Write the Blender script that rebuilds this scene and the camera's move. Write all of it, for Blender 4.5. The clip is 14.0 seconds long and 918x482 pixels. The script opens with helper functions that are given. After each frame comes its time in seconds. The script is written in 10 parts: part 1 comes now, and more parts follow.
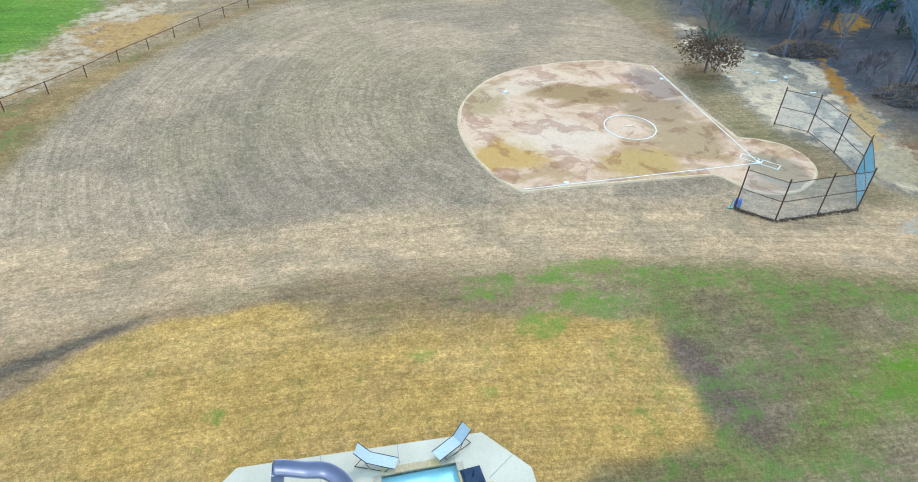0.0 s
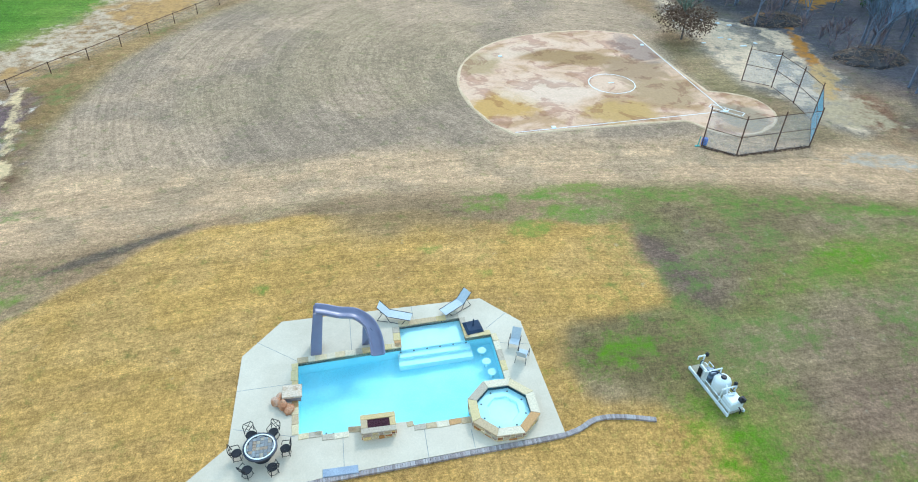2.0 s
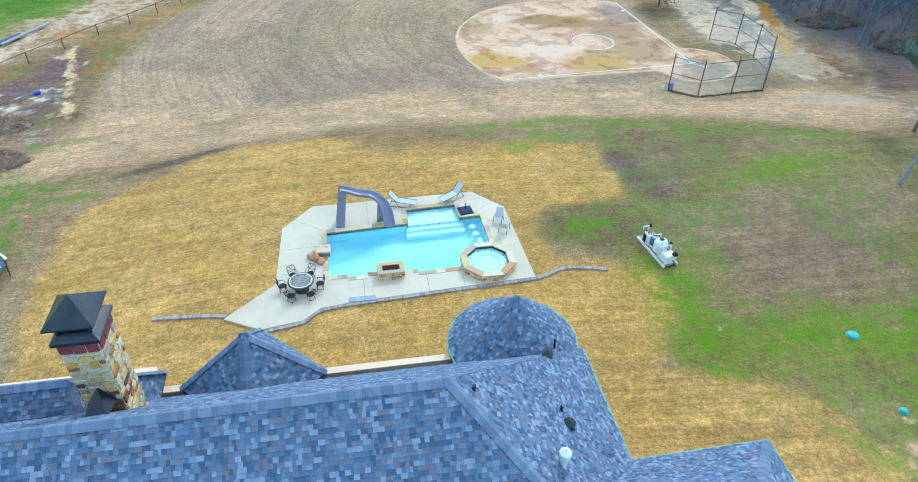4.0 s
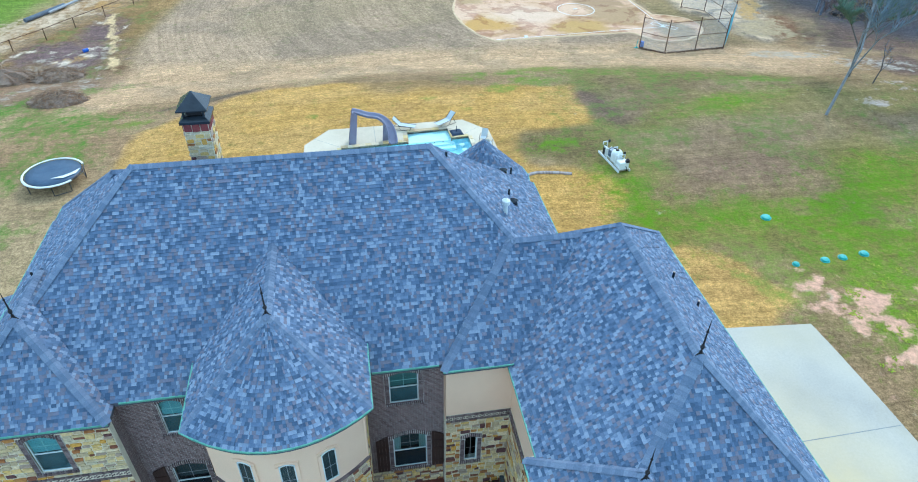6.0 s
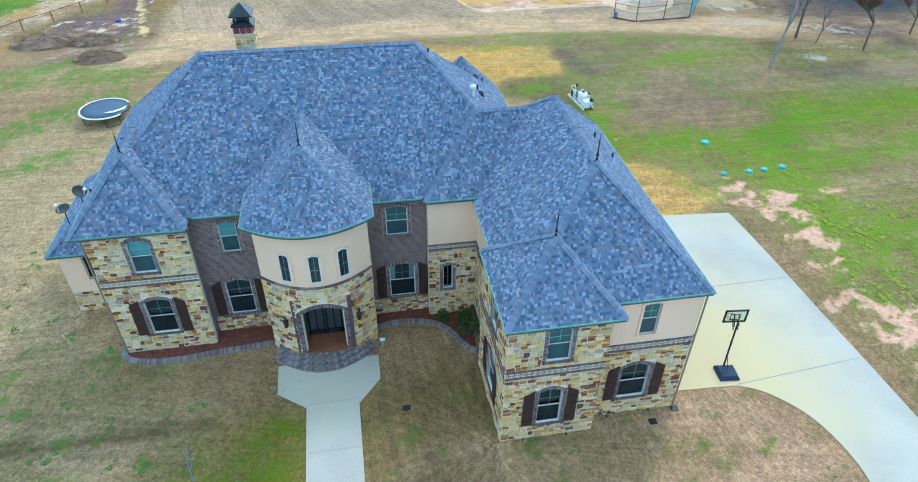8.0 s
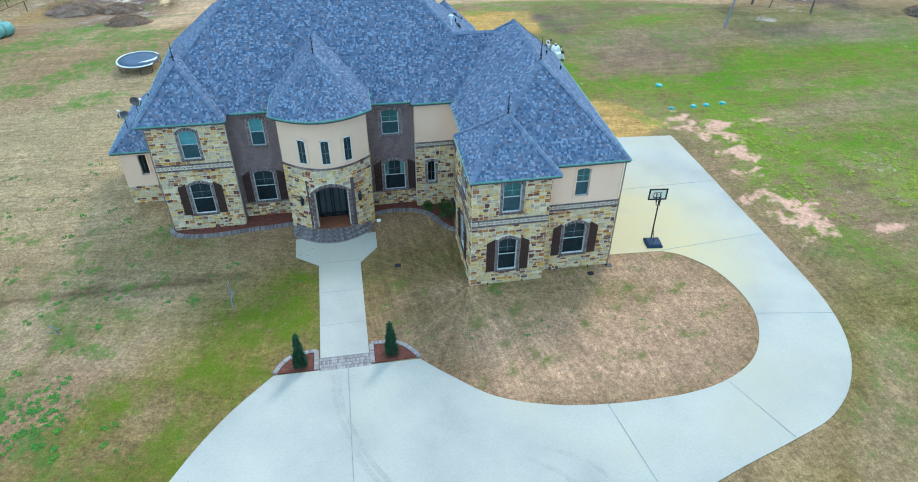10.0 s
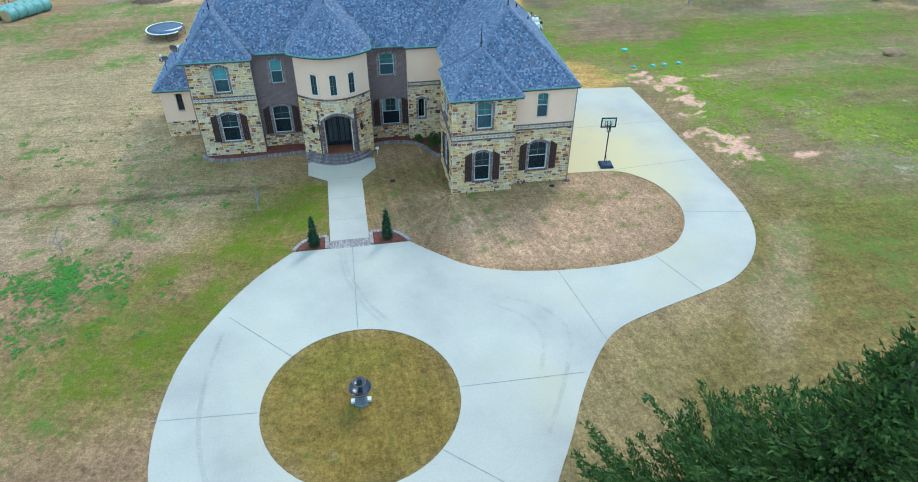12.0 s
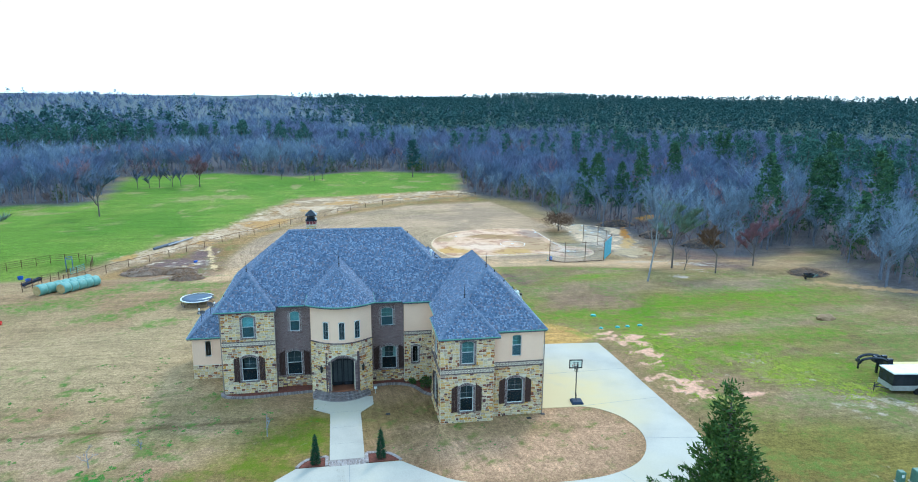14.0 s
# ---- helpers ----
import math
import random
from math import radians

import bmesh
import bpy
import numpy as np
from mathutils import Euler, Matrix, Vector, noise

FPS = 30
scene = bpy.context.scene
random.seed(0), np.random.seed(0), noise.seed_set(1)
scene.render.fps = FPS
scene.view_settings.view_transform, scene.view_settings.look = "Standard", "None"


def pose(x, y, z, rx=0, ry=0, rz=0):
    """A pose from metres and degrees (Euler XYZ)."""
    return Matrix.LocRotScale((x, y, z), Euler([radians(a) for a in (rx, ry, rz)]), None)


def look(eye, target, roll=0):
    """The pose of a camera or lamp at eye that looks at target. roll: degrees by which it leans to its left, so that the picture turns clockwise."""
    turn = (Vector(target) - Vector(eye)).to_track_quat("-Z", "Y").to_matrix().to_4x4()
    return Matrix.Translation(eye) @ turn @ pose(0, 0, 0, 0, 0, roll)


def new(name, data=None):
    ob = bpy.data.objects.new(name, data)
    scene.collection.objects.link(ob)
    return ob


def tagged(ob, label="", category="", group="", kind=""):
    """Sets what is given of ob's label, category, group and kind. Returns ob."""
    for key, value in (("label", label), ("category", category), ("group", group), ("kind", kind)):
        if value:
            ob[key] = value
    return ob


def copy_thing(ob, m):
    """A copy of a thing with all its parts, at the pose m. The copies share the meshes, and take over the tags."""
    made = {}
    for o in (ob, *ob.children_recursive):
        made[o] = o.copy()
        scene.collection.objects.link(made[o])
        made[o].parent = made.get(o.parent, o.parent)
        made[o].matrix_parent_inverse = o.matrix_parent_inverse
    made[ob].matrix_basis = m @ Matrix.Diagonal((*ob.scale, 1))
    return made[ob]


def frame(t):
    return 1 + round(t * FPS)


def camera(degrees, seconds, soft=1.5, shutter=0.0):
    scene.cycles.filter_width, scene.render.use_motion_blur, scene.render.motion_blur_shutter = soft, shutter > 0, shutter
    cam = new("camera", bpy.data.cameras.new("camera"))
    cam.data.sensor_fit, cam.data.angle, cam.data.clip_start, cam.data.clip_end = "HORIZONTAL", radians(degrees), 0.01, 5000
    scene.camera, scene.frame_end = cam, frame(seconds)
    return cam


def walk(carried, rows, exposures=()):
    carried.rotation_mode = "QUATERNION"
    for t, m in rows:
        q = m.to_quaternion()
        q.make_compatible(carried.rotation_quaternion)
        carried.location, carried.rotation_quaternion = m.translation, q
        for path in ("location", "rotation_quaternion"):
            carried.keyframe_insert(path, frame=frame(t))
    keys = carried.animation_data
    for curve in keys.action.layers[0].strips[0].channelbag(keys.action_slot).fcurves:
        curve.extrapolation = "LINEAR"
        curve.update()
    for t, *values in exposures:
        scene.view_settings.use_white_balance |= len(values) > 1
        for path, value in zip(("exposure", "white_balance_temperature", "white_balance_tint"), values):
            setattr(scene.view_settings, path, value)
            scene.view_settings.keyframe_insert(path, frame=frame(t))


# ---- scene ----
cam = camera(69.96, 14.0, soft=1.0)
ROWS = [
    (0, -0.378, 26.227, 26.847, -11.359, -37.695, 2.609),
    (0.5, -0.827, 24.260, 26.639, -11.471, -37.592, 2.463),
    (1, -1.272, 21.968, 26.509, -11.482, -37.566, 2.321),
    (1.5, -1.704, 19.429, 26.438, -11.426, -37.406, 2.181),
    (2, -2.118, 16.708, 26.410, -11.365, -37.438, 2.044),
    (4.5, -3.825, 1.956, 26.551, -10.776, -37.642, 1.424),
    (5, -4.086, -1.024, 26.592, -10.719, -37.654, 1.314),
    (5.5, -4.321, -3.979, 26.632, -10.592, -37.670, 1.210),
    (6, -4.533, -6.905, 26.669, -10.367, -37.724, 1.112),
    (6.5, -4.723, -9.801, 26.705, -10.252, -37.706, 1.020),
    (7, -4.895, -12.668, 26.741, -10.194, -37.664, 0.935),
    (7.5, -5.052, -15.511, 26.778, -10.125, -37.646, 0.856),
    (8, -5.198, -18.335, 26.819, -10.085, -37.646, 0.785),
    (8.5, -5.335, -21.144, 26.864, -10.049, -37.658, 0.720),
    (9, -5.467, -23.943, 26.915, -10.020, -37.735, 0.664),
    (11.5, -6.177, -37.774, 27.235, -9.994, -38.126, 0.509),
    (12, -6.349, -40.449, 27.289, -9.949, -37.662, 0.506),
    (12.5, -6.535, -43.050, 27.324, -9.966, -32.846, 0.513),
    (13, -6.735, -45.542, 27.329, -9.954, -25.066, 0.530),
    (13.5, -6.951, -47.883, 27.290, -9.962, -18.010, 0.557),
    (14, -7.182, -50.023, 27.191, -9.995, -12.582, 0.595),
]
walk(cam, [(t, pose(x, y, z, 0, 0, yaw) @ pose(0, 0, 0, 90 + pitch, 0, 0) @ pose(0, 0, 0, 0, 0, roll)) for t, x, y, z, yaw, pitch, roll in ROWS], exposures=[(0, 0.60, 5780, 8), (4, 0.61, 5780, 8), (8, 0.73, 5780, 8), (11.5, 0.58, 5820, 8), (14, 0.70, 5760, 8)])

# ---- light ----
world = bpy.data.worlds.new("world")
scene.world = world
world.use_nodes = True
wn, wl = world.node_tree.nodes, world.node_tree.links
for n in list(wn):
    wn.remove(n)
w_out, w_bg, w_sky, w_mix = wn.new("ShaderNodeOutputWorld"), wn.new("ShaderNodeBackground"), wn.new("ShaderNodeTexSky"), wn.new("ShaderNodeMix")
w_sky.sky_type, w_sky.sun_disc, w_sky.sun_elevation, w_sky.sun_rotation = "NISHITA", False, radians(41), radians(34)
w_mix.data_type = "RGBA"
w_mix.inputs[0].default_value = 0.72
w_mix.inputs[7].default_value = (6.3, 9.0, 10.8, 1)  # thin bright cloud over the whole sky
wl.new(w_sky.outputs[0], w_mix.inputs[6])
wl.new(w_mix.outputs[2], w_bg.inputs[0])
w_bg.inputs[1].default_value = 0.124
wl.new(w_bg.outputs[0], w_out.inputs[0])
sun = new("sun", bpy.data.lights.new("sun", "SUN"))
sun.data.energy, sun.data.angle, sun.data.color = 1.2, radians(12), (1.0, 0.94, 0.84)
sun.matrix_basis = look((46, 68, 72), (0, 0, 0))

# ---- materials ----
MATS = {}


def node_mat(name):
    m = bpy.data.materials.new(name)
    m.use_nodes = True
    t = m.node_tree
    b = t.nodes["Principled BSDF"]
    return m, t.nodes, t.links, b


def ramp_of(nodes, cols):
    r = nodes.new("ShaderNodeValToRGB")
    e = r.color_ramp.elements
    while len(e) < len(cols):
        e.new(0.5)
    for i, c in enumerate(cols):
        e[i].position = i / max(1, len(cols) - 1)
        e[i].color = (*c, 1)
    return r


def noise_of(nodes, links, scale, detail=4, rough=0.6, stretch=None):
    g = nodes.new("ShaderNodeNewGeometry")
    n = nodes.new("ShaderNodeTexNoise")
    n.inputs["Scale"].default_value, n.inputs["Detail"].default_value, n.inputs["Roughness"].default_value = scale, detail, rough
    if stretch:
        mp = nodes.new("ShaderNodeMapping")
        mp.inputs["Scale"].default_value = stretch
        links.new(g.outputs["Position"], mp.inputs[0])
        links.new(mp.outputs[0], n.inputs[0])
    else:
        links.new(g.outputs["Position"], n.inputs[0])
    return n


def mat(name, cols, scale=1.5, fine=25.0, amount=0.35, rough=0.8, bump=0.2, metal=0.0, rand=None, stretch=None, spec=0.4, blotch=None):
    """cols: dark to light; a broad noise picks the colour, a fine one mottles it. rand: 'island' or 'object' picks it by piece instead."""
    if name in MATS:
        return MATS[name]
    m, nodes, links, b = node_mat(name)
    r = ramp_of(nodes, cols)
    broad = noise_of(nodes, links, scale, 3, 0.55, stretch)
    if rand:
        src = nodes.new("ShaderNodeNewGeometry").outputs["Random Per Island"] if rand == "island" else nodes.new("ShaderNodeObjectInfo").outputs["Random"]
        if rand == "island":
            r.color_ramp.interpolation = "CONSTANT"
        else:
            r.color_ramp.interpolation = "CONSTANT"
        for i, e in enumerate(r.color_ramp.elements):
            e.position = i / len(cols)
        links.new(src, r.inputs[0])
    else:
        mr = nodes.new("ShaderNodeMapRange")
        mr.inputs[1].default_value, mr.inputs[2].default_value = 0.3, 0.7
        links.new(broad.outputs[0], mr.inputs[0])
        links.new(mr.outputs[0], r.inputs[0])
    small = noise_of(nodes, links, fine, 5, 0.7, stretch)
    mr2 = nodes.new("ShaderNodeMapRange")
    mr2.inputs[1].default_value, mr2.inputs[2].default_value, mr2.inputs[3].default_value, mr2.inputs[4].default_value = 0.25, 0.75, 1 - amount, 1 + amount
    links.new(small.outputs[0], mr2.inputs[0])
    mul = nodes.new("ShaderNodeMix")
    mul.data_type, mul.blend_type = "RGBA", "MULTIPLY"
    mul.inputs[0].default_value = 1
    links.new(r.outputs[0], mul.inputs[6])
    links.new(mr2.outputs[0], mul.inputs[7])
    out = mul.outputs[2]
    if blotch:
        big = noise_of(nodes, links, blotch[0], 4, 0.6)
        mr3 = nodes.new("ShaderNodeMapRange")
        mr3.inputs[1].default_value, mr3.inputs[2].default_value, mr3.inputs[4].default_value = 0.5, 0.68, blotch[2]
        links.new(big.outputs[0], mr3.inputs[0])
        mx = nodes.new("ShaderNodeMix")
        mx.data_type = "RGBA"
        links.new(mr3.outputs[0], mx.inputs[0])
        links.new(out, mx.inputs[6])
        mx.inputs[7].default_value = (*blotch[1], 1)
        out = mx.outputs[2]
    links.new(out, b.inputs["Base Color"])
    b.inputs["Roughness"].default_value, b.inputs["Metallic"].default_value, b.inputs["Specular IOR Level"].default_value = rough, metal, spec
    if bump:
        bp = nodes.new("ShaderNodeBump")
        bp.inputs["Strength"].default_value, bp.inputs["Distance"].default_value = bump, 0.02
        links.new(small.outputs[0], bp.inputs["Height"])
        links.new(bp.outputs[0], b.inputs["Normal"])
    MATS[name] = m
    return m


SHINGLE = [(0.068, 0.11, 0.185), (0.144, 0.203, 0.303), (0.102, 0.155, 0.25), (0.204, 0.266, 0.372), (0.072, 0.116, 0.19), (0.165, 0.172, 0.235), (0.129, 0.187, 0.287), (0.235, 0.298, 0.398), (0.117, 0.165, 0.256), (0.165, 0.165, 0.215), (0.097, 0.149, 0.239)]
m_shingle = mat("shingle", SHINGLE, fine=40, amount=0.25, rough=0.9, bump=0.3, rand="island", spec=0.25)
m_shingle_one = mat("shingle_single", SHINGLE, fine=40, amount=0.25, rough=0.9, bump=0.3, rand="object", spec=0.25)
m_underlay = mat("roof_underlay", [(0.07, 0.08, 0.105), (0.10, 0.11, 0.14)], rough=0.95)
m_cap = mat("ridge_cap", [(0.115, 0.16, 0.24), (0.165, 0.215, 0.30), (0.14, 0.185, 0.27)], fine=40, rough=0.9, rand="island", spec=0.25)
STONE = [(0.62, 0.46, 0.22), (0.50, 0.40, 0.25), (0.68, 0.54, 0.30), (0.60, 0.33, 0.07), (0.56, 0.46, 0.30), (0.72, 0.60, 0.40), (0.22, 0.085, 0.05), (0.58, 0.46, 0.26), (0.36, 0.15, 0.055), (0.68, 0.50, 0.22), (0.13, 0.06, 0.06), (0.55, 0.48, 0.34), (0.62, 0.43, 0.15), (0.40, 0.31, 0.24), (0.64, 0.53, 0.33), (0.46, 0.22, 0.07)]
m_stone = mat("limestone", STONE, fine=14, amount=0.4, rough=0.85, bump=0.5, rand="island", spec=0.3)
m_stone_one = mat("limestone_single", STONE, fine=14, amount=0.4, rough=0.85, bump=0.5, rand="object", spec=0.3)
m_mortar = mat("mortar", [(0.62, 0.57, 0.45), (0.74, 0.69, 0.56)], fine=30, rough=0.95, bump=0.4)
m_stucco = mat("stucco", [(0.76, 0.54, 0.39), (0.82, 0.60, 0.44)], scale=0.5, fine=60, amount=0.1, rough=0.9, bump=0.35)
m_gutter = mat("copper_green_gutter", [(0.09, 0.30, 0.24), (0.14, 0.38, 0.30)], scale=3, fine=20, rough=0.55, metal=0.2)
m_soffit = mat("soffit", [(0.20, 0.17, 0.14), (0.26, 0.22, 0.18)], rough=0.8)
m_white = mat("white_frame", [(0.58, 0.66, 0.68), (0.66, 0.73, 0.74)], rough=0.45, amount=0.08)
m_shutter = mat("shutter_brown", [(0.035, 0.018, 0.016), (0.06, 0.03, 0.026)], scale=4, fine=30, rough=0.6, stretch=(6, 6, 0.6))
m_iron = mat("black_iron", [(0.012, 0.013, 0.016), (0.03, 0.03, 0.035)], rough=0.5, metal=0.4)
m_blackpaint = mat("black_paint", [(0.014, 0.02, 0.028), (0.032, 0.042, 0.056)], rough=0.22, metal=0.3, amount=0.15)
m_blind = mat("window_blind", [(0.22, 0.50, 0.50), (0.29, 0.58, 0.57)], rough=0.6, amount=0.1)
# darker copy of the blind, shade put into its colour
m_blind_dim = mat("shaded_blind", [(0.10, 0.21, 0.19), (0.14, 0.27, 0.24)], rough=0.6, amount=0.1)
m_mesh_dark = mat("dark_insect_screen", [(0.010, 0.014, 0.018), (0.017, 0.022, 0.028)], scale=3, rough=0.8, amount=0.15)
m_dish = mat("dish_enamel", [(0.02, 0.024, 0.03), (0.04, 0.045, 0.052)], rough=0.65, amount=0.15)
m_curtain = mat("curtain", [(0.30, 0.40, 0.36), (0.42, 0.52, 0.47)], rough=0.8, stretch=(12, 12, 0.3))
m_screen = mat("insect_screen", [(0.07, 0.12, 0.135), (0.10, 0.16, 0.175)], scale=3, rough=0.7, amount=0.15)
# darkness of unlit rooms put into the base colour
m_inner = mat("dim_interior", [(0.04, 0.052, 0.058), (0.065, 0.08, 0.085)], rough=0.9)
m_concrete = mat("concrete", [(0.365, 0.345, 0.305), (0.435, 0.41, 0.355), (0.48, 0.45, 0.38)], scale=0.22, fine=9, amount=0.09, rough=0.85, bump=0.12, blotch=(0.1, (0.47, 0.415, 0.29), 0.6))
_n, _l = m_concrete.node_tree.nodes, m_concrete.node_tree.links
_b = _n["Principled BSDF"]
_src = _b.inputs["Base Color"].links[0].from_socket
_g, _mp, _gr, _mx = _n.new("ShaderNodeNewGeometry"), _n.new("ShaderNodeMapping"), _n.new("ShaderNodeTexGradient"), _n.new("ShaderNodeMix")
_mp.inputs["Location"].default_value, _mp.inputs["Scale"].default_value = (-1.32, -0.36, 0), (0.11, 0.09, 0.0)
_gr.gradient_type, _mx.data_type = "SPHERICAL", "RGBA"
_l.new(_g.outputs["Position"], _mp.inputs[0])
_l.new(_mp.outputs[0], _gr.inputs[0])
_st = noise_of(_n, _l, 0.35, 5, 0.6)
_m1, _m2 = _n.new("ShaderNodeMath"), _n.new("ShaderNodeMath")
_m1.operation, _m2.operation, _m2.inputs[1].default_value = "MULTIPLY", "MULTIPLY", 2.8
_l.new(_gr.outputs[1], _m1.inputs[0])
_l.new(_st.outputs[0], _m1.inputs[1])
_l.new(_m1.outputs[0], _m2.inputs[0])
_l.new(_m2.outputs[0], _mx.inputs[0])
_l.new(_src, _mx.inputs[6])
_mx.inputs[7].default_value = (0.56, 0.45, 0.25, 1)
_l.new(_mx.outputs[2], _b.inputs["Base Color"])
m_joint = mat("concrete_joint", [(0.22, 0.24, 0.24), (0.32, 0.33, 0.32)], rough=0.95)
m_deck = mat("pool_deck_concrete", [(0.515, 0.44, 0.33), (0.595, 0.515, 0.395)], scale=0.6, fine=14, amount=0.1, rough=0.85, bump=0.12)
FLAG = [(0.54, 0.39, 0.18), (0.46, 0.34, 0.20), (0.60, 0.48, 0.29), (0.48, 0.27, 0.11), (0.42, 0.35, 0.26), (0.56, 0.44, 0.22), (0.62, 0.53, 0.38)]
m_brickpave = mat("paver_brick", [(0.15, 0.125, 0.125), (0.20, 0.165, 0.16), (0.26, 0.23, 0.23), (0.12, 0.105, 0.11), (0.18, 0.15, 0.15)], fine=25, rough=0.9, bump=0.3, rand="island")
m_brickpale = mat("pale_brick", [(0.32, 0.28, 0.27), (0.39, 0.35, 0.335), (0.26, 0.22, 0.21), (0.35, 0.30, 0.285)], fine=25, rough=0.9, bump=0.3, rand="island")
m_brickedge = mat("edging_brick", [(0.20, 0.17, 0.165), (0.27, 0.235, 0.23), (0.155, 0.13, 0.13), (0.23, 0.20, 0.20)], fine=25, rough=0.9, bump=0.3, rand="island")
m_mulch = mat("red_mulch", [(0.10, 0.032, 0.022), (0.19, 0.06, 0.04)], scale=5, fine=40, amount=0.5, rough=0.95, bump=0.9)
m_water_tile = mat("waterline_tile", [(0.02, 0.045, 0.065), (0.035, 0.08, 0.10)], scale=6, fine=30, rough=0.3)
m_plaster = mat("pool_plaster", [(0.42, 0.80, 0.90), (0.52, 0.86, 0.93)], scale=0.5, fine=6, amount=0.06, rough=0.7)
m_plaster_white = mat("white_plaster", [(0.66, 0.88, 0.92), (0.74, 0.91, 0.93)], scale=0.8, fine=6, amount=0.05, rough=0.7)
m_slide = mat("slide_plastic", [(0.17, 0.17, 0.255), (0.21, 0.21, 0.30)], scale=1, fine=30, amount=0.06, rough=0.32, bump=0.03, spec=0.5)
m_sling = mat("sling_fabric", [(0.42, 0.47, 0.50), (0.50, 0.54, 0.56)], scale=8, fine=60, amount=0.12, rough=0.85)
m_frame = mat("dark_metal_tube", [(0.03, 0.033, 0.045), (0.06, 0.065, 0.08)], rough=0.45, metal=0.5)
m_navy = mat("navy_plastic", [(0.012, 0.028, 0.06), (0.025, 0.048, 0.09)], rough=0.65, amount=0.15, spec=0.2)
m_blue = mat("blue_plastic", [(0.01, 0.08, 0.42), (0.02, 0.12, 0.5)], rough=0.5)
m_teal_mesh = mat("teal_windscreen", [(0.10, 0.40, 0.52), (0.16, 0.48, 0.60)], rough=0.8)
m_rust = mat("rusty_pipe", [(0.055, 0.025, 0.016), (0.11, 0.05, 0.028), (0.08, 0.035, 0.02)], scale=3, fine=20, rough=0.85, metal=0.2)
m_greywhite = mat("white_enamel", [(0.62, 0.68, 0.68), (0.74, 0.78, 0.77)], rough=0.4, amount=0.1)
m_teal = mat("teal_plastic", [(0.03, 0.30, 0.28), (0.05, 0.40, 0.36)], rough=0.5)
m_mat_blue = mat("trampoline_mesh", [(0.03, 0.065, 0.12), (0.05, 0.09, 0.15)], scale=2, rough=0.5)
m_wrap = mat("bale_wrap", [(0.09, 0.25, 0.22), (0.14, 0.33, 0.29), (0.11, 0.29, 0.27)], scale=1.2, fine=8, rough=0.5, stretch=(1, 1, 1))
m_hay = mat("hay", [(0.33, 0.24, 0.10), (0.46, 0.35, 0.17)], scale=3, fine=30, rough=0.95, bump=0.8)
m_bark = mat("bark", [(0.09, 0.075, 0.065), (0.15, 0.13, 0.115)], scale=4, fine=18, rough=0.95, bump=0.6, stretch=(3, 3, 0.6))
m_bark_pale = mat("pale_bark", [(0.19, 0.20, 0.22), (0.30, 0.31, 0.33)], scale=4, fine=18, rough=0.95, bump=0.4, stretch=(3, 3, 0.6))
m_cedar = mat("cedar_foliage", [(0.04, 0.09, 0.022), (0.07, 0.13, 0.028), (0.054, 0.11, 0.024), (0.09, 0.15, 0.036), (0.046, 0.10, 0.028)], fine=14, amount=0.4, rough=0.9, rand="island", spec=0.15)
m_topiary = mat("juniper_foliage", [(0.02, 0.07, 0.035), (0.035, 0.10, 0.05), (0.028, 0.085, 0.04)], fine=20, rough=0.9, rand="island", spec=0.15)
m_shrub = mat("shrub_foliage", [(0.03, 0.085, 0.02), (0.05, 0.12, 0.03), (0.04, 0.06, 0.025), (0.09, 0.12, 0.03)], fine=20, rough=0.9, rand="island", spec=0.15)
# woodland needles, twigs and bark: some blue of distance haze mixed into the colours
m_nearpine = mat("near_pine_needles", [(0.05, 0.125, 0.105), (0.06, 0.145, 0.115), (0.055, 0.135, 0.11)], fine=2, amount=0.4, rough=0.95, bump=0, rand="island", spec=0.1)
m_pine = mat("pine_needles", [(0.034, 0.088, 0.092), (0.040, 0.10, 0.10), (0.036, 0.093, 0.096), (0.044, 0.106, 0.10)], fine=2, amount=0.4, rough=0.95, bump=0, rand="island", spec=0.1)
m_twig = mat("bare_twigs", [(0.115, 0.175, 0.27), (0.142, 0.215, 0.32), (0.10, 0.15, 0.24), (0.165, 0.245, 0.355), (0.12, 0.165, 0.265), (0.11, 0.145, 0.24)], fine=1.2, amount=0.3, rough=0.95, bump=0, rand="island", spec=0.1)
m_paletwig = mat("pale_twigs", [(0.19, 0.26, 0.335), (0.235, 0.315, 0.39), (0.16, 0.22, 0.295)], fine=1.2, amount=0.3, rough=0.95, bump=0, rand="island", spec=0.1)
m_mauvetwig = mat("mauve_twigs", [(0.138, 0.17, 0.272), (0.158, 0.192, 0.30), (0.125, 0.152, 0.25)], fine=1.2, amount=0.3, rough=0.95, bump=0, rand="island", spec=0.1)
m_woodbark = mat("woodland_bark", [(0.12, 0.145, 0.19), (0.18, 0.20, 0.25)], scale=1, fine=6, rough=0.95, bump=0)
m_redtwig = mat("budding_twigs", [(0.25, 0.14, 0.165), (0.29, 0.175, 0.195), (0.21, 0.12, 0.145)], fine=2, amount=0.3, rough=0.95, bump=0, rand="island", spec=0.1)
m_oakleaf = mat("dead_oak_leaves", [(0.16, 0.10, 0.065), (0.21, 0.135, 0.09), (0.13, 0.08, 0.055)], fine=4, rough=0.95, bump=0, rand="island", spec=0.1)
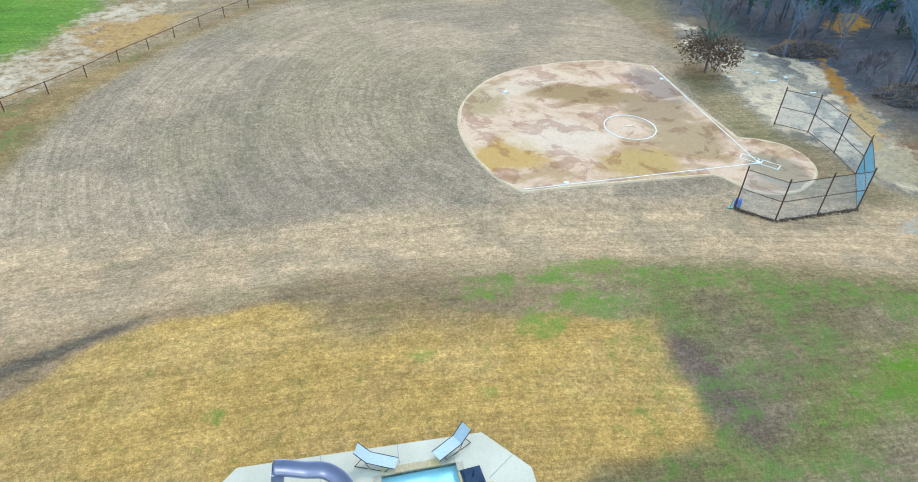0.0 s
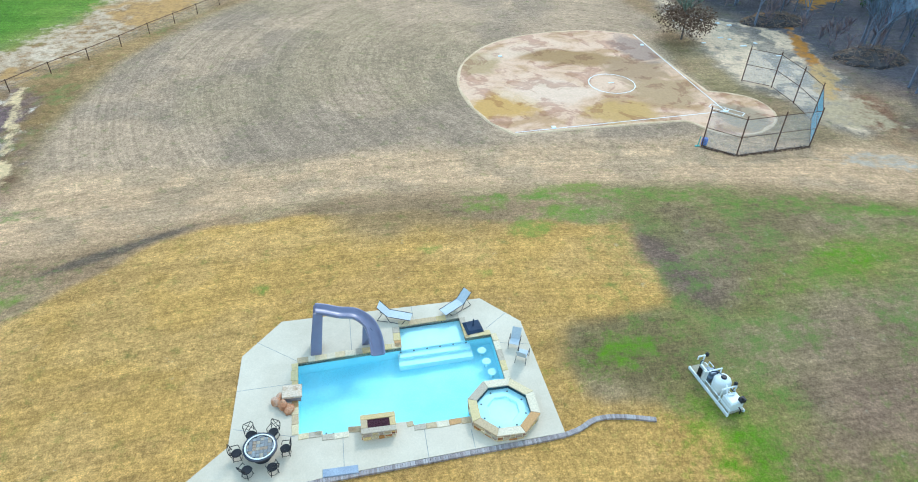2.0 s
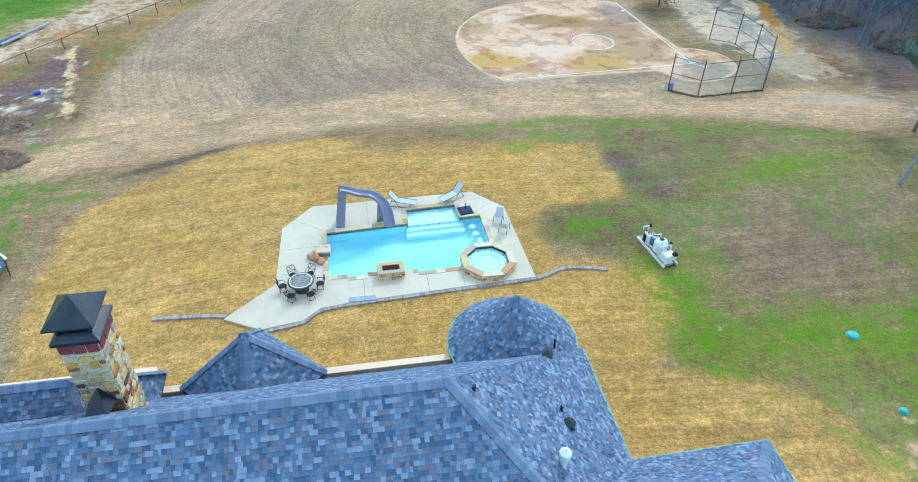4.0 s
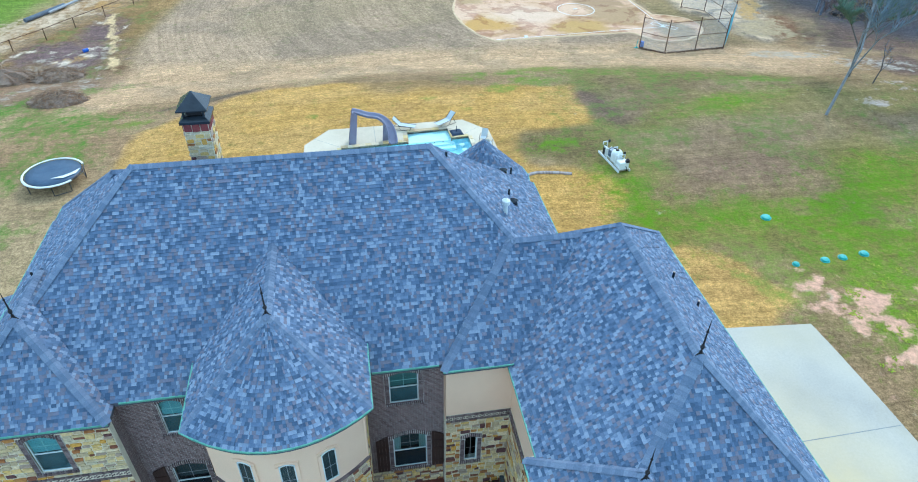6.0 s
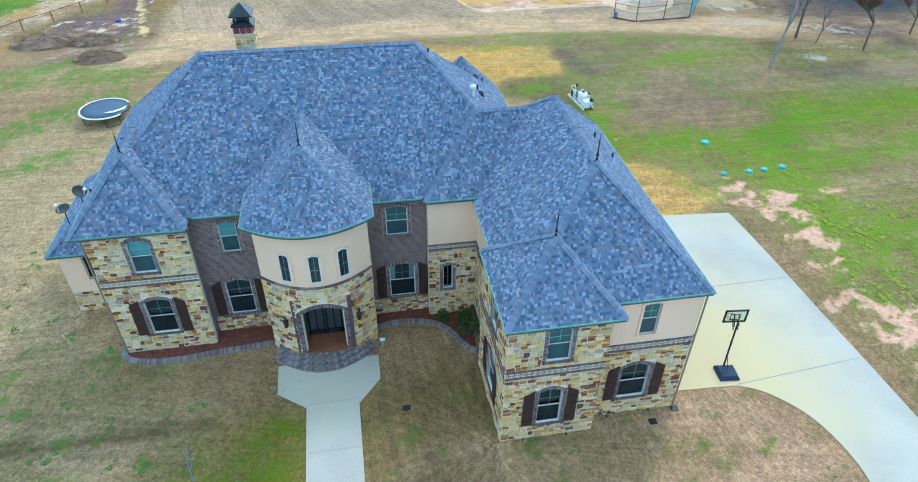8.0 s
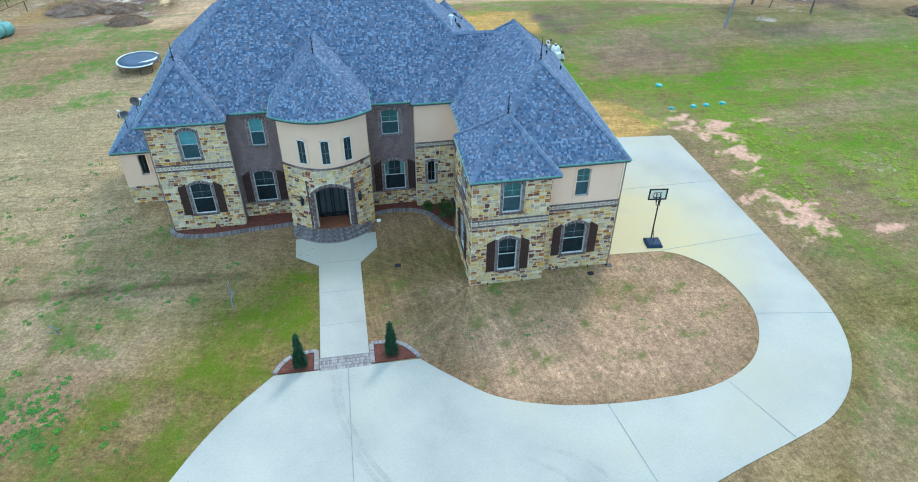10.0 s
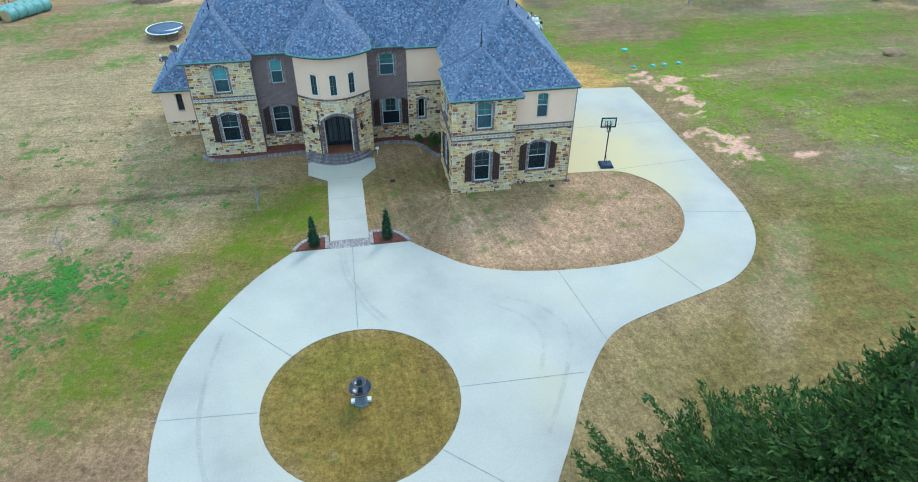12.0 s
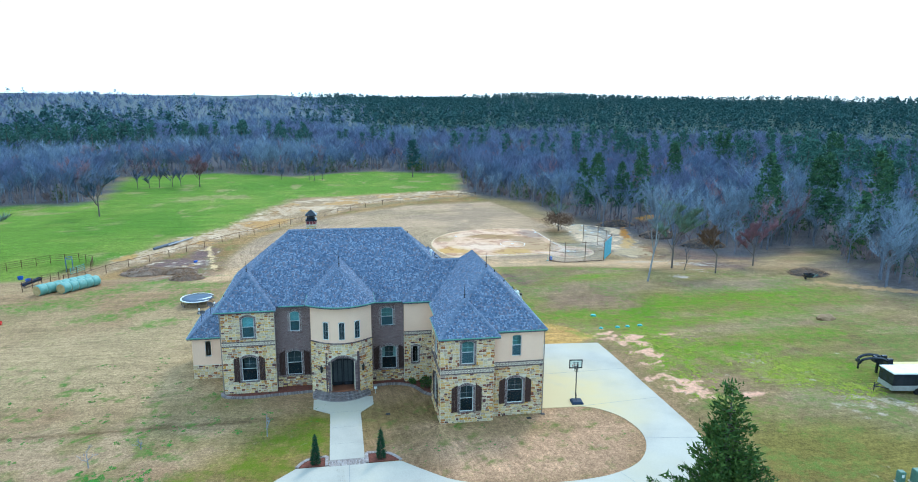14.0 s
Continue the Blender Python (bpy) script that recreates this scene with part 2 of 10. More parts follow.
m_greentwig = mat("greening_twigs", [(0.16, 0.25, 0.19), (0.20, 0.29, 0.22), (0.13, 0.21, 0.165)], fine=4, rough=0.95, bump=0, rand="island", spec=0.1)
m_brush = mat("dry_brush", [(0.30, 0.215, 0.15), (0.37, 0.27, 0.19), (0.22, 0.15, 0.115), (0.33, 0.19, 0.11)], fine=6, rough=0.95, bump=0, rand="island", spec=0.1)
m_chalk = mat("chalk_line", [(0.66, 0.66, 0.62), (0.78, 0.78, 0.75)], fine=5, amount=0.2, rough=0.95)
m_redp = mat("red_plastic", [(0.5, 0.01, 0.01), (0.6, 0.02, 0.015)], rough=0.4)
m_yellowdeck = mat("yellow_deck", [(0.62, 0.56, 0.22), (0.70, 0.64, 0.30)], scale=2, fine=14, rough=0.8)
m_lava = mat("lava_rock", [(0.04, 0.012, 0.02), (0.08, 0.02, 0.03)], scale=14, fine=40, amount=0.6, rough=0.95, bump=0.9)
m_boulder = mat("boulder", [(0.36, 0.13, 0.055), (0.46, 0.22, 0.11), (0.55, 0.42, 0.33)], scale=1.6, fine=12, rough=0.85, bump=0.5)
m_green_box = mat("utility_green", [(0.07, 0.17, 0.13), (0.10, 0.21, 0.165)], rough=0.5)
m_tile_top = mat("slate_mosaic", [(0.20, 0.20, 0.20), (0.30, 0.22, 0.15), (0.24, 0.25, 0.25), (0.34, 0.29, 0.22), (0.17, 0.18, 0.19)], fine=20, rough=0.4, rand="island")
m_floor_wood = mat("porch_tile", [(0.20, 0.075, 0.04), (0.27, 0.105, 0.055)], scale=1.5, fine=20, rough=0.35, spec=0.5)


m_bar = mat("grey_glazing_bar", [(0.20, 0.24, 0.26), (0.26, 0.30, 0.32)], rough=0.5, amount=0.08)


def brick_mat(name, c1, c2, cm, scale=1.0):
    m, nodes, links, b = node_mat(name)
    tc = nodes.new("ShaderNodeUVMap")
    br = nodes.new("ShaderNodeTexBrick")
    for k, v in (("Scale", 1.0), ("Mortar Size", 0.009), ("Brick Width", 0.215), ("Row Height", 0.075), ("Bias", 0.0)):
        br.inputs[k].default_value = v
    br.inputs["Color1"].default_value, br.inputs["Color2"].default_value, br.inputs["Mortar"].default_value = (*c1, 1), (*c2, 1), (*cm, 1)
    links.new(tc.outputs[0], br.inputs[0])
    n = noise_of(nodes, links, 9, 5, 0.7)
    mr = nodes.new("ShaderNodeMapRange")
    mr.inputs[1].default_value, mr.inputs[2].default_value, mr.inputs[3].default_value, mr.inputs[4].default_value = 0.3, 0.7, 0.65, 1.4
    links.new(n.outputs[0], mr.inputs[0])
    mul = nodes.new("ShaderNodeMix")
    mul.data_type, mul.blend_type = "RGBA", "MULTIPLY"
    mul.inputs[0].default_value = 1
    links.new(br.outputs[0], mul.inputs[6])
    links.new(mr.outputs[0], mul.inputs[7])
    links.new(mul.outputs[2], b.inputs["Base Color"])
    bp = nodes.new("ShaderNodeBump")
    bp.inputs["Strength"].default_value, bp.inputs["Distance"].default_value, bp.invert = 0.7, 0.01, True
    links.new(br.outputs["Fac"], bp.inputs["Height"])
    links.new(bp.outputs[0], b.inputs["Normal"])
    b.inputs["Roughness"].default_value = 0.9
    return m


m_brick = brick_mat("brown_brick", (0.105, 0.066, 0.068), (0.185, 0.122, 0.122), (0.34, 0.30, 0.295))
m_brick_unit = mat("soldier_brick", [(0.12, 0.085, 0.09), (0.17, 0.125, 0.125), (0.10, 0.07, 0.075), (0.21, 0.165, 0.165)], fine=25, rough=0.9, rand="island")

m_glass, _n, _l, _b = node_mat("window_glass")
_b.inputs["Base Color"].default_value, _b.inputs["Roughness"].default_value, _b.inputs["Transmission Weight"].default_value, _b.inputs["IOR"].default_value = (0.62, 0.80, 0.86, 1), 0.02, 1.0, 1.25
m_water, _n, _l, _b = node_mat("pool_water")
_b.inputs["Base Color"].default_value, _b.inputs["Roughness"].default_value, _b.inputs["Transmission Weight"].default_value, _b.inputs["IOR"].default_value = (0.62, 0.93, 0.98, 1), 0.03, 1.0, 1.33
_w = noise_of(_n, _l, 2.2, 3, 0.5)
_bp = _n.new("ShaderNodeBump")
_bp.inputs["Strength"].default_value, _bp.inputs["Distance"].default_value = 0.25, 0.03
_l.new(_w.outputs[0], _bp.inputs["Height"])
_l.new(_bp.outputs[0], _b.inputs["Normal"])


def mesh_wire(name, col):
    """Woven wire: thin strands with open diamonds between them."""
    m, nodes, links, b = node_mat(name)
    b.inputs["Base Color"].default_value, b.inputs["Roughness"].default_value, b.inputs["Metallic"].default_value = (*col, 1), 0.6, 0.0
    b.inputs["Alpha"].default_value = 0.30
    return m


m_wire = mesh_wire("chain_link", (0.50, 0.54, 0.56))


# ---- mesh helpers ----
class MB:
    """Collects corners and faces of one mesh."""

    def __init__(self):
        self.v, self.f = [], []

    def add(self, vs, fs):
        o = len(self.v)
        self.v += [tuple(p) for p in vs]
        self.f += [tuple(i + o for i in f) for f in fs]
        return self

    def box(self, x0, x1, y0, y1, z0, z1, m=None):
        vs = [Vector((x, y, z)) for z in (z0, z1) for y in (y0, y1) for x in (x0, x1)]
        if m is not None:
            vs = [m @ p for p in vs]
        return self.add(vs, [(0, 2, 3, 1), (4, 5, 7, 6), (0, 1, 5, 4), (2, 6, 7, 3), (0, 4, 6, 2), (1, 3, 7, 5)])

    def cbox(self, x0, x1, y0, y1, z0, z1, c=0.02, m=None):
        """A box with its upper edges chamfered."""
        lo = [(x0, y0), (x1, y0), (x1, y1), (x0, y1)]
        hi = [(x0 + c, y0 + c), (x1 - c, y0 + c), (x1 - c, y1 - c), (x0 + c, y1 - c)]
        vs = [Vector((*p, z0)) for p in lo] + [Vector((*p, z1 - c)) for p in lo] + [Vector((*p, z1)) for p in hi]
        if m is not None:
            vs = [m @ p for p in vs]
        fs = [(3, 2, 1, 0), (8, 9, 10, 11)]
        for i in range(4):
            j = (i + 1) % 4
            fs += [(i, j, 4 + j, 4 + i), (4 + i, 4 + j, 8 + j, 8 + i)]
        return self.add(vs, fs)

    def tube(self, p, q, r, r2=None, n=8, caps=True):
        p, q = Vector(p), Vector(q)
        r2 = r if r2 is None else r2
        d = (q - p).normalized()
        a = d.orthogonal().normalized()
        b = d.cross(a)
        vs = []
        for c, rr in ((p, r), (q, r2)):
            vs += [c + rr * (math.cos(2 * math.pi * i / n) * a + math.sin(2 * math.pi * i / n) * b) for i in range(n)]
        fs = [(i, (i + 1) % n, n + (i + 1) % n, n + i) for i in range(n)]
        if caps:
            fs += [tuple(reversed(range(n))), tuple(range(n, 2 * n))]
        return self.add(vs, fs)

    def pipe(self, pts, r, n=6):
        for p, q in zip(pts[:-1], pts[1:]):
            self.tube(p, q, r, n=n)
        return self

    def lathe(self, prof, cx=0, cy=0, cz=0, n=24, a0=0.0, a1=2 * math.pi):
        full = abs(a1 - a0 - 2 * math.pi) < 1e-6
        k = n if full else n + 1
        vs = [(cx + r * math.cos(a0 + (a1 - a0) * i / n), cy + r * math.sin(a0 + (a1 - a0) * i / n), cz + z) for r, z in prof for i in range(k)]
        fs = []
        for j in range(len(prof) - 1):
            for i in range(n):
                i2 = (i + 1) % k
                fs.append((j * k + i, j * k + i2, (j + 1) * k + i2, (j + 1) * k + i))
        return self.add(vs, fs)

    def prism(self, poly, z0, z1):
        n = len(poly)
        return self.add([(x, y, z0) for x, y in poly] + [(x, y, z1) for x, y in poly], [tuple(reversed(range(n))), tuple(range(n, 2 * n))] + [(i, (i + 1) % n, n + (i + 1) % n, n + i) for i in range(n)])

    def quad(self, *ps):
        return self.add(ps, [tuple(range(len(ps)))])

    def mesh(self, name, smooth=False):
        me = bpy.data.meshes.new(name)
        me.from_pydata(self.v, [], self.f)
        if smooth:
            me.shade_smooth()
        me.update()
        return me


def solid(bm_name, bm):
    me = bpy.data.meshes.new(bm_name)
    bm.to_mesh(me)
    bm.free()
    return me


def put(name, data, material):
    me = data.mesh(name) if isinstance(data, MB) else data
    if not me.materials:
        me.materials.append(material)
    return new(name, me)


def part(name, data, material, parent, label="", kind="", smooth=False):
    me = data.mesh(name, smooth) if isinstance(data, MB) else data
    if not me.materials:
        me.materials.append(material)
    ob = new(name, me)
    ob.parent = parent
    return tagged(ob, label=label, kind=kind)


def thing(name, label, category, x=0, y=0, z=0, rz=0, group="", kind=""):
    e = new(name)
    e.empty_display_size = 0.2
    e.matrix_basis = pose(x, y, z, 0, 0, rz)
    return tagged(e, label, category, group, kind)


# ---- the lie of the land ----
GROUND_Y = [-600, -6, 0, 6, 16, 24, 30, 46, 58, 64, 95, 130, 250, 600]
GROUND_Z = [0.5, 0.5, 0.05, -0.22, -0.1, -0.8, -1.05, -0.97, -2.2, -3.45, -3.5, -4.3, -6, -6]


def level(x, y):
    x, y = np.asarray(x, float), np.asarray(y, float)
    z = sum(np.interp(y + d, GROUND_Y, GROUND_Z) for d in (-1.5, 0, 1.5)) / 3
    z = np.where((x > -19) & (x < 12) & (y > 30.5) & (y < 47), np.minimum(z, -0.97), z)
    r = np.hypot(x, y - 10)
    s = np.clip((r - 420) / 1000, 0, 1)
    roll = 7 * np.sin(x / 170 + 1.3) * np.sin(y / 330) + 5 * np.sin(x / 71 - 0.4 + y / 500)
    return z + (14 + 0.7 * roll) * s * s * (3 - 2 * s)


def gz(x, y):
    return float(level(x, y))

# ---- ground ----
def lattice(x, y, seed):
    xi, yi = np.floor(x), np.floor(y)
    fx, fy = x - xi, y - yi
    fx, fy = fx * fx * (3 - 2 * fx), fy * fy * (3 - 2 * fy)

    def h(a, b):
        v = np.sin(a * 127.1 + b * 311.7 + seed * 74.7) * 43758.5453
        return v - np.floor(v)

    return (h(xi, yi) * (1 - fx) + h(xi + 1, yi) * fx) * (1 - fy) + (h(xi, yi + 1) * (1 - fx) + h(xi + 1, yi + 1) * fx) * fy


def fbm(x, y, size, seed=0, n=4):
    out, amp, tot = 0, 1.0, 0
    for k in range(n):
        out = out + amp * lattice(x / size * 2**k, y / size * 2**k, seed + 13 * k)
        tot += amp
        amp *= 0.55
    return out / tot


def smooth(a, b, v):
    t = np.clip((v - a) / (b - a), 0, 1)
    return t * t * (3 - 2 * t)


def poly_gap(x, y, pts):
    """Distance to a polygon's edge, negative inside."""
    d = np.full(x.shape, 1e9)
    inside = np.zeros(x.shape, bool)
    for (ax, ay), (bx, by) in zip(pts, pts[1:] + pts[:1]):
        ex, ey = bx - ax, by - ay
        t = np.clip(((x - ax) * ex + (y - ay) * ey) / (ex * ex + ey * ey), 0, 1)
        d = np.minimum(d, np.hypot(x - ax - t * ex, y - ay - t * ey))
        if by != ay:
            inside ^= ((ay > y) != (by > y)) & (x < (bx - ax) * (y - ay) / (by - ay) + ax)
    return np.where(inside, -d, d)


OUTFIELD = [(-28, 66.5), (-29, 74), (-26, 92), (-20, 105), (-11, 119), (10, 137), (36, 142), (39, 122), (41, 97), (37, 92), (37, 76), (33, 67), (3, 68), (-13, 67)]
TRACK = [(-31, 52), (-20, 57), (-4, 61.5), (15, 61), (30, 58), (44, 52), (52, 56), (48, 64), (30, 68), (3, 69), (-13, 68), (-27, 69), (-33, 60)]
GOLD = [(-24, 40), (-23.5, 46), (-20.5, 50.5), (-16.5, 54.8), (-11.4, 57.3), (-5, 58), (2, 57.5), (9, 54.5), (18, 53), (17.2, 43.4), (9.3, 42.7), (8.9, 37.5), (12.7, 36.2), (14.7, 34.8), (15.5, 32.6), (15.1, 30.7), (13.7, 29.3), (12.6, 27.1), (8, 25), (-15, 24), (-22, 30)]
GOLD2 = [(8, 28), (13, 27), (17, 25.4), (20, 23), (21, 19), (17.5, 16.2), (8, 16)]
WOODS = [(34, 158), (33, 171), (40, 222), (6, 238), (-28, 221), (-60, 239), (-76, 229), (-92, 224), (-84, 184), (-79, 158), (-86, 151), (-103, 150), (-190, 120), (-420, 60), (-2900, 400), (-2900, 3900), (2900, 3900), (2900, -200), (120, -60), (92, -20), (78, 22), (72, 36), (78, 50), (92, 66), (84, 70), (70, 62), (60, 72), (56, 90), (51, 100), (47, 114), (48, 138)]
PASTURE = [(-52, 74), (-44, 92), (-36, 108), (-26, 143), (-20, 158), (0, 162), (31, 172), (42, 225), (6, 240), (-28, 222), (-60, 241), (-76, 231), (-92, 226), (-85, 185), (-79, 160), (-103, 152), (-190, 122), (-190, 20), (-66, 56)]
SAND_E = [(47, 112), (49, 103), (57, 95), (55, 80), (51, 70), (48, 66), (44, 76), (42, 84), (43, 92), (44, 104)]
SAND_W = [(-48, 68), (-40, 80), (-33, 93), (-24, 106), (-15, 122), (0, 142), (20, 151), (36, 157), (33, 172), (-4, 162), (-26, 148), (-36, 112), (-42, 96), (-52, 76)]
SCARP = [(-41, 74), (-31, 76), (-29.5, 68), (-32, 56), (-38, 56), (-42, 66)]


def land_colour(x, y):
    """Turf and soil, then ragged bare ground and green growth over it, each a colour with its cover."""
    shape = x.shape
    turf = np.zeros((*shape, 3))
    over = {k: (np.zeros((*shape, 3)), np.zeros(shape)) for k in ("bare", "green")}
    kept = {}

    def wob(size, seed):
        if (size, seed) not in kept:
            kept[size, seed] = fbm(x, y, size, seed) - 0.5
        return kept[size, seed]

    n1, n2, n3, n4 = fbm(x, y, 9, 1), fbm(x, y, 3.2, 2), fbm(x, y, 26, 3), fbm(x, y, 1.5, 4)

    def lay(c, mask):
        nonlocal turf
        m = np.clip(mask, 0, 1)[..., None]
        turf = turf * (1 - m) + np.array(c) * m

    def cover(kind, c, mask):
        col, m0 = over[kind]
        m = np.clip(mask, 0, 1)
        w = (m / (m + m0 + 1e-4))[..., None] if kind == "green" else smooth(0.25, 0.5, m)[..., None]
        over[kind] = (np.where(m0[..., None] < 0.01, np.array(c), col * (1 - w) + np.array(c) * w), np.maximum(m, m0))

    def area(pts, soft, wobble, size=5.0, seed=5):
        g = poly_gap(x, y, pts) + wobble * 2 * wob(size, seed)
        return smooth(soft, -soft, g)

    def spot(cx, cy, rx, ry, turn=0.0, soft=0.45, rag=1.1, seed=9):
        c, s = math.cos(radians(turn)), math.sin(radians(turn))
        u, v = ((x - cx) * c + (y - cy) * s) / rx, (-(x - cx) * s + (y - cy) * c) / ry
        return smooth(1 + soft, 1 - soft, np.hypot(u, v) + rag * wob(3.5, seed) + 0.5 * rag * wob(1.2, seed + 3))

    bare_ = lambda c, m: cover("bare", c, m)
    grow = lambda c, m: cover("green", c, m)
    # dormant grass everywhere
    lay((0.262, 0.186, 0.115), np.ones(shape))
    lay((0.30, 0.235, 0.145), smooth(0.42, 0.62, n1) * 0.8)
    lay((0.15, 0.14, 0.065), smooth(0.5, 0.66, n3) * 0.6)
    # the lawn about the house front
    lay((0.375, 0.265, 0.178), area([(-3, 6), (0, -9), (12, -10), (16, -4), (13, 2), (4, -1), (0, 0)], 1.0, 0.5))
    # darker olive turf near the walls: house shadow put into its colour
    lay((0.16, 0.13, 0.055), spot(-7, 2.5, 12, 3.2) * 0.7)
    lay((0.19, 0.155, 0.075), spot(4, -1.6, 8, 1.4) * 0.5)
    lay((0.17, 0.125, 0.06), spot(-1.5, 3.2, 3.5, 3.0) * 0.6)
    lay((0.16, 0.15, 0.05), spot(-7.4, -18.6, 5.2, 5.2) * 0.8)
    lay((0.15, 0.125, 0.05), spot(-20, 6, 5, 3.2) * 0.7)
    # west yard, worn pale
    lay((0.36, 0.29, 0.185), area([(-22, 8), (-20, 22), (-24, 36), (-34, 34), (-48, 26), (-48, 8), (-34, 10)], 5, 3) * 0.7)
    lay((0.33, 0.26, 0.18), area([(-14, 5), (-20, 6), (-42, 4), (-45, -10), (-26, -5), (-15, -4)], 3, 2) * 0.65)
    lay((0.16, 0.15, 0.06), area([(-14, 5), (-20, 6), (-42, 4), (-45, -10), (-26, -5), (-15, -4)], 3, 2) * smooth(0.5, 0.64, n2) * 0.55)
    # mixed ground to the east: olive, tan and brown by turns
    east = area([(20, 60), (14, 44), (17, 34), (22, 20), (24, 0), (18, -16), (30, -40), (75, -40), (78, 22), (66, 46), (45, 50)], 4, 3)
    lay((0.185, 0.165, 0.075), east * 0.85)
    lay((0.145, 0.15, 0.055), east * smooth(0.48, 0.62, fbm(x, y, 6, 71)) * 0.7)
    lay((0.25, 0.20, 0.125), east * smooth(0.5, 0.66, fbm(x * 0.6, y * 1.4, 7, 73)) * 0.75)
    lay((0.16, 0.115, 0.08), east * smooth(0.56, 0.68, fbm(x, y, 4.5, 75)) * 0.5)
    for cx, cy, rx, ry, a in ((9, 58.6, 3, 0.9, 0), (14, 58.3, 3.5, 1.0, 0), (19, 57.6, 3.5, 1.1, -5), (24, 56.6, 4, 1.1, -8), (31, 54.2, 4.5, 1.0, -12), (37, 52, 4, 1.0, -15), (14, 54.8, 3.0, 1.2, 0)):
        grow((0.12, 0.21, 0.025), spot(cx, cy, rx, ry, a, seed=int(cx) % 7 + 11, soft=0.9) * (0.25 + 0.6 * n4))
    grow((0.12, 0.185, 0.035), east * smooth(0.40, 0.62, fbm(x, y, 4.5, 121)) * 0.40)
    lay((0.13, 0.115, 0.06), spot(14, 41, 4.5, 2.6, -10) * 0.7)
    lay((0.165, 0.165, 0.05), spot(16, 30.5, 3.5, 6.0, 5, soft=0.7) * 0.75)
    for cx, cy, rx, ry, a in ((12.5, 40.5, 2.5, 1.2, 20), (16, 31, 2.2, 4.0, 10), (22, 28.5, 4, 2.2, 0), (38, 31.5, 10, 2.6, 8), (33.5, 30.5, 4, 2.8, 0), (48, 33, 8, 2.0, 12), (30, 24.5, 5, 1.8, -10), (28.5, 20, 3, 2.4, 0), (27, 12, 2, 5, 15), (26.5, 3, 1.5, 6, 12), (57, 30, 7, 1.8, 0), (45, 25, 8, 1.5, 10), (35, 12, 5, 2.2, 10), (42, 6, 4, 3, 0), (46, 15, 6, 1.8, 0), (30, 46, 5, 1.4, 15)):
        lay((0.155, 0.175, 0.03), spot(cx, cy, rx * 1.4, ry * 1.5, a, seed=int(cx) % 7 + 11, soft=0.85) * (0.25 + 0.5 * n2))
        grow((0.105, 0.225, 0.007), spot(cx, cy, rx * 1.25, ry * 1.25, a, seed=int(cx) % 7 + 11, soft=0.8) * 0.56)
    grow((0.115, 0.24, 0.008), spot(30, 28, 5, 2.2, -5, rag=1.5, seed=15, soft=0.7) * 0.7)
    grow((0.115, 0.235, 0.008), spot(57, 34, 8, 2.2, 5, rag=1.5, seed=16, soft=0.7) * 0.6)
    grow((0.115, 0.235, 0.008), spot(26.6, 11.5, 2.0, 3.6, 0, rag=1.5, seed=17, soft=0.7) * 0.7)
    dry = np.maximum(spot(27, 33, 6.5, 3.4, 0, rag=1.4, seed=21), spot(29, 5, 3.0, 7.5, 12, rag=1.4, seed=22))
    lay((0.235, 0.165, 0.115), dry * 0.75)
    over["green"] = (over["green"][0], over["green"][1] * (1 - 0.7 * dry))
    lay((0.22, 0.18, 0.14), spot(52, 38, 8, 3, 0) * 0.6)
    lay((0.24, 0.20, 0.15), spot(38, -4, 6, 5, 0) * 0.6)
    lay((0.19, 0.135, 0.105), spot(28, 37, 6, 6) * 0.55)
    lay((0.17, 0.13, 0.10), spot(20, 48, 4, 5) * 0.5)
    # mown field, cart track
    field = area(OUTFIELD, 1.4, 0.8)
    lay((0.335, 0.26, 0.19), field)
    lay((0.395, 0.30, 0.215), field * smooth(0.42, 0.6, n3) * 0.6)
    lay((0.235, 0.19, 0.15), field * smooth(0.50, 0.64, n1) * 0.6)
    lay((0.26, 0.215, 0.14), field * smooth(0.52, 0.64, fbm(x, y, 14, 81)) * 0.45)
    cart = area(TRACK, 1.6, 0.9)
    lay((0.455, 0.33, 0.215), cart * 0.9)
    lay((0.28, 0.225, 0.16), cart * smooth(0.5, 0.62, n2) * 0.5)
    # golden grass round the pool
    gold = np.maximum(area(GOLD, 0.55, 0.9, 3), area(GOLD2, 0.6, 0.8, 3))
    lay((0.41, 0.268, 0.087), gold * 0.96)
    lay((0.44, 0.30, 0.125), gold * smooth(0.46, 0.64, n2) * 0.5)
    lay((0.33, 0.215, 0.085), gold * smooth(0.54, 0.68, fbm(x * 0.35, y, 2.2, 31)) * 0.5)
    lay((0.20, 0.15, 0.09), area([(-6, 59.5), (2, 60), (11, 58), (10, 53.5), (3, 54), (-3, 55)], 1.5, 2.0) * 0.75)
    lay((0.135, 0.10, 0.085), spot(18.6, 47.2, 1.3, 5.5, 8, soft=0.5) * 0.9)
    lay((0.15, 0.125, 0.065), spot(13.5, 40.2, 4.2, 2.6, -8, soft=0.5) * 0.8)
    lay((0.10, 0.085, 0.07), spot(-18.0, 55.2, 5.5, 0.65, 30, soft=0.3, rag=0.8) * 0.85)
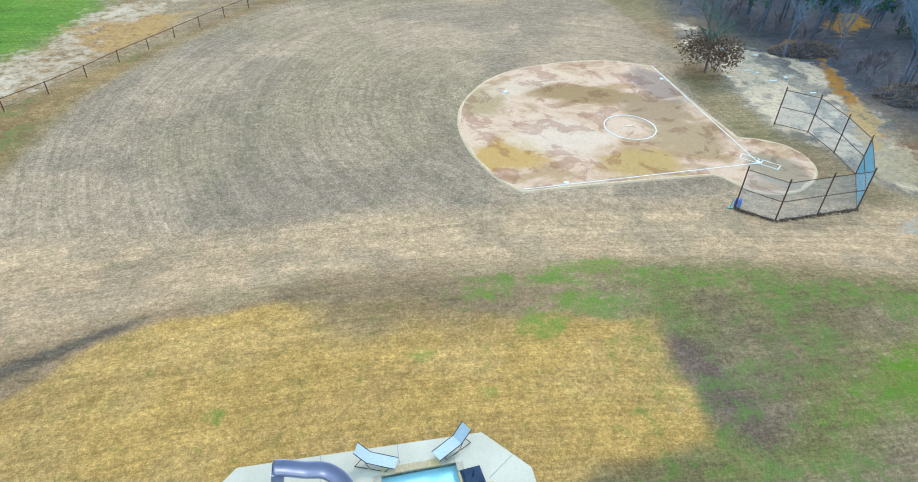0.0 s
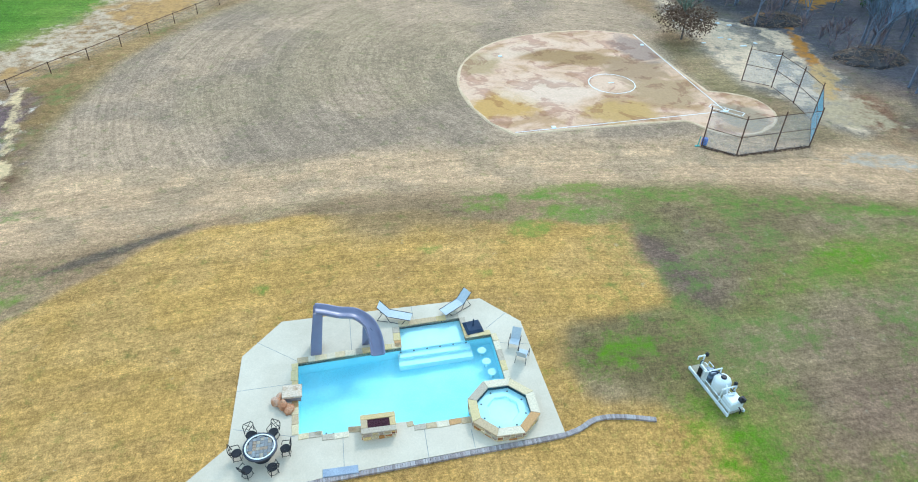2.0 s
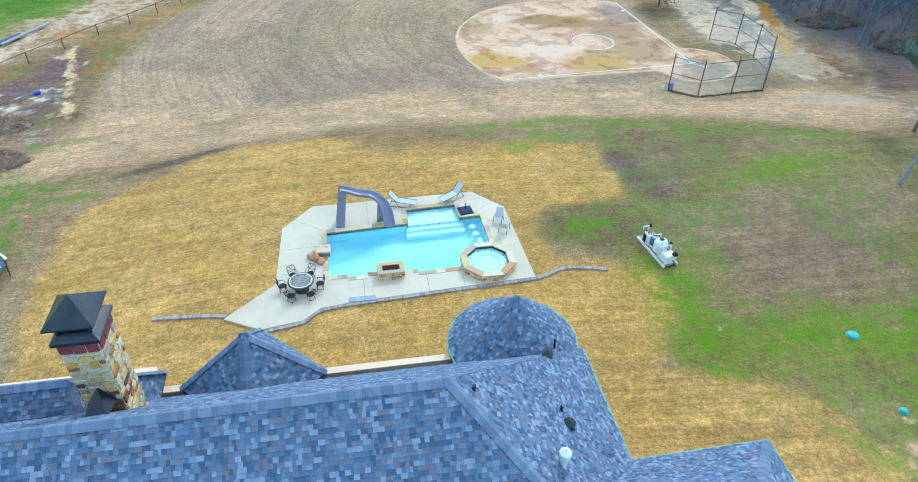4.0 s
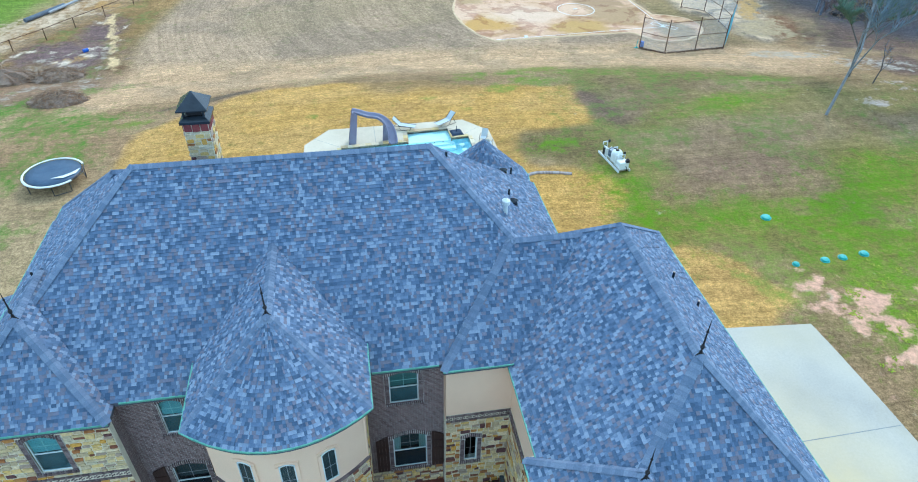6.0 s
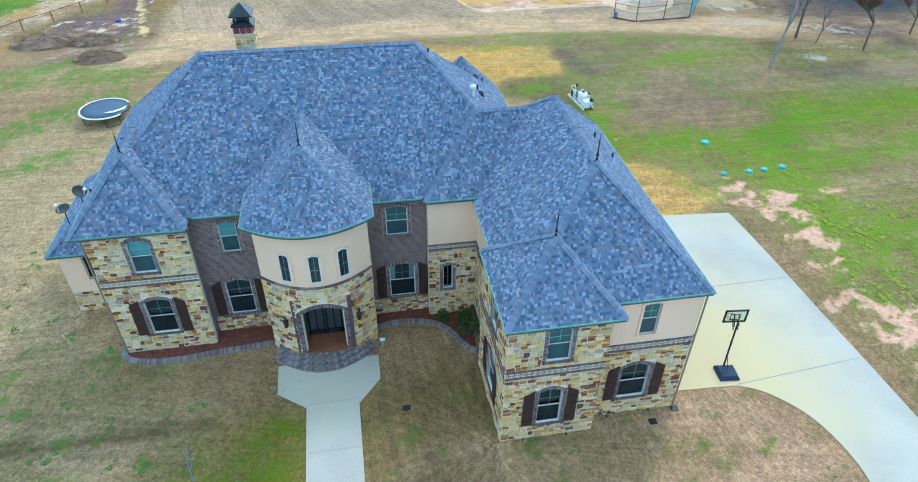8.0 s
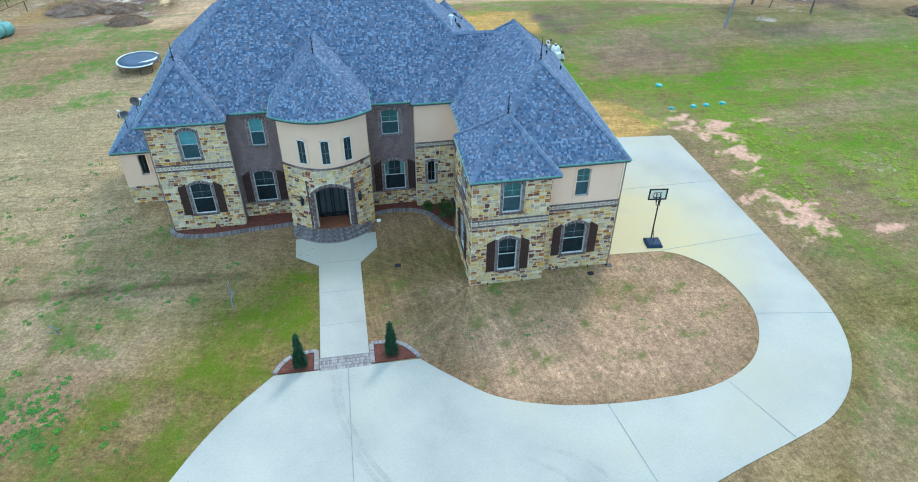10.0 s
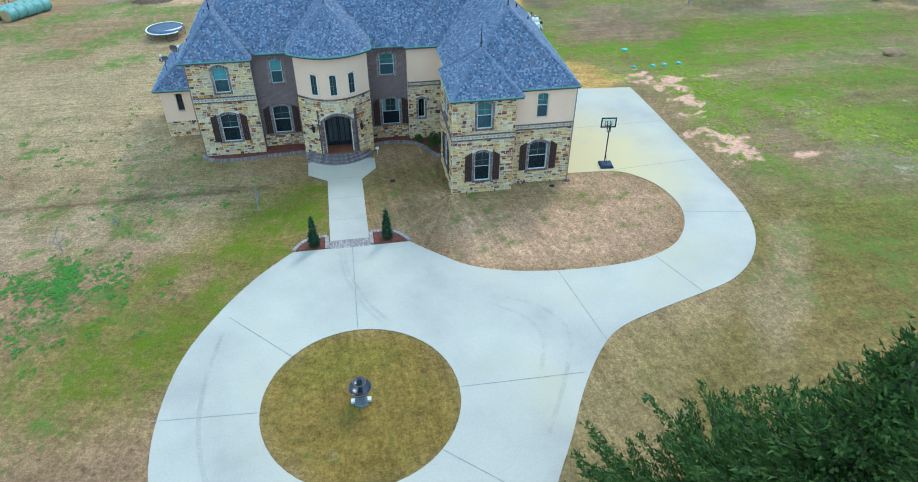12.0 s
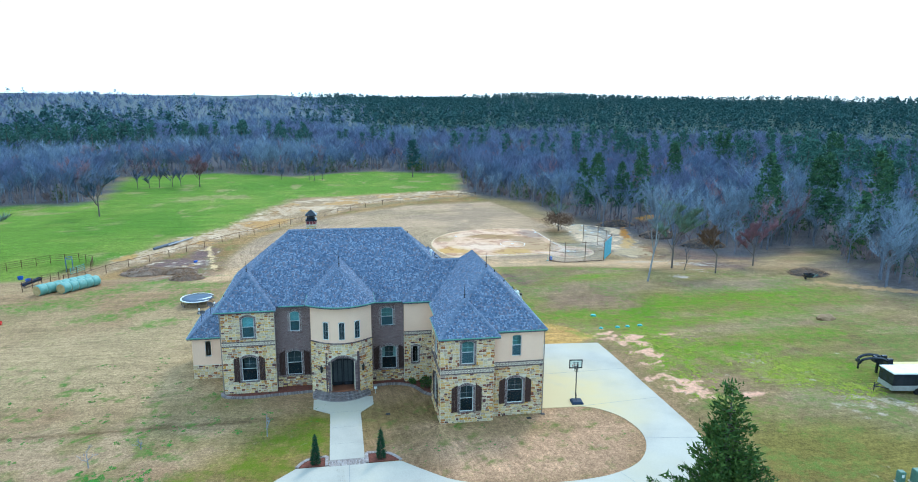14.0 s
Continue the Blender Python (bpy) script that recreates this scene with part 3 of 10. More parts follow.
    for cx, cy, rx, ry in ((7.5, 57.3, 1.8, 1.0), (15, 59.5, 3.2, 0.9), (13.5, 55.6, 2.2, 1.1), (10.5, 53.6, 1.8, 0.9), (-24, 50, 2, 1.2), (3, 52, 0.8, 0.4), (-8, 49, 0.5, 0.4), (6, 48.5, 0.9, 0.3)):
        grow((0.17, 0.22, 0.035), spot(cx, cy, rx, ry) * 0.62)
    # pale sand, clay and brush about the washouts
    west = area(SAND_W, 3.0, 4.0, 8)
    strip_in = area([(-50, 62), (-44, 74), (-33, 91), (-20, 109), (-8, 128), (10, 144), (34, 155), (36, 145), (10, 140), (-11, 122), (-21, 106), (-27, 93), (-30, 75), (-31, 66), (-40, 60)], 1.2, 0.8)
    lay((0.215, 0.145, 0.065), strip_in * 0.85)
    lay((0.30, 0.205, 0.10), strip_in * smooth(0.48, 0.62, n1) * 0.7)
    grow((0.14, 0.185, 0.05), strip_in * smooth(0.5, 0.64, fbm(x, y, 4, 97)) * 0.4)
    west = west * (1 - strip_in)
    lay((0.29, 0.225, 0.155), west * 0.8)
    lay((0.26, 0.145, 0.055), west * smooth(0.52, 0.66, n1) * 0.6)
    bare_((0.55, 0.40, 0.265), west * smooth(0.40, 0.60, 0.5 * n2 + 0.5 * n1) * 0.62)
    bare_((0.62, 0.46, 0.315), west * smooth(0.54, 0.62, fbm(x, y, 5, 91)) * 0.68)
    bare_((0.48, 0.27, 0.10), west * smooth(0.56, 0.66, fbm(x, y, 6, 93)) * 0.7)
    scarp = area(SCARP, 1.5, 2.0)
    lay((0.15, 0.11, 0.08), scarp * 0.75)
    bare_((0.40, 0.33, 0.26), scarp * smooth(0.5, 0.6, n2) * 0.42)
    lay((0.24, 0.165, 0.12), spot(-37.5, 63, 8, 6) * 0.75)
    bare_((0.42, 0.25, 0.10), spot(-36, 71, 3, 1.2, 20) * 0.6)
    scald = np.maximum(spot(-36, 73, 5.5, 4.2, 0, rag=1.6, seed=31), spot(-34.8, 81, 2.4, 5.0, 8, rag=1.6, seed=32))
    lay((0.145, 0.105, 0.118), scald * 0.9)
    over["green"] = (over["green"][0], over["green"][1] * (1 - 0.9 * scald))
    bare_((0.70, 0.56, 0.42), scald * smooth(0.53, 0.60, fbm(x, y, 2.4, 133)) * 0.7)
    bare_((0.55, 0.27, 0.10), spot(-37.2, 67.4, 1.6, 0.9, 0, rag=1.6, seed=34) * 0.7)
    for cx, cy, rx, ry in ((-34.2, 84.5, 0.6, 3.4), (-33.2, 80.0, 0.6, 3.6), (-32.0, 75.2, 0.6, 3.6), (-31.0, 70.6, 0.6, 3.2)):
        bare_((0.70, 0.49, 0.26), spot(cx, cy, rx, ry, 13, rag=1.5, seed=int(cy) % 9 + 3, soft=0.7) * 0.7)
    lay((0.12, 0.075, 0.045), spot(-30.3, 68.2, 1.0, 0.7, rag=1.5) * 0.8)
    sand = area(SAND_E, 1.8, 2.2, 4)
    lay((0.30, 0.27, 0.235), sand * 0.9)
    bare_((0.68, 0.49, 0.32), sand * smooth(0.66, 0.48, n2) * 0.74)
    lay((0.16, 0.15, 0.15), sand * smooth(0.54, 0.64, fbm(x, y, 5, 111)) * 0.8)
    bare_((0.50, 0.205, 0.035), spot(54.6, 85, 1.1, 12, -19, rag=1.9, soft=0.7, seed=17) * 0.8)
    bare_((0.54, 0.33, 0.13), spot(52.0, 78, 1.6, 7, -22, rag=1.9, soft=0.7, seed=23) * 0.7)
    bare_((0.50, 0.24, 0.05), spot(71, 108, 7, 2.5, 40, seed=19) * 0.8)
    bare_((0.50, 0.22, 0.045), spot(57, 100, 4, 1.6, 40, seed=18) * 0.8)
    bare_((0.46, 0.34, 0.20), spot(50, 70.5, 4, 3.5) * 0.75)
    bare_((0.42, 0.35, 0.27), spot(46, 60, 6, 2.0, -20) * 0.55)
    bare_((0.46, 0.40, 0.33), spot(55, 54, 9, 2.4, -25, rag=1.6) * 0.42)
    litter = np.maximum(spot(63, 66, 9, 10, 0, rag=1.3, seed=35), spot(57, 53, 5.5, 4.5, -40, rag=1.3, seed=36))
    lay((0.115, 0.085, 0.085), litter * 0.85)
    lay((0.20, 0.105, 0.065), spot(52.5, 70, 2.2, 5, -15, rag=1.6, seed=37) * 0.75)
    for cx, cy, rx, ry, a in ((52.4, 65, 2.4, 0.8, -30), (52.8, 60.6, 2.0, 0.9, -50), (52.0, 56.0, 1.4, 1.6, 10), (50.2, 48.4, 2.4, 1.1, -30), (51.5, 45.6, 2.6, 0.9, -20), (45.4, 44.0, 2.0, 0.8, -10), (56.5, 61.5, 1.6, 0.6, -40)):
        bare_((0.50, 0.40, 0.345), spot(cx, cy, rx, ry, a, rag=2.2, seed=int(cx + cy) % 9 + 5, soft=0.8) * smooth(0.36, 0.56, n4) * 0.6)
    bare_((0.42, 0.26, 0.13), spot(72, 34, 8, 1.4, -30) * 0.7)
    for cx, cy, rx, ry, a in ((23.6, 19.0, 1.5, 1.9, 30), (24.3, 15.0, 1.5, 2.6, 10), (25.8, 18.0, 1.6, 1.0, 0), (23.6, 10.6, 1.6, 2.0, 0), (25.4, 11.4, 0.9, 0.8, 0), (30.0, 18.0, 1.7, 0.9, 20), (24.6, 4.6, 1.7, 2.4, 10), (27.2, 5.0, 1.8, 0.7, 10), (29.8, 1.3, 2.6, 0.6, 10)):
        lay((0.27, 0.19, 0.12), spot(cx, cy, rx * 1.2, ry * 1.2, a, rag=1.2, seed=int(cx * 5) % 11) * 0.6)
        bare_((0.74, 0.41, 0.285), spot(cx, cy, rx * 1.2, ry * 1.2, a, rag=1.9, soft=0.6, seed=int(cx * 3) % 11) * smooth(0.36, 0.54, fbm(x, y, 1.1, 131)) * 0.85)
    grow((0.16, 0.27, 0.012), spot(27.5, 14, 4.0, 6.0, 15, rag=1.8, seed=12, soft=0.7) * 0.55)
    grow((0.13, 0.25, 0.01), spot(29, 23.5, 6.5, 3.2, 0, rag=1.8, seed=13, soft=0.7) * 0.5)
    bare_((0.46, 0.38, 0.29), spot(40, -3, 4, 2.4, rag=2.2, seed=4) * 0.42)
    grow((0.26, 0.29, 0.05), spot(37.5, 5, 4.0, 4.0, rag=2.0, seed=6) * 0.55)
    bare_((0.50, 0.45, 0.30), smooth(0.56, 0.68, fbm(x, y, 2.2, 85)) * spot(38, 6, 8, 7, 0, rag=1.2, seed=14) * 0.30)
    grow((0.20, 0.26, 0.04), spot(21, 22, 2.2, 4.5, rag=2.0, seed=7) * 0.4)
    # pasture and the green strips by the hay
    past = area(PASTURE, 3.5, 4.0, 9)
    lay((0.085, 0.205, 0.02), past * 0.92)
    lay((0.155, 0.24, 0.045), past * smooth(0.52, 0.66, n1) * 0.6)
    lay((0.06, 0.16, 0.018), past * smooth(0.52, 0.66, n3) * 0.5)
    lay((0.26, 0.235, 0.125), past * smooth(0.64, 0.72, fbm(x * 1.5, y, 9, 95)) * 0.6)
    for cx, cy, rx, ry, a in ((-40, 49, 6, 2.4, 35), (-33, 40, 5, 1.6, 35), (-29, 44, 3, 2.0, 20), (-31, 51, 5, 3, 0), (-47, 42, 6, 2.2, 10), (-30, 33, 3, 1.0, 30), (-36, 56, 7, 1.6, 35), (-38, 36, 3, 1.4, 10)):
        grow((0.075, 0.19, 0.018), spot(cx, cy, rx * 1.2, ry * 1.3, a, seed=int(-cx) % 9, soft=0.8) * 0.56)
    # weeds on the front lawn
    for cx, cy, rx, ry, a in ((-11.8, -1.2, 2.8, 2.2, 25), (-13.6, -5, 2.2, 1.2, -30), (-16.5, -11, 3.2, 1.6, 50), (-21, -14, 3.2, 2.4, 0), (-10.2, 2.5, 0.9, 0.6, 0), (-19.5, -7, 2.0, 0.8, 40)):
        lay((0.155, 0.145, 0.03), spot(cx, cy, rx * 1.6, ry * 1.7, a, seed=int(-cx) % 9, soft=0.9) * 0.7)
        grow((0.115, 0.165, 0.010), spot(cx, cy, rx * 1.2, ry * 1.2, a, seed=int(-cx) % 9, soft=0.9) * 0.66)
    grow((0.06, 0.165, 0.03), smooth(0.52, 0.64, fbm(x, y, 1.3, 41)) * spot(-25.5, -7, 5.5, 4.5, 0, seed=3) * 0.5)
    grow((0.08, 0.175, 0.025), smooth(0.57, 0.66, fbm(x, y, 1.1, 47)) * area([(-16, 8), (-46, 20), (-48, -20), (-20, -20)], 3, 3) * 0.52)
    grow((0.12, 0.16, 0.03), smooth(0.58, 0.68, fbm(x, y, 0.9, 49)) * area([(-6, -4), (-6, 6), (14, 2), (16, -9), (0, -9)], 2, 1) * 0.5)
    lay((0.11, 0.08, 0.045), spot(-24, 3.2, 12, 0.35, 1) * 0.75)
    # olive and straw-brown turf past the drive, over the island
    lay((0.185, 0.145, 0.05), area([(5, -18), (12, -15.5), (19, -12), (23, -4), (34, -8), (60, -20), (60, -60), (0, -60), (0, -30)], 3, 2) * 0.85)
    lay((0.13, 0.145, 0.035), area([(24, -2), (40, -6), (60, -10), (60, -26), (34, -18), (22, -10)], 4, 3) * 0.6)
    lay((0.20, 0.145, 0.035), spot(-7.4, -18.6, 5.2, 5.2, soft=0.2, rag=0.3) * 0.8)
    lay((0.15, 0.155, 0.03), spot(-8.2, -15.8, 2.6, 1.4, rag=1.5) * 0.6)
    # trimmed band beside the drive
    lay((0.31, 0.245, 0.155), spot(19.8, -12.5, 1.6, 8, -35) * 0.7)
    lay((0.28, 0.22, 0.12), spot(8, -19.5, 2.2, 7, -40) * 0.7)
    lay((0.17, 0.15, 0.055), spot(13, -22, 6, 4, -40) * 0.5)
    # leaf litter under the woods, with tree shade put into its dark blue-grey
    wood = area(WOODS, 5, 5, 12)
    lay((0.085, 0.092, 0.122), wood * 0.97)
    # far eastern floor takes the pines' canopy colour to fill gaps between crowns
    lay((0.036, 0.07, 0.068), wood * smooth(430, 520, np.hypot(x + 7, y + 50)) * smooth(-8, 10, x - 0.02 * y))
    # far western floor: blue-grey of distance haze put into the colour
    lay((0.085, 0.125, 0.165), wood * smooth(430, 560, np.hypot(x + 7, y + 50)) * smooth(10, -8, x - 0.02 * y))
    lay((0.11, 0.10, 0.095), spot(78, 48, 7, 4, 10) * 0.6)
    over["green"] = (over["green"][0], over["green"][1] * (1 - wood))
    turf = turf * np.array((1.11, 0.97, 0.84))
    turf = turf * (1 + (smooth(3, -5, y) * np.ones(shape))[..., None] * np.array((0.025, -0.01, 0.01)))
    out = [np.concatenate([np.clip(c, 0.005, 1), np.ones((*shape, 1)) if m is None else np.clip(m, 0, 1)[..., None]], -1) for c, m in ((turf, None), over["bare"], over["green"])]
    # mowing passes: how far across, how far along, how plain
    across, along, plain = y * 1.0, x * 1.0, np.full(shape, 0.45)

    def passes(mask, u, v, strength):
        nonlocal across, along, plain
        hard = mask > 0.5
        across, along = np.where(hard, u, across), np.where(hard, v, along)
        plain = np.where(hard, strength * np.clip((mask - 0.5) * 4, 0, 1), np.minimum(plain, 0.45 + 0 * mask))

    passes((np.hypot(x, y) < 24) * (y < 8) * 1.0, x + 0.1 * y, y, 0.5)
    passes((x < -9) * (y < 8) * 1.0, y + 0.25 * x, x, 0.35)
    passes(field, np.hypot(x - 24, y - 87), np.arctan2(y - 87, x - 24) * 30, 1.0)
    passes(cart, y + 0.004 * (x - 8) ** 2, x, 0.7)
    passes(area(GOLD, 0.9, 1.3, 4), y + 0.006 * x**2, x, 0.75)
    passes(area(GOLD2, 0.9, 1.0, 4), y + 0.1 * x, x, 0.6)
    return out, np.stack([across, along, plain], -1)


def lines(*spans):
    out = [spans[0][0]]
    for a, b, step in spans:
        n = max(1, round((b - a) / step))
        out += [a + (b - a) * i / n for i in range(1, n + 1)]
    return np.array(out)


gx = lines((-3000, -1000, 250), (-1000, -300, 70), (-300, -110, 12), (-110, -52, 2.0), (-52, 62, 0.48), (62, 110, 1.4), (110, 300, 12), (300, 1000, 70), (1000, 3000, 250))
gy = lines((-1500, -300, 150), (-300, -70, 20), (-70, -28, 3), (-28, 112, 0.48), (112, 240, 1.6), (240, 480, 12), (480, 1600, 60), (1600, 4000, 300))
X, Y = np.meshgrid(gx, gy)
Z = level(X, Y) + np.where(np.hypot(X, Y) < 300, 0.10 * (fbm(X, Y, 14, 51) - 0.5), 0) * (np.abs(Y - 20) > 27) * (Y > 50)
nx, ny = len(gx), len(gy)
idx = np.arange(nx * ny).reshape(ny, nx)
quads = np.stack([idx[:-1, :-1], idx[:-1, 1:], idx[1:, 1:], idx[1:, :-1]], -1).reshape(-1, 4)
cx, cy = ((X[:-1, :-1] + X[1:, 1:]) / 2).ravel(), ((Y[:-1, :-1] + Y[1:, 1:]) / 2).ravel()
basin = (cx > -6.0) & (cx < 5.6) & (cy > 36.9) & (cy < 44.6)
quads = quads[~basin]
me = bpy.data.meshes.new("ground")
me.vertices.add(nx * ny)
me.vertices.foreach_set("co", np.stack([X, Y, Z], -1).ravel())
me.loops.add(quads.size)
me.loops.foreach_set("vertex_index", quads.ravel().astype(np.int32))
me.polygons.add(len(quads))
me.polygons.foreach_set("loop_start", np.arange(0, quads.size, 4, dtype=np.int32))
me.update(calc_edges=True)
me.validate()
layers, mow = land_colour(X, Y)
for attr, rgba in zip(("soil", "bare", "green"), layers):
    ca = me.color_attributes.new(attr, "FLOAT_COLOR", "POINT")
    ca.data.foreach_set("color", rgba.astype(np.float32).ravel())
ma = me.attributes.new("mow", "FLOAT_VECTOR", "POINT")
ma.data.foreach_set("vector", mow.astype(np.float32).ravel())

m_ground, nodes, links, b = node_mat("grass_and_soil")


def attr_node(name):
    at = nodes.new("ShaderNodeAttribute")
    at.attribute_name = name
    return at


def ranged(socket, a, c, lo, hi):
    mr = nodes.new("ShaderNodeMapRange")
    mr.inputs[1].default_value, mr.inputs[2].default_value, mr.inputs[3].default_value, mr.inputs[4].default_value = a, c, lo, hi
    links.new(socket, mr.inputs[0])
    return mr.outputs[0]


def maths(op, p, q):
    m = nodes.new("ShaderNodeMath")
    m.operation = op
    for sock, v in zip(m.inputs, (p, q)):
        if isinstance(v, float):
            sock.default_value = v
        else:
            links.new(v, sock)
    return m.outputs[0]


def mixed(blend, fac, a, c):
    mx = nodes.new("ShaderNodeMix")
    mx.data_type, mx.blend_type = "RGBA", blend
    for sock, v in ((mx.inputs[0], fac), (mx.inputs[6], a), (mx.inputs[7], c)):
        if isinstance(v, float):
            sock.default_value = v
        else:
            links.new(v, sock)
    return mx.outputs[2]


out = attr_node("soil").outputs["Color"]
# streaks along the mowing passes
mw = attr_node("mow")
sp = nodes.new("ShaderNodeSeparateXYZ")
links.new(mw.outputs["Vector"], sp.inputs[0])
for fu, fv, lo, hi in ((0.55, 0.03, 0.80, 1.20), (2.6, 0.10, 0.76, 1.24), (7.5, 0.45, 0.82, 1.18)):
    cb = nodes.new("ShaderNodeCombineXYZ")
    links.new(maths("MULTIPLY", sp.outputs[0], fu), cb.inputs[0])
    links.new(maths("MULTIPLY", sp.outputs[1], fv), cb.inputs[1])
    n = nodes.new("ShaderNodeTexNoise")
    n.inputs["Scale"].default_value, n.inputs["Detail"].default_value, n.inputs["Roughness"].default_value = 1.0, 4, 0.6
    links.new(cb.outputs[0], n.inputs[0])
    streak = ranged(n.outputs[0], 0.35, 0.65, lo, hi)
    out = mixed("MULTIPLY", sp.outputs[2], out, streak)
# blotches and blades
for size, lo, hi in ((0.35, 0.88, 1.12), (1.1, 0.82, 1.18), (2.4, 0.78, 1.22), (5.0, 0.62, 1.38), (11, 0.66, 1.34), (28, 0.74, 1.26)):
    n = noise_of(nodes, links, size, 5, 0.72)
    out = mixed("MULTIPLY", 1.0, out, ranged(n.outputs[0], 0.3, 0.7, lo, hi))
# green growth in tufts, bare soil with ragged edges
gr = attr_node("green")
n = noise_of(nodes, links, 0.9, 10, 0.78)
tuft = ranged(maths("ADD", gr.outputs["Alpha"], ranged(n.outputs[0], 0.25, 0.75, -0.8, 0.8)), 0.15, 0.85, 0.0, 0.9)
n = noise_of(nodes, links, 14, 5, 0.7)
out = mixed("MIX", tuft, out, mixed("MULTIPLY", 1.0, gr.outputs["Color"], ranged(n.outputs[0], 0.3, 0.7, 0.55, 1.45)))
br = attr_node("bare")
n = noise_of(nodes, links, 0.8, 11, 0.76)
soil = ranged(maths("ADD", br.outputs["Alpha"], ranged(n.outputs[0], 0.25, 0.75, -0.7, 0.7)), 0.34, 0.72, 0.0, 0.92)
n = noise_of(nodes, links, 3.0, 6, 0.7)
out = mixed("MIX", soil, out, mixed("MULTIPLY", 1.0, br.outputs["Color"], ranged(n.outputs[0], 0.3, 0.7, 0.66, 1.22)))
links.new(out, b.inputs["Base Color"])
b.inputs["Roughness"].default_value, b.inputs["Specular IOR Level"].default_value = 1.0, 0.1
n = noise_of(nodes, links, 7, 6, 0.75)
bp = nodes.new("ShaderNodeBump")
bp.inputs["Strength"].default_value, bp.inputs["Distance"].default_value = 0.9, 0.10
links.new(n.outputs[0], bp.inputs["Height"])
links.new(bp.outputs[0], b.inputs["Normal"])
me.materials.append(m_ground)
ground = tagged(new("ground", me), "dormant tan lawn with golden and green grass, sandy washouts and pasture", "ground", kind="structure")


def sheet(name, outer, holes=(), dz=0.03, deep=0.12, step=1.0, follow=True, z=0.0):
    """A slab cut to a plan outline, lying on the ground, with its edges turned down."""
    bm = bmesh.new()
    edges = []
    for loop in (outer, *holes):
        vs = [bm.verts.new((px, py, 0)) for px, py in loop]
        edges += [bm.edges.new((a, c)) for a, c in zip(vs, vs[1:] + vs[:1])]
    bmesh.ops.triangle_fill(bm, edges=edges, use_beauty=True)
    if follow:
        ys = [v.co.y for v in bm.verts]
        k = math.ceil(min(ys) / step) * step
        while k < max(ys):
            bmesh.ops.bisect_plane(bm, geom=bm.verts[:] + bm.edges[:] + bm.faces[:], plane_co=(0, k, 0), plane_no=(0, 1, 0))
            k += step
    bm.normal_update()
    for f in bm.faces:
        if f.normal.z < 0:
            f.normal_flip()
    for v in bm.verts:
        v.co.z = (gz(v.co.x, v.co.y) if follow else z) + dz
    rim = [e for e in bm.edges if len(e.link_faces) == 1]
    ex = bmesh.ops.extrude_edge_only(bm, edges=rim)
    for v in ex["geom"]:
        if isinstance(v, bmesh.types.BMVert):
            v.co.z -= deep
    bmesh.ops.recalc_face_normals(bm, faces=bm.faces[:])
    return solid(name, bm)


def curve(pts, n=5, closed=False):
    """A smooth line through plan points."""
    out, m = [], len(pts)
    for i in range(m if closed else m - 1):
        p0, p1, p2, p3 = (pts[(i + k) % m] if closed else pts[min(max(i + k, 0), m - 1)] for k in (-1, 0, 1, 2))
        for j in range(n):
            t = j / n
            out.append(tuple(0.5 * (2 * b + (c - a) * t + (2 * a - 5 * b + 4 * c - d) * t * t + (3 * b - a - 3 * c + d) * t**3) for a, b, c, d in zip(p0, p1, p2, p3)))
    return out if closed else out + [tuple(pts[-1])]


# driveway with a round island
inner = curve([(-3.6, -5.75), (-2.1, -7.25), (-0.1, -8.9), (2.7, -9.9), (5.8, -10.3), (9.3, -10.3), (11.9, -9.8), (14.1, -8.6), (15.6, -6.5), (16.2, -4.0), (15.8, -1.2), (14.5, 0.7), (13.2, 1.45)])
outer_e = curve([(20.6, 16.4), (21.05, 8.0), (21.05, 0.5), (20.7, -5.0), (19.8, -8.5), (18.1, -11.1), (15.9, -12.8), (13.4, -13.7), (9.8, -14.8), (7.5, -15.7), (5.9, -17.0), (4.0, -19.6), (2.5, -22.3), (0.8, -25.2), (-0.6, -29), (-1.0, -34), (-1.0, -60)])
outer_w = curve([(-14.0, -60), (-14.0, -34), (-14.8, -29), (-16.0, -25.2), (-17.1, -22), (-17.45, -18.6), (-16.95, -14.6), (-15.55, -11.3), (-13.55, -8.2), (-11.25, -5.7)])
ISLAND = [(-7.45 + 5.05 * math.cos(a * math.pi / 24), -18.55 + 5.05 * math.sin(a * math.pi / 24)) for a in range(48)]
drive_line = inner + [(9.6, 1.65), (9.55, 5.0), (9.55, 16.9), (15, 16.9)] + outer_e + outer_w
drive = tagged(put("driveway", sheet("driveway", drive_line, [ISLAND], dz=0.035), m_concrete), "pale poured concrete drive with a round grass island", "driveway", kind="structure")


def strip(mb, a, c, w, dz, n=None):
    a, c = Vector((*a, 0)), Vector((*c, 0))
    d = (c - a).normalized()
    s = Vector((-d.y, d.x, 0)) * w / 2
    k = n or max(1, int((c - a).length / 0.5))
    pts = [a + (c - a) * i / k for i in range(k + 1)]
    vs = []
    for p in pts:
        for q in (p - s, p + s):
            vs.append((q.x, q.y, gz(q.x, q.y) + dz))
    mb.add(vs, [(2 * i, 2 * i + 2, 2 * i + 3, 2 * i + 1) for i in range(k)])


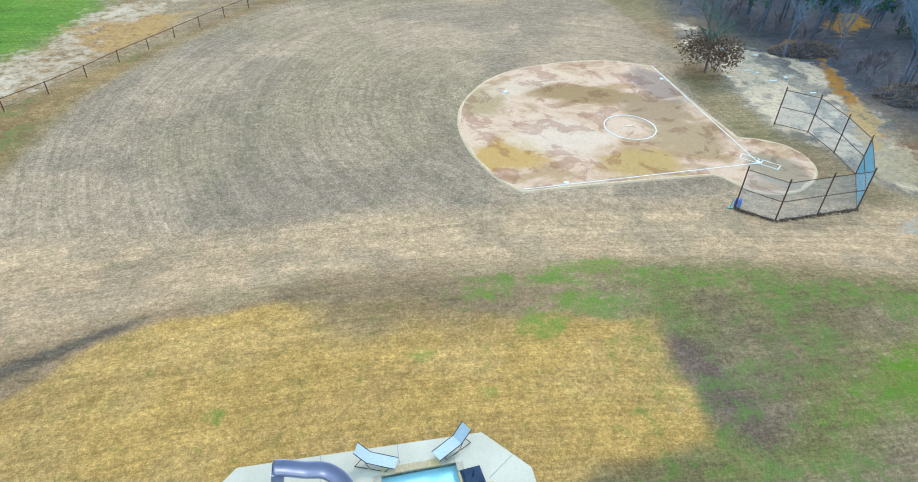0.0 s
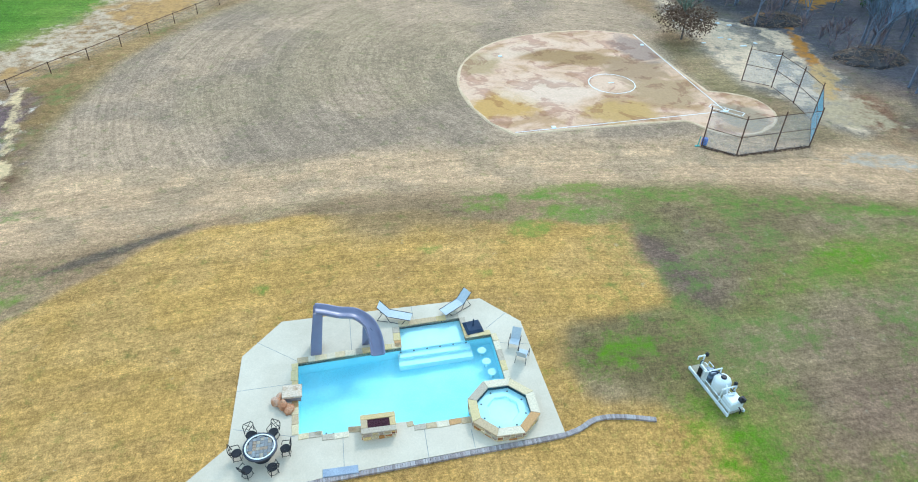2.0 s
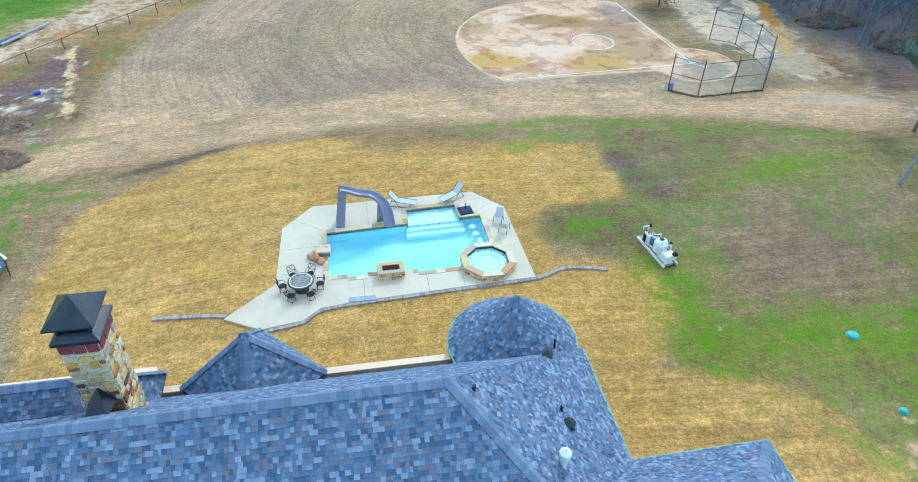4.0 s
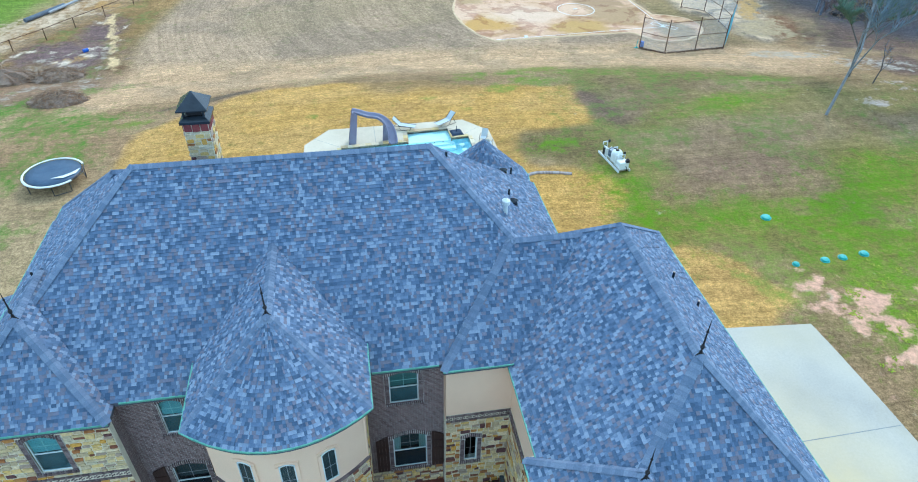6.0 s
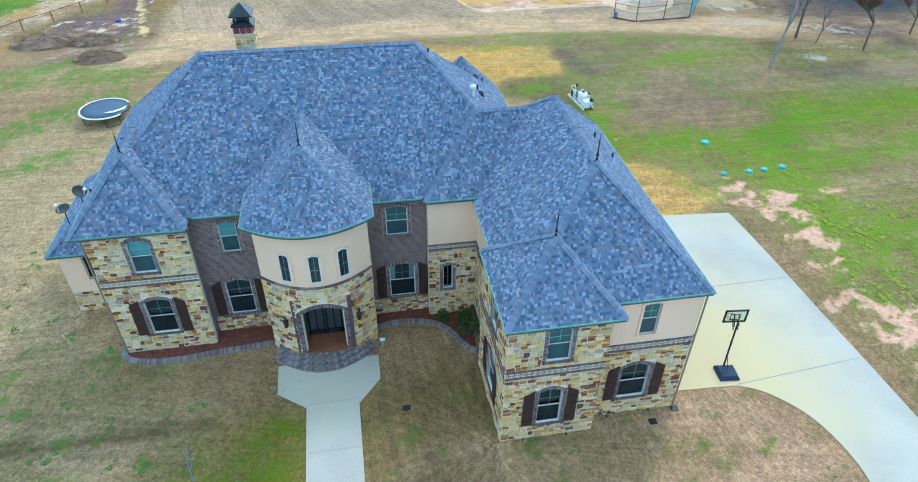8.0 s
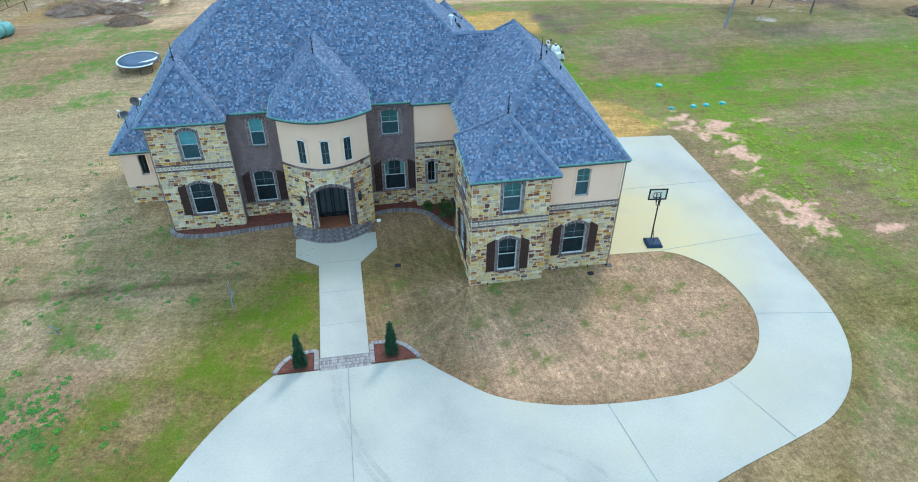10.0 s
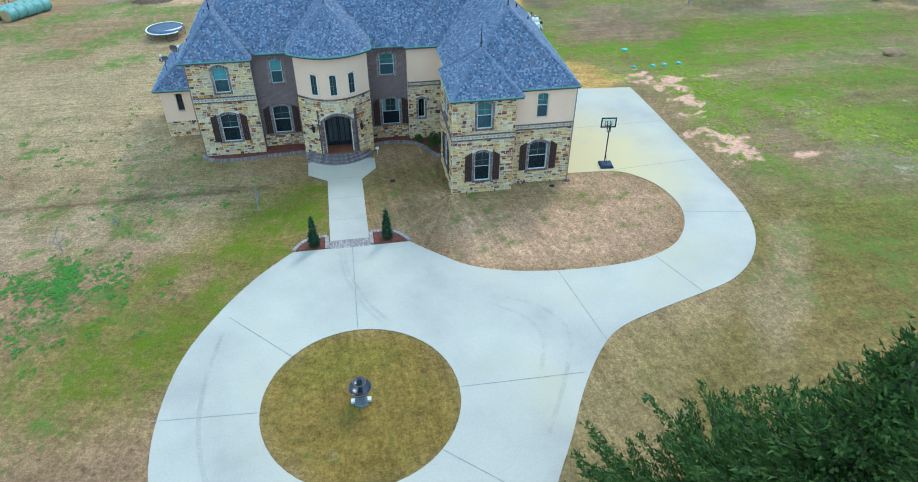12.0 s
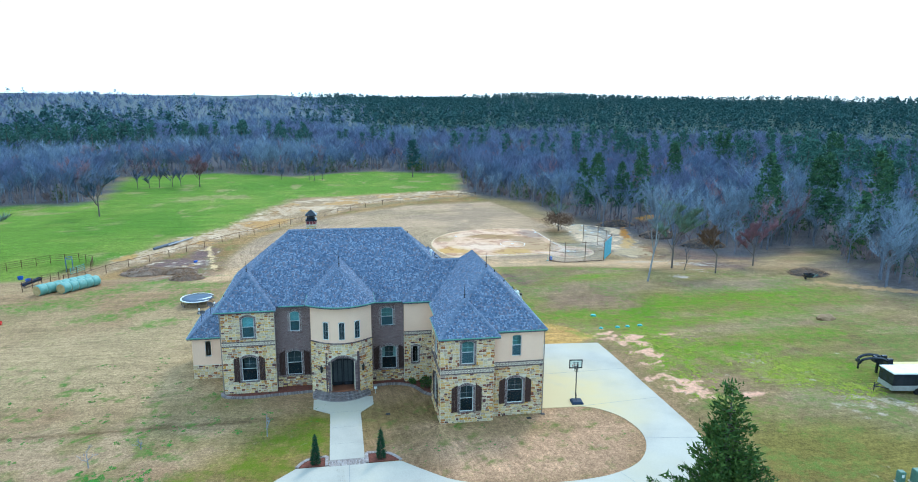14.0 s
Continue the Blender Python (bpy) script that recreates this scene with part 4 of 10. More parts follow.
joints = MB()
for a, c in (((-7.4, -5.75), (-7.4, -13.4)), ((-17.7, -18.2), (-12.6, -18.5)), ((-14.7, -11.3), (-11.0, -15.0)), ((-3.8, -22.1), (-0.9, -24.6)), ((-2.3, -18.5), (4.4, -18.6)), ((5.3, -10.3), (6.3, -16.5)), ((12.0, -9.9), (13.5, -13.6)), ((16.0, -5.4), (20.5, -6.1)), ((13.3, 1.5), (20.9, 2.2)), ((9.6, 9.0), (20.9, 9.2))):
    strip(joints, a, c, 0.05, 0.041)
part("joint", joints, m_joint, drive)

m_tyre = bpy.data.materials.new("tyre_mark")
m_tyre.use_nodes = True
tb_ = m_tyre.node_tree.nodes["Principled BSDF"]
tb_.inputs["Base Color"].default_value, tb_.inputs["Roughness"].default_value = (0.10, 0.10, 0.105, 1), 0.95
tn = noise_of(m_tyre.node_tree.nodes, m_tyre.node_tree.links, 0.7, 5, 0.7)
tr_ = m_tyre.node_tree.nodes.new("ShaderNodeMapRange")
tr_.inputs[1].default_value, tr_.inputs[2].default_value, tr_.inputs[3].default_value, tr_.inputs[4].default_value = 0.4, 0.7, 0.0, 0.15
m_tyre.node_tree.links.new(tn.outputs[0], tr_.inputs[0])
m_tyre.node_tree.links.new(tr_.outputs[0], tb_.inputs["Alpha"])
for run in ([(-8.2, -6.2), (-8.0, -8.5), (-7.0, -11.5), (-6.0, -13.2)], [(-7.9, -6.2), (-7.7, -8.5), (-6.6, -11.5), (-5.5, -13.2)], [(1.5, -12.2), (3.4, -13.4), (4.4, -15.6), (3.2, -18.8), (1.4, -22)], [(0.2, -12.4), (2.0, -13.8), (2.8, -15.8), (1.8, -18.8)], [(-14.8, -12), (-15.4, -16), (-15.2, -20), (-13.6, -25)]):
    pts = curve(run, 6)
    mb = MB()
    for p, q in zip(pts[:-1], pts[1:]):
        strip(mb, p, q, 0.24, 0.039)
    part("tyre_mark", mb, m_tyre, drive, "faint dark tyre mark")

# garden walk with a splayed head, brick threshold, planted corners
walk_line = [(-8.85, -4.85), (-8.97, 3.6), (-10.45, 4.75), (-10.5, 6.7), (-5.15, 6.7), (-5.15, 5.0), (-6.33, 3.5), (-6.25, -4.85)]
path = tagged(put("garden_path", sheet("garden_path", walk_line, dz=0.045), m_concrete), "smooth grey concrete front walk with splayed head", "path", kind="structure")
joints = MB()
for y in (-2.2, 0.8, 3.8):
    strip(joints, (-8.8, y), (-6.35, y), 0.03, 0.050)
part("joint", joints, m_joint, path)


def brick_row(mb, pts, w, l, dz, h, jitter=0.01):
    """Bricks laid side by side across a line."""
    for p, q in zip(pts[:-1], pts[1:]):
        p, q = Vector((*p, 0)), Vector((*q, 0))
        n = max(1, round((q - p).length / l))
        ang = math.atan2(q.y - p.y, q.x - p.x)
        for i in range(n):
            c = p + (q - p) * (i + 0.5) / n
            z = gz(c.x, c.y) + dz + random.uniform(-jitter, jitter) * 0.4
            m = Matrix.Translation((c.x, c.y, z)) @ Matrix.Rotation(ang + random.uniform(-0.03, 0.03), 4, "Z")
            mb.cbox(-(q - p).length / n * 0.46, (q - p).length / n * 0.46, -w / 2, w / 2, -0.1, h, 0.012, m)


mb = MB()
for k in range(4):
    brick_row(mb, [(-8.9, -5.68 + 0.23 * k), (-6.2, -5.68 + 0.23 * k)], 0.21, 0.105, 0.03, 0.02)
tagged(put("brick_threshold", mb, m_brickpale), "band of pale bricks across the foot of the walk", "paving", kind="structure")


def bed(name, outline, label, edge, w=0.24, h=0.09, mat_edge=None):
    e = thing(name, label, "flower bed")
    part("mulch", sheet("mulch", outline, dz=0.05, deep=0.1), m_mulch, e)
    mb = MB()
    brick_row(mb, edge, w, 0.11, 0.02, h)
    part("edging", mb, mat_edge or m_brickedge, e, "row of grey-brown edging bricks", kind="stuff")
    return e


bed("planting_bed", curve([(-11.1, -5.6), (-10.8, -5.0), (-10.2, -4.5), (-9.2, -4.35)], 4) + [(-9.15, -5.65)], "small corner bed of dark red mulch edged with pale bricks", curve([(-11.2, -5.6), (-10.85, -4.95), (-10.2, -4.4), (-9.1, -4.25)], 4) + [(-9.05, -4.25), (-9.05, -5.65)], mat_edge=m_brickpale)
bed("planting_bed", [(-6.0, -5.65), (-6.0, -4.25)] + curve([(-5.2, -4.3), (-4.6, -4.55), (-4.1, -5.0), (-3.75, -5.6)], 4), "small corner bed of dark red mulch edged with pale bricks", [(-6.1, -5.65), (-6.1, -4.15)] + curve([(-5.2, -4.2), (-4.5, -4.45), (-4.0, -4.95), (-3.6, -5.6)], 4), mat_edge=m_brickpale)
west_edge = curve([(-18.8, 9.3), (-18.75, 8.75), (-18.2, 8.3), (-17, 8.05), (-15.4, 8.05), (-13.8, 8.25), (-12.2, 8.35), (-10.6, 8.5)], 4)
bed("front_bed", [(-18.7, 9.1)] + west_edge[4:] + [(-10.6, 10.0), (-18.7, 10.0)], "long bed of red mulch with a curved brick edge", west_edge, w=0.32, h=0.13)
east_edge = curve([(-5.2, 8.75), (-4.0, 9.0), (-2.8, 8.95), (-1.6, 8.5), (-0.9, 7.7), (-0.5, 6.9), (-0.1, 6.35), (0.3, 6.1)], 4)
bed("front_bed", east_edge + [(0.3, 10.0), (-5.2, 10.0)], "shaded bed of red mulch with a curved brick edge", east_edge, w=0.32, h=0.13)

# ---- the house ----
house = thing("house", "two-storey stone, brick and stucco house with blue-grey hipped shingle roofs", "house")
EAVE, TOP, BASE = 8.0, 7.72, -0.35
m_mortar_grey = mat("grey_mortar", [(0.56, 0.55, 0.53), (0.66, 0.64, 0.61)], fine=30, rough=0.95)
random.seed(4)


class Face:
    """A wall's own plane: u along it, v up, d outward."""

    def __init__(self, x, y, ang):
        a = radians(ang)
        self.o, self.u, self.n = Vector((x, y, 0)), Vector((math.cos(a), math.sin(a), 0)), Vector((math.sin(a), -math.cos(a), 0))

    def at(self, u, v, d=0.0):
        return self.o + self.u * u + self.n * d + Vector((0, 0, v))

    def box(self, mb, u0, u1, v0, v1, d0, d1):
        mb.add([self.at(u, v, d) for d in (d0, d1) for v in (v0, v1) for u in (u0, u1)], [(1, 3, 2, 0), (4, 6, 7, 5), (0, 4, 5, 1), (2, 3, 7, 6), (0, 2, 6, 4), (1, 5, 7, 3)][::1])


def arch(u0, u1, v0, v1, rise, n=8):
    """Outline of an opening with a shallow arched head, anticlockwise."""
    top = [(u1 + (u0 - u1) * i / n, v1 - rise * (2 * i / n - 1) ** 2) for i in range(n + 1)]
    return [(u0, v0), (u1, v0)] + top


def wall(face, width, z0, z1, holes, material, thick=0.3, u0=0.0):
    bm = bmesh.new()
    edges = []
    for loop in ([(u0, z0), (u0 + width, z0), (u0 + width, z1), (u0, z1)], *[arch(*h) for h in holes]):
        vs = [bm.verts.new((p, q, 0)) for p, q in loop]
        edges += [bm.edges.new((a, c)) for a, c in zip(vs, vs[1:] + vs[:1])]
    bmesh.ops.triangle_fill(bm, edges=edges, use_beauty=True)
    ex = bmesh.ops.extrude_face_region(bm, geom=bm.faces[:])
    for v in ex["geom"]:
        if isinstance(v, bmesh.types.BMVert):
            v.co.z -= thick
    uv = bm.loops.layers.uv.new("UVMap")
    for f in bm.faces:
        for lp in f.loops:
            lp[uv].uv = (lp.vert.co.x + lp.vert.co.z, lp.vert.co.y)
    for v in bm.verts:
        v.co = face.at(v.co.x, v.co.y, v.co.z)
    bmesh.ops.recalc_face_normals(bm, faces=bm.faces[:])
    return part("wall", solid("wall", bm), material, house)


STONE_UNITS = []
for k in range(10):
    r = random.Random(k)
    lo = [(-0.5, -0.38), (-0.43, -0.5), (0.42, -0.5), (0.5, -0.36), (0.5, 0.38), (0.40, 0.5), (-0.42, 0.5), (-0.5, 0.35)]
    lo = [(x + r.uniform(-0.07, 0.03) * (1 if x > 0 else -1), y + r.uniform(-0.13, 0.03) * (1 if y > 0 else -1)) for x, y in lo]
    hi = [(x * 0.955, y * 0.92) for x, y in lo]
    n = len(lo)
    mb = MB().add([(x, y, 0) for x, y in lo] + [(x, y, 0.65) for x, y in lo] + [(x, y, 1) for x, y in hi], [tuple(range(2 * n, 3 * n))] + [f for i in range(n) for f in ((i, (i + 1) % n, n + (i + 1) % n, n + i), (n + i, n + (i + 1) % n, 2 * n + (i + 1) % n, 2 * n + i))])
    me = mb.mesh("stone")
    me.materials.append(m_stone_one)
    STONE_UNITS.append((me, mb.v, mb.f))


def stones(face, parent, u0, u1, v0, v1, blocked, single=0, bend=None):
    """Rough ashlar over a rectangle of wall, laid round its openings. single: how many of them are pieces of their own."""
    mb, made = MB(), 0
    v = v0
    while v < v1 - 0.03:
        h = min(random.choice((0.16, 0.2, 0.24, 0.28, 0.32)), v1 - v)
        if v1 - v - h < 0.08:
            h = v1 - v
        u = u0
        while u < u1 - 0.02:
            w = random.uniform(0.2, 0.46)
            if u1 - u - w < 0.12:
                w = u1 - u
            cells = [(u, u + w, v, v + h)]
            if h > 0.22 and random.random() < 0.6:
                hs_ = v + h * random.uniform(0.4, 0.6)
                cells = [(u, u + w, v, hs_), (u, u + w, hs_, v + h)]
            for a, b_, c, d in cells:
                clear = True
                for p, q, r_, s, rise in blocked:
                    if a < q and b_ > p and c < s and d > r_:
                        um = min(max((a + b_) / 2, p), q)
                        t = 2 * (um - p) / (q - p) - 1
                        if c < s - rise * t * t:
                            if a < p - 0.08:
                                b_ = p
                            elif b_ > q + 0.08:
                                a = q
                            elif c < r_ - 0.06:
                                d = r_
                            else:
                                clear = False
                if not clear or b_ - a < 0.07 or d - c < 0.05:
                    continue
                g = 0.012
                cu, cv, sw, sh, sd = (a + b_) / 2, (c + d) / 2, b_ - a - 2 * g, d - c - 2 * g, random.uniform(0.025, 0.06)
                unit = random.choice(STONE_UNITS)
                fc, uu = (bend(cu) if bend else (face, cu))
                m = Matrix((tuple(fc.u) + (0,), (0, 0, 1, 0), tuple(fc.n) + (0,), (0, 0, 0, 1))).transposed()
                m = Matrix.Translation(fc.at(uu, cv, 0.0)) @ m @ Matrix.Rotation(random.uniform(-0.05, 0.05), 4, "Z") @ Matrix.Diagonal((sw, sh, sd, 1))
                if made < single:
                    ob = new("stone", unit[0])
                    ob.parent = parent
                    ob.matrix_basis = m
                    made += 1
                else:
                    mb.add([m @ Vector(p) for p in unit[1]], unit[2])
            u += w
        v += h
    if mb.v:
        part("stonework", mb, m_stone, parent, "coursed buff, tan and rust limestone", kind="stuff")


def band(face, parent, u0, u1, v0, v1):
    """A belt course of projecting bricks: soldier rows above and below small diamonds."""
    mb = MB()
    face.box(mb, u0, u1, v0, v1, 0.0, 0.03)
    part("belt_course", mb, m_mortar, parent)
    mb = MB()
    n = int((u1 - u0) / 0.085)
    for i in range(n):
        a = u0 + (u1 - u0) * i / n
        face.box(mb, a + 0.006, a + (u1 - u0) / n - 0.006, v0, v0 + 0.10, 0.02, 0.07)
        face.box(mb, a + 0.006, a + (u1 - u0) / n - 0.006, v1 - 0.10, v1, 0.02, 0.07)
    k = max(1, int((u1 - u0) / 0.26))
    for i in range(k):
        c, m_ = u0 + (u1 - u0) * (i + 0.5) / k, (v0 + v1) / 2
        for da, db in ((-0.06, 0.0), (0.06, 0.0), (0, 0.06), (0, -0.06)):
            s = 0.035
            ps = [(c + da * 1.3 - s, m_ + db), (c + da * 1.3, m_ + db - s), (c + da * 1.3 + s, m_ + db), (c + da * 1.3, m_ + db + s)]
            mb.add([face.at(p, q, d) for d in (0.03, 0.065) for p, q in ps], [(4, 5, 6, 7), (0, 1, 5, 4), (1, 2, 6, 5), (2, 3, 7, 6), (3, 0, 4, 7)])
    part("brick_pattern", mb, m_brick_unit, parent, kind="stuff")


def window(face, u0, u1, v0, v1, rise=0.1, sash=True, bars=2, blind=0.0, curtain=False, surround="brick", shutters=False, deep=0.10, cloth=None):
    """A window in an opening: white frame and bars, glass, what hangs behind, and the trim round it."""
    mb = MB()
    w = 0.04
    face.box(mb, u0, u0 + w, v0, v1 - rise, -deep, -deep + 0.045)
    face.box(mb, u1 - w, u1, v0, v1 - rise, -deep, -deep + 0.045)
    face.box(mb, u0 + w, u1 - w, v0, v0 + w, -deep, -deep + 0.045)
    n = 8
    for i in range(n):
        pts = []
        for t in (i / n, (i + 1) / n):
            uu = u0 + (u1 - u0) * t
            vv = v1 - rise * (2 * t - 1) ** 2
            pts += [(uu, vv - w - 0.01), (uu, vv)]
        mb.add([face.at(p, q, d) for d in (-deep, -deep + 0.045) for p, q in pts], [(4, 6, 7, 5), (0, 2, 6, 4), (1, 5, 7, 3), (0, 1, 3, 2)])
    vm = v0 + (v1 - v0) * 0.5
    if sash:
        face.box(mb, u0 + w, u1 - w, vm - 0.022, vm + 0.022, -deep, -deep + 0.05)
    ob = part("window", mb, m_white, house, "white-framed window")
    mb = MB()
    um = (u0 + u1) / 2
    lo = vm if sash else v0
    if bars:
        face.box(mb, um - 0.010, um + 0.010, lo, v1 - 0.06, -deep + 0.03, -deep + 0.04)
        face.box(mb, u0 + w, u1 - w, (lo + v1 - rise) / 2 - 0.010, (lo + v1 - rise) / 2 + 0.010, -deep + 0.03, -deep + 0.04)
        part("glazing_bar", mb, m_blind if blind else m_bar, ob)
    o = arch(u0 + 0.02, u1 - 0.02, v0 + 0.02, v1 - 0.02, rise)
    k = len(o)
    mb = MB().add([face.at(p, q, -deep + 0.028) for p, q in o] + [face.at(p, q, -deep + 0.02) for p, q in o], [tuple(range(k)), tuple(reversed(range(k, 2 * k)))])
    part("pane", mb, m_glass, ob).visible_shadow = False
    if blind:
        mb = MB()
        face.box(mb, u0 + 0.04, u1 - 0.04, v1 - (v1 - v0) * blind, v1 - rise * 0.4, -deep - 0.07, -deep - 0.05)
        part("blind", mb, cloth or m_blind, ob, "green lowered blind")
        mb = MB()
        face.box(mb, u0 + 0.04, u1 - 0.04, v0 + 0.03, vm - 0.03, -deep - 0.03, -deep - 0.02)
        part("screen", mb, m_screen, ob, "grey-green insect screen")
    elif sash:
        # dim panel added behind the upper sash in place of the glass reflection
        mb = MB()
        face.box(mb, u0 + 0.05, u1 - 0.05, vm + 0.02, v1 - rise * 0.6, -deep - 0.16, -deep - 0.15)
        part("shade", mb, m_inner, ob, "dim grey panel added behind the glass to stand for its reflection")
        mb = MB()
        face.box(mb, u0 + 0.04, u1 - 0.04, v0 + 0.03, vm - 0.02, -deep - 0.03, -deep - 0.02)
        part("screen", mb, m_mesh_dark, ob, "dark insect screen")
    if curtain:
        for a, c in ((u0 + 0.03, u0 + 0.32), (u1 - 0.32, u1 - 0.03)):
            mb = MB()
            for i in range(8):
                uu = a + (c - a) * i / 8
                mb.add([face.at(uu, v0, -deep - 0.1 - 0.03 * (i % 2)), face.at(uu + (c - a) / 8, v0, -deep - 0.1 - 0.03 * ((i + 1) % 2)), face.at(uu + (c - a) / 8, v1, -deep - 0.1 - 0.03 * ((i + 1) % 2)), face.at(uu, v1, -deep - 0.1 - 0.03 * (i % 2))], [(0, 1, 2, 3)])
            part("curtain", mb, m_curtain, ob, "pale drawn-back curtain")
    if surround == "brick":
        mb = MB()
        t = 0.19
        for i in range(int((v1 - rise - v0) / 0.08)):
            v = v0 + i * 0.08
            for a in (u0 - t, u1):
                face.box(mb, a + 0.012, a + t - 0.012, v + 0.011, v + 0.07, -0.05, 0.045)
        n = int((u1 - u0 + 2 * t) / 0.08)
        for i in range(n):
            a = u0 - t + (u1 - u0 + 2 * t) * i / n
            c = a + (u1 - u0 + 2 * t) / n
            face.box(mb, a + 0.011, c - 0.011, v0 - 0.13, v0 - 0.005, -0.05, 0.09)
            tt = 2 * ((a + c) / 2 - u0) / (u1 - u0) - 1
            vb = v1 - rise * min(tt * tt, 1.25)
            face.box(mb, a + 0.011, c - 0.011, vb + 0.004, vb + 0.2, -0.05, 0.055)
        bk = MB()
        for a in (u0 - t, u1):
            face.box(bk, a, a + t, v0 - 0.02, v1 - rise, -0.04, 0.03)
        face.box(bk, u0 - t, u1 + t, v0 - 0.12, v0 - 0.02, -0.04, 0.03)
        for i in range(n):
            a = u0 - t + (u1 - u0 + 2 * t) * i / n
            c = a + (u1 - u0 + 2 * t) / n
            tt = 2 * ((a + c) / 2 - u0) / (u1 - u0) - 1
            vb = v1 - rise * min(tt * tt, 1.25)
            face.box(bk, a, c, vb + 0.01, vb + 0.19, -0.04, 0.035)
        part("mortar_bed", bk, m_mortar_grey, ob, kind="stuff")
        part("brick_surround", mb, m_brick_unit, ob, "grey-brown brick surround with soldier arch", kind="stuff")
    elif surround == "trim":
        mb = MB()
        for a, c in ((u0 - 0.12, u0), (u1, u1 + 0.12)):
            face.box(mb, a, c, v0 - 0.1, v1 - rise, -0.03, 0.05)
        face.box(mb, u0, u1, v0 - 0.1, v0, -0.03, 0.06)
        n = 8
        for i in range(n):
            pts = []
            for tt in (i / n, (i + 1) / n):
                uu = u0 - 0.12 + (u1 - u0 + 0.24) * tt
                vv = v1 - rise * (2 * tt - 1) ** 2
                pts += [(uu, vv), (uu, vv + 0.12)]
            mb.add([face.at(p, q, d) for d in (-0.03, 0.05) for p, q in pts], [(4, 6, 7, 5), (0, 2, 6, 4), (1, 5, 7, 3), (0, 1, 5, 4), (2, 3, 7, 6)])
        part("stucco_trim", mb, m_stucco, ob)
    if shutters:
        for a in (u0 - 0.21 - 0.52, u1 + 0.21):
            mb = MB()
            hl, hr = (v1 - rise - 0.05, v1 + 0.06) if a < u0 else (v1 + 0.06, v1 - rise - 0.05)
            for i in range(4):
                p, q = a + 0.13 * i + 0.006, a + 0.13 * (i + 1) - 0.006
                h1, h2 = hl + (hr - hl) * i / 4, hl + (hr - hl) * (i + 1) / 4
                mb.add([face.at(p, v0, 0.05), face.at(q, v0, 0.05), face.at(q, h2, 0.05), face.at(p, h1, 0.05), face.at(p, v0, 0.10), face.at(q, v0, 0.10), face.at(q, h2, 0.10), face.at(p, h1, 0.10)], [(4, 5, 6, 7), (0, 1, 5, 4), (1, 2, 6, 5), (2, 3, 7, 6), (3, 0, 4, 7)])
            for v in (v0 + 0.3, v0 + (v1 - v0) * 0.5, v1 - rise - 0.45):
                face.box(mb, a + 0.01, a + 0.51, v, v + 0.11, 0.10, 0.135)
            part("shutter", mb, m_shutter, ob, "dark brown plank shutter with battens")
    return ob


def hole(u0, u1, v0, v1, rise=0.1):
    return (u0, u1, v0, v1, rise)


def block(h, t=0.19):
    return (h[0] - t, h[1] + t, h[2] - 0.14, h[3] + 0.21, h[4])


# west wing front
fA = Face(-18.6, 9.0, 0)
hs = [hole(1.85, 2.9, 5.3, 7.32, 0.18), hole(1.66, 2.98, 1.09, 3.46, 0.2)]
w = wall(fA, 4.7, BASE, TOP, hs, m_mortar)
stones(fA, w, 0, 4.7, BASE, 4.46, [block(h) for h in hs], 90)
stones(fA, w, 0, 4.7, 4.96, TOP - 0.02, [block(h) for h in hs], 60)
band(fA, w, 0, 4.7, 4.47, 4.95)
window(fA, *hs[0], blind=0.5)
window(fA, *hs[1], shutters=True, bars=2)
fA2 = Face(-13.9, 9.3, 90)
wall(fA2, 0.65, BASE, TOP, [], m_brick)
# brick recess, west part
fB = Face(-13.9, 9.95, 0)
hs = [hole(1.33, 2.2, 5.4, 7.34, 0.16), hole(0.95, 2.27, 1.05, 3.46, 0.2)]
w = wall(fB, 3.5, BASE, EAVE - 0.1, hs, m_brick)
stones(fB, w, 0.02, 3.4, BASE, 0.9, [], 30)
window(fB, *hs[0], blind=0.5)
window(fB, *hs[1], shutters=True)
# brick recess, east part
fD = Face(-5.4, 9.95, 0)
hs = [hole(1.3, 2.44, 5.5, 7.32, 0.14), hole(1.3, 2.72, 1.1, 3.46, 0.2)]
w = wall(fD, 3.45, BASE, EAVE - 0.1, hs, m_brick)
stones(fD, w, 0.3, 3.43, BASE, 0.95, [], 20)
window(fD, *hs[0], blind=0.5, cloth=m_blind_dim)
window(fD, *hs[1], shutters=True, curtain=True)
# link with a narrow window
fE = Face(-1.95, 9.4, 0)
hs = [hole(0.8, 1.34, 1.8, 3.48, 0.08)]
w = wall(fE, 2.7, BASE, 4.65, hs, m_mortar)
stones(fE, w, 0, 2.65, BASE, 4.6, [block(h) for h in hs], 30)
wall(fE, 2.7, 4.65, EAVE - 0.1, [], m_stucco)
band(fE, w, 0, 2.7, 4.62, 5.02)
window(fE, *hs[0], sash=False)
wall(Face(-1.95, 9.95, -90), 0.25, BASE, 4.65, [], m_mortar)
wall(Face(-1.95, 9.95, -90), 0.25, 4.65, TOP, [], m_stucco)
# east wing, inner side
fF = Face(0.72, 9.4, -90)
w = wall(fF, 4.08, BASE, 4.65, [], m_mortar)
stones(fF, w, 0, 4.1, BASE, 4.6, [])
band(fF, w, 0, 4.1, 4.62, 5.02)
wall(fF, 4.08, 4.65, TOP, [], m_stucco)
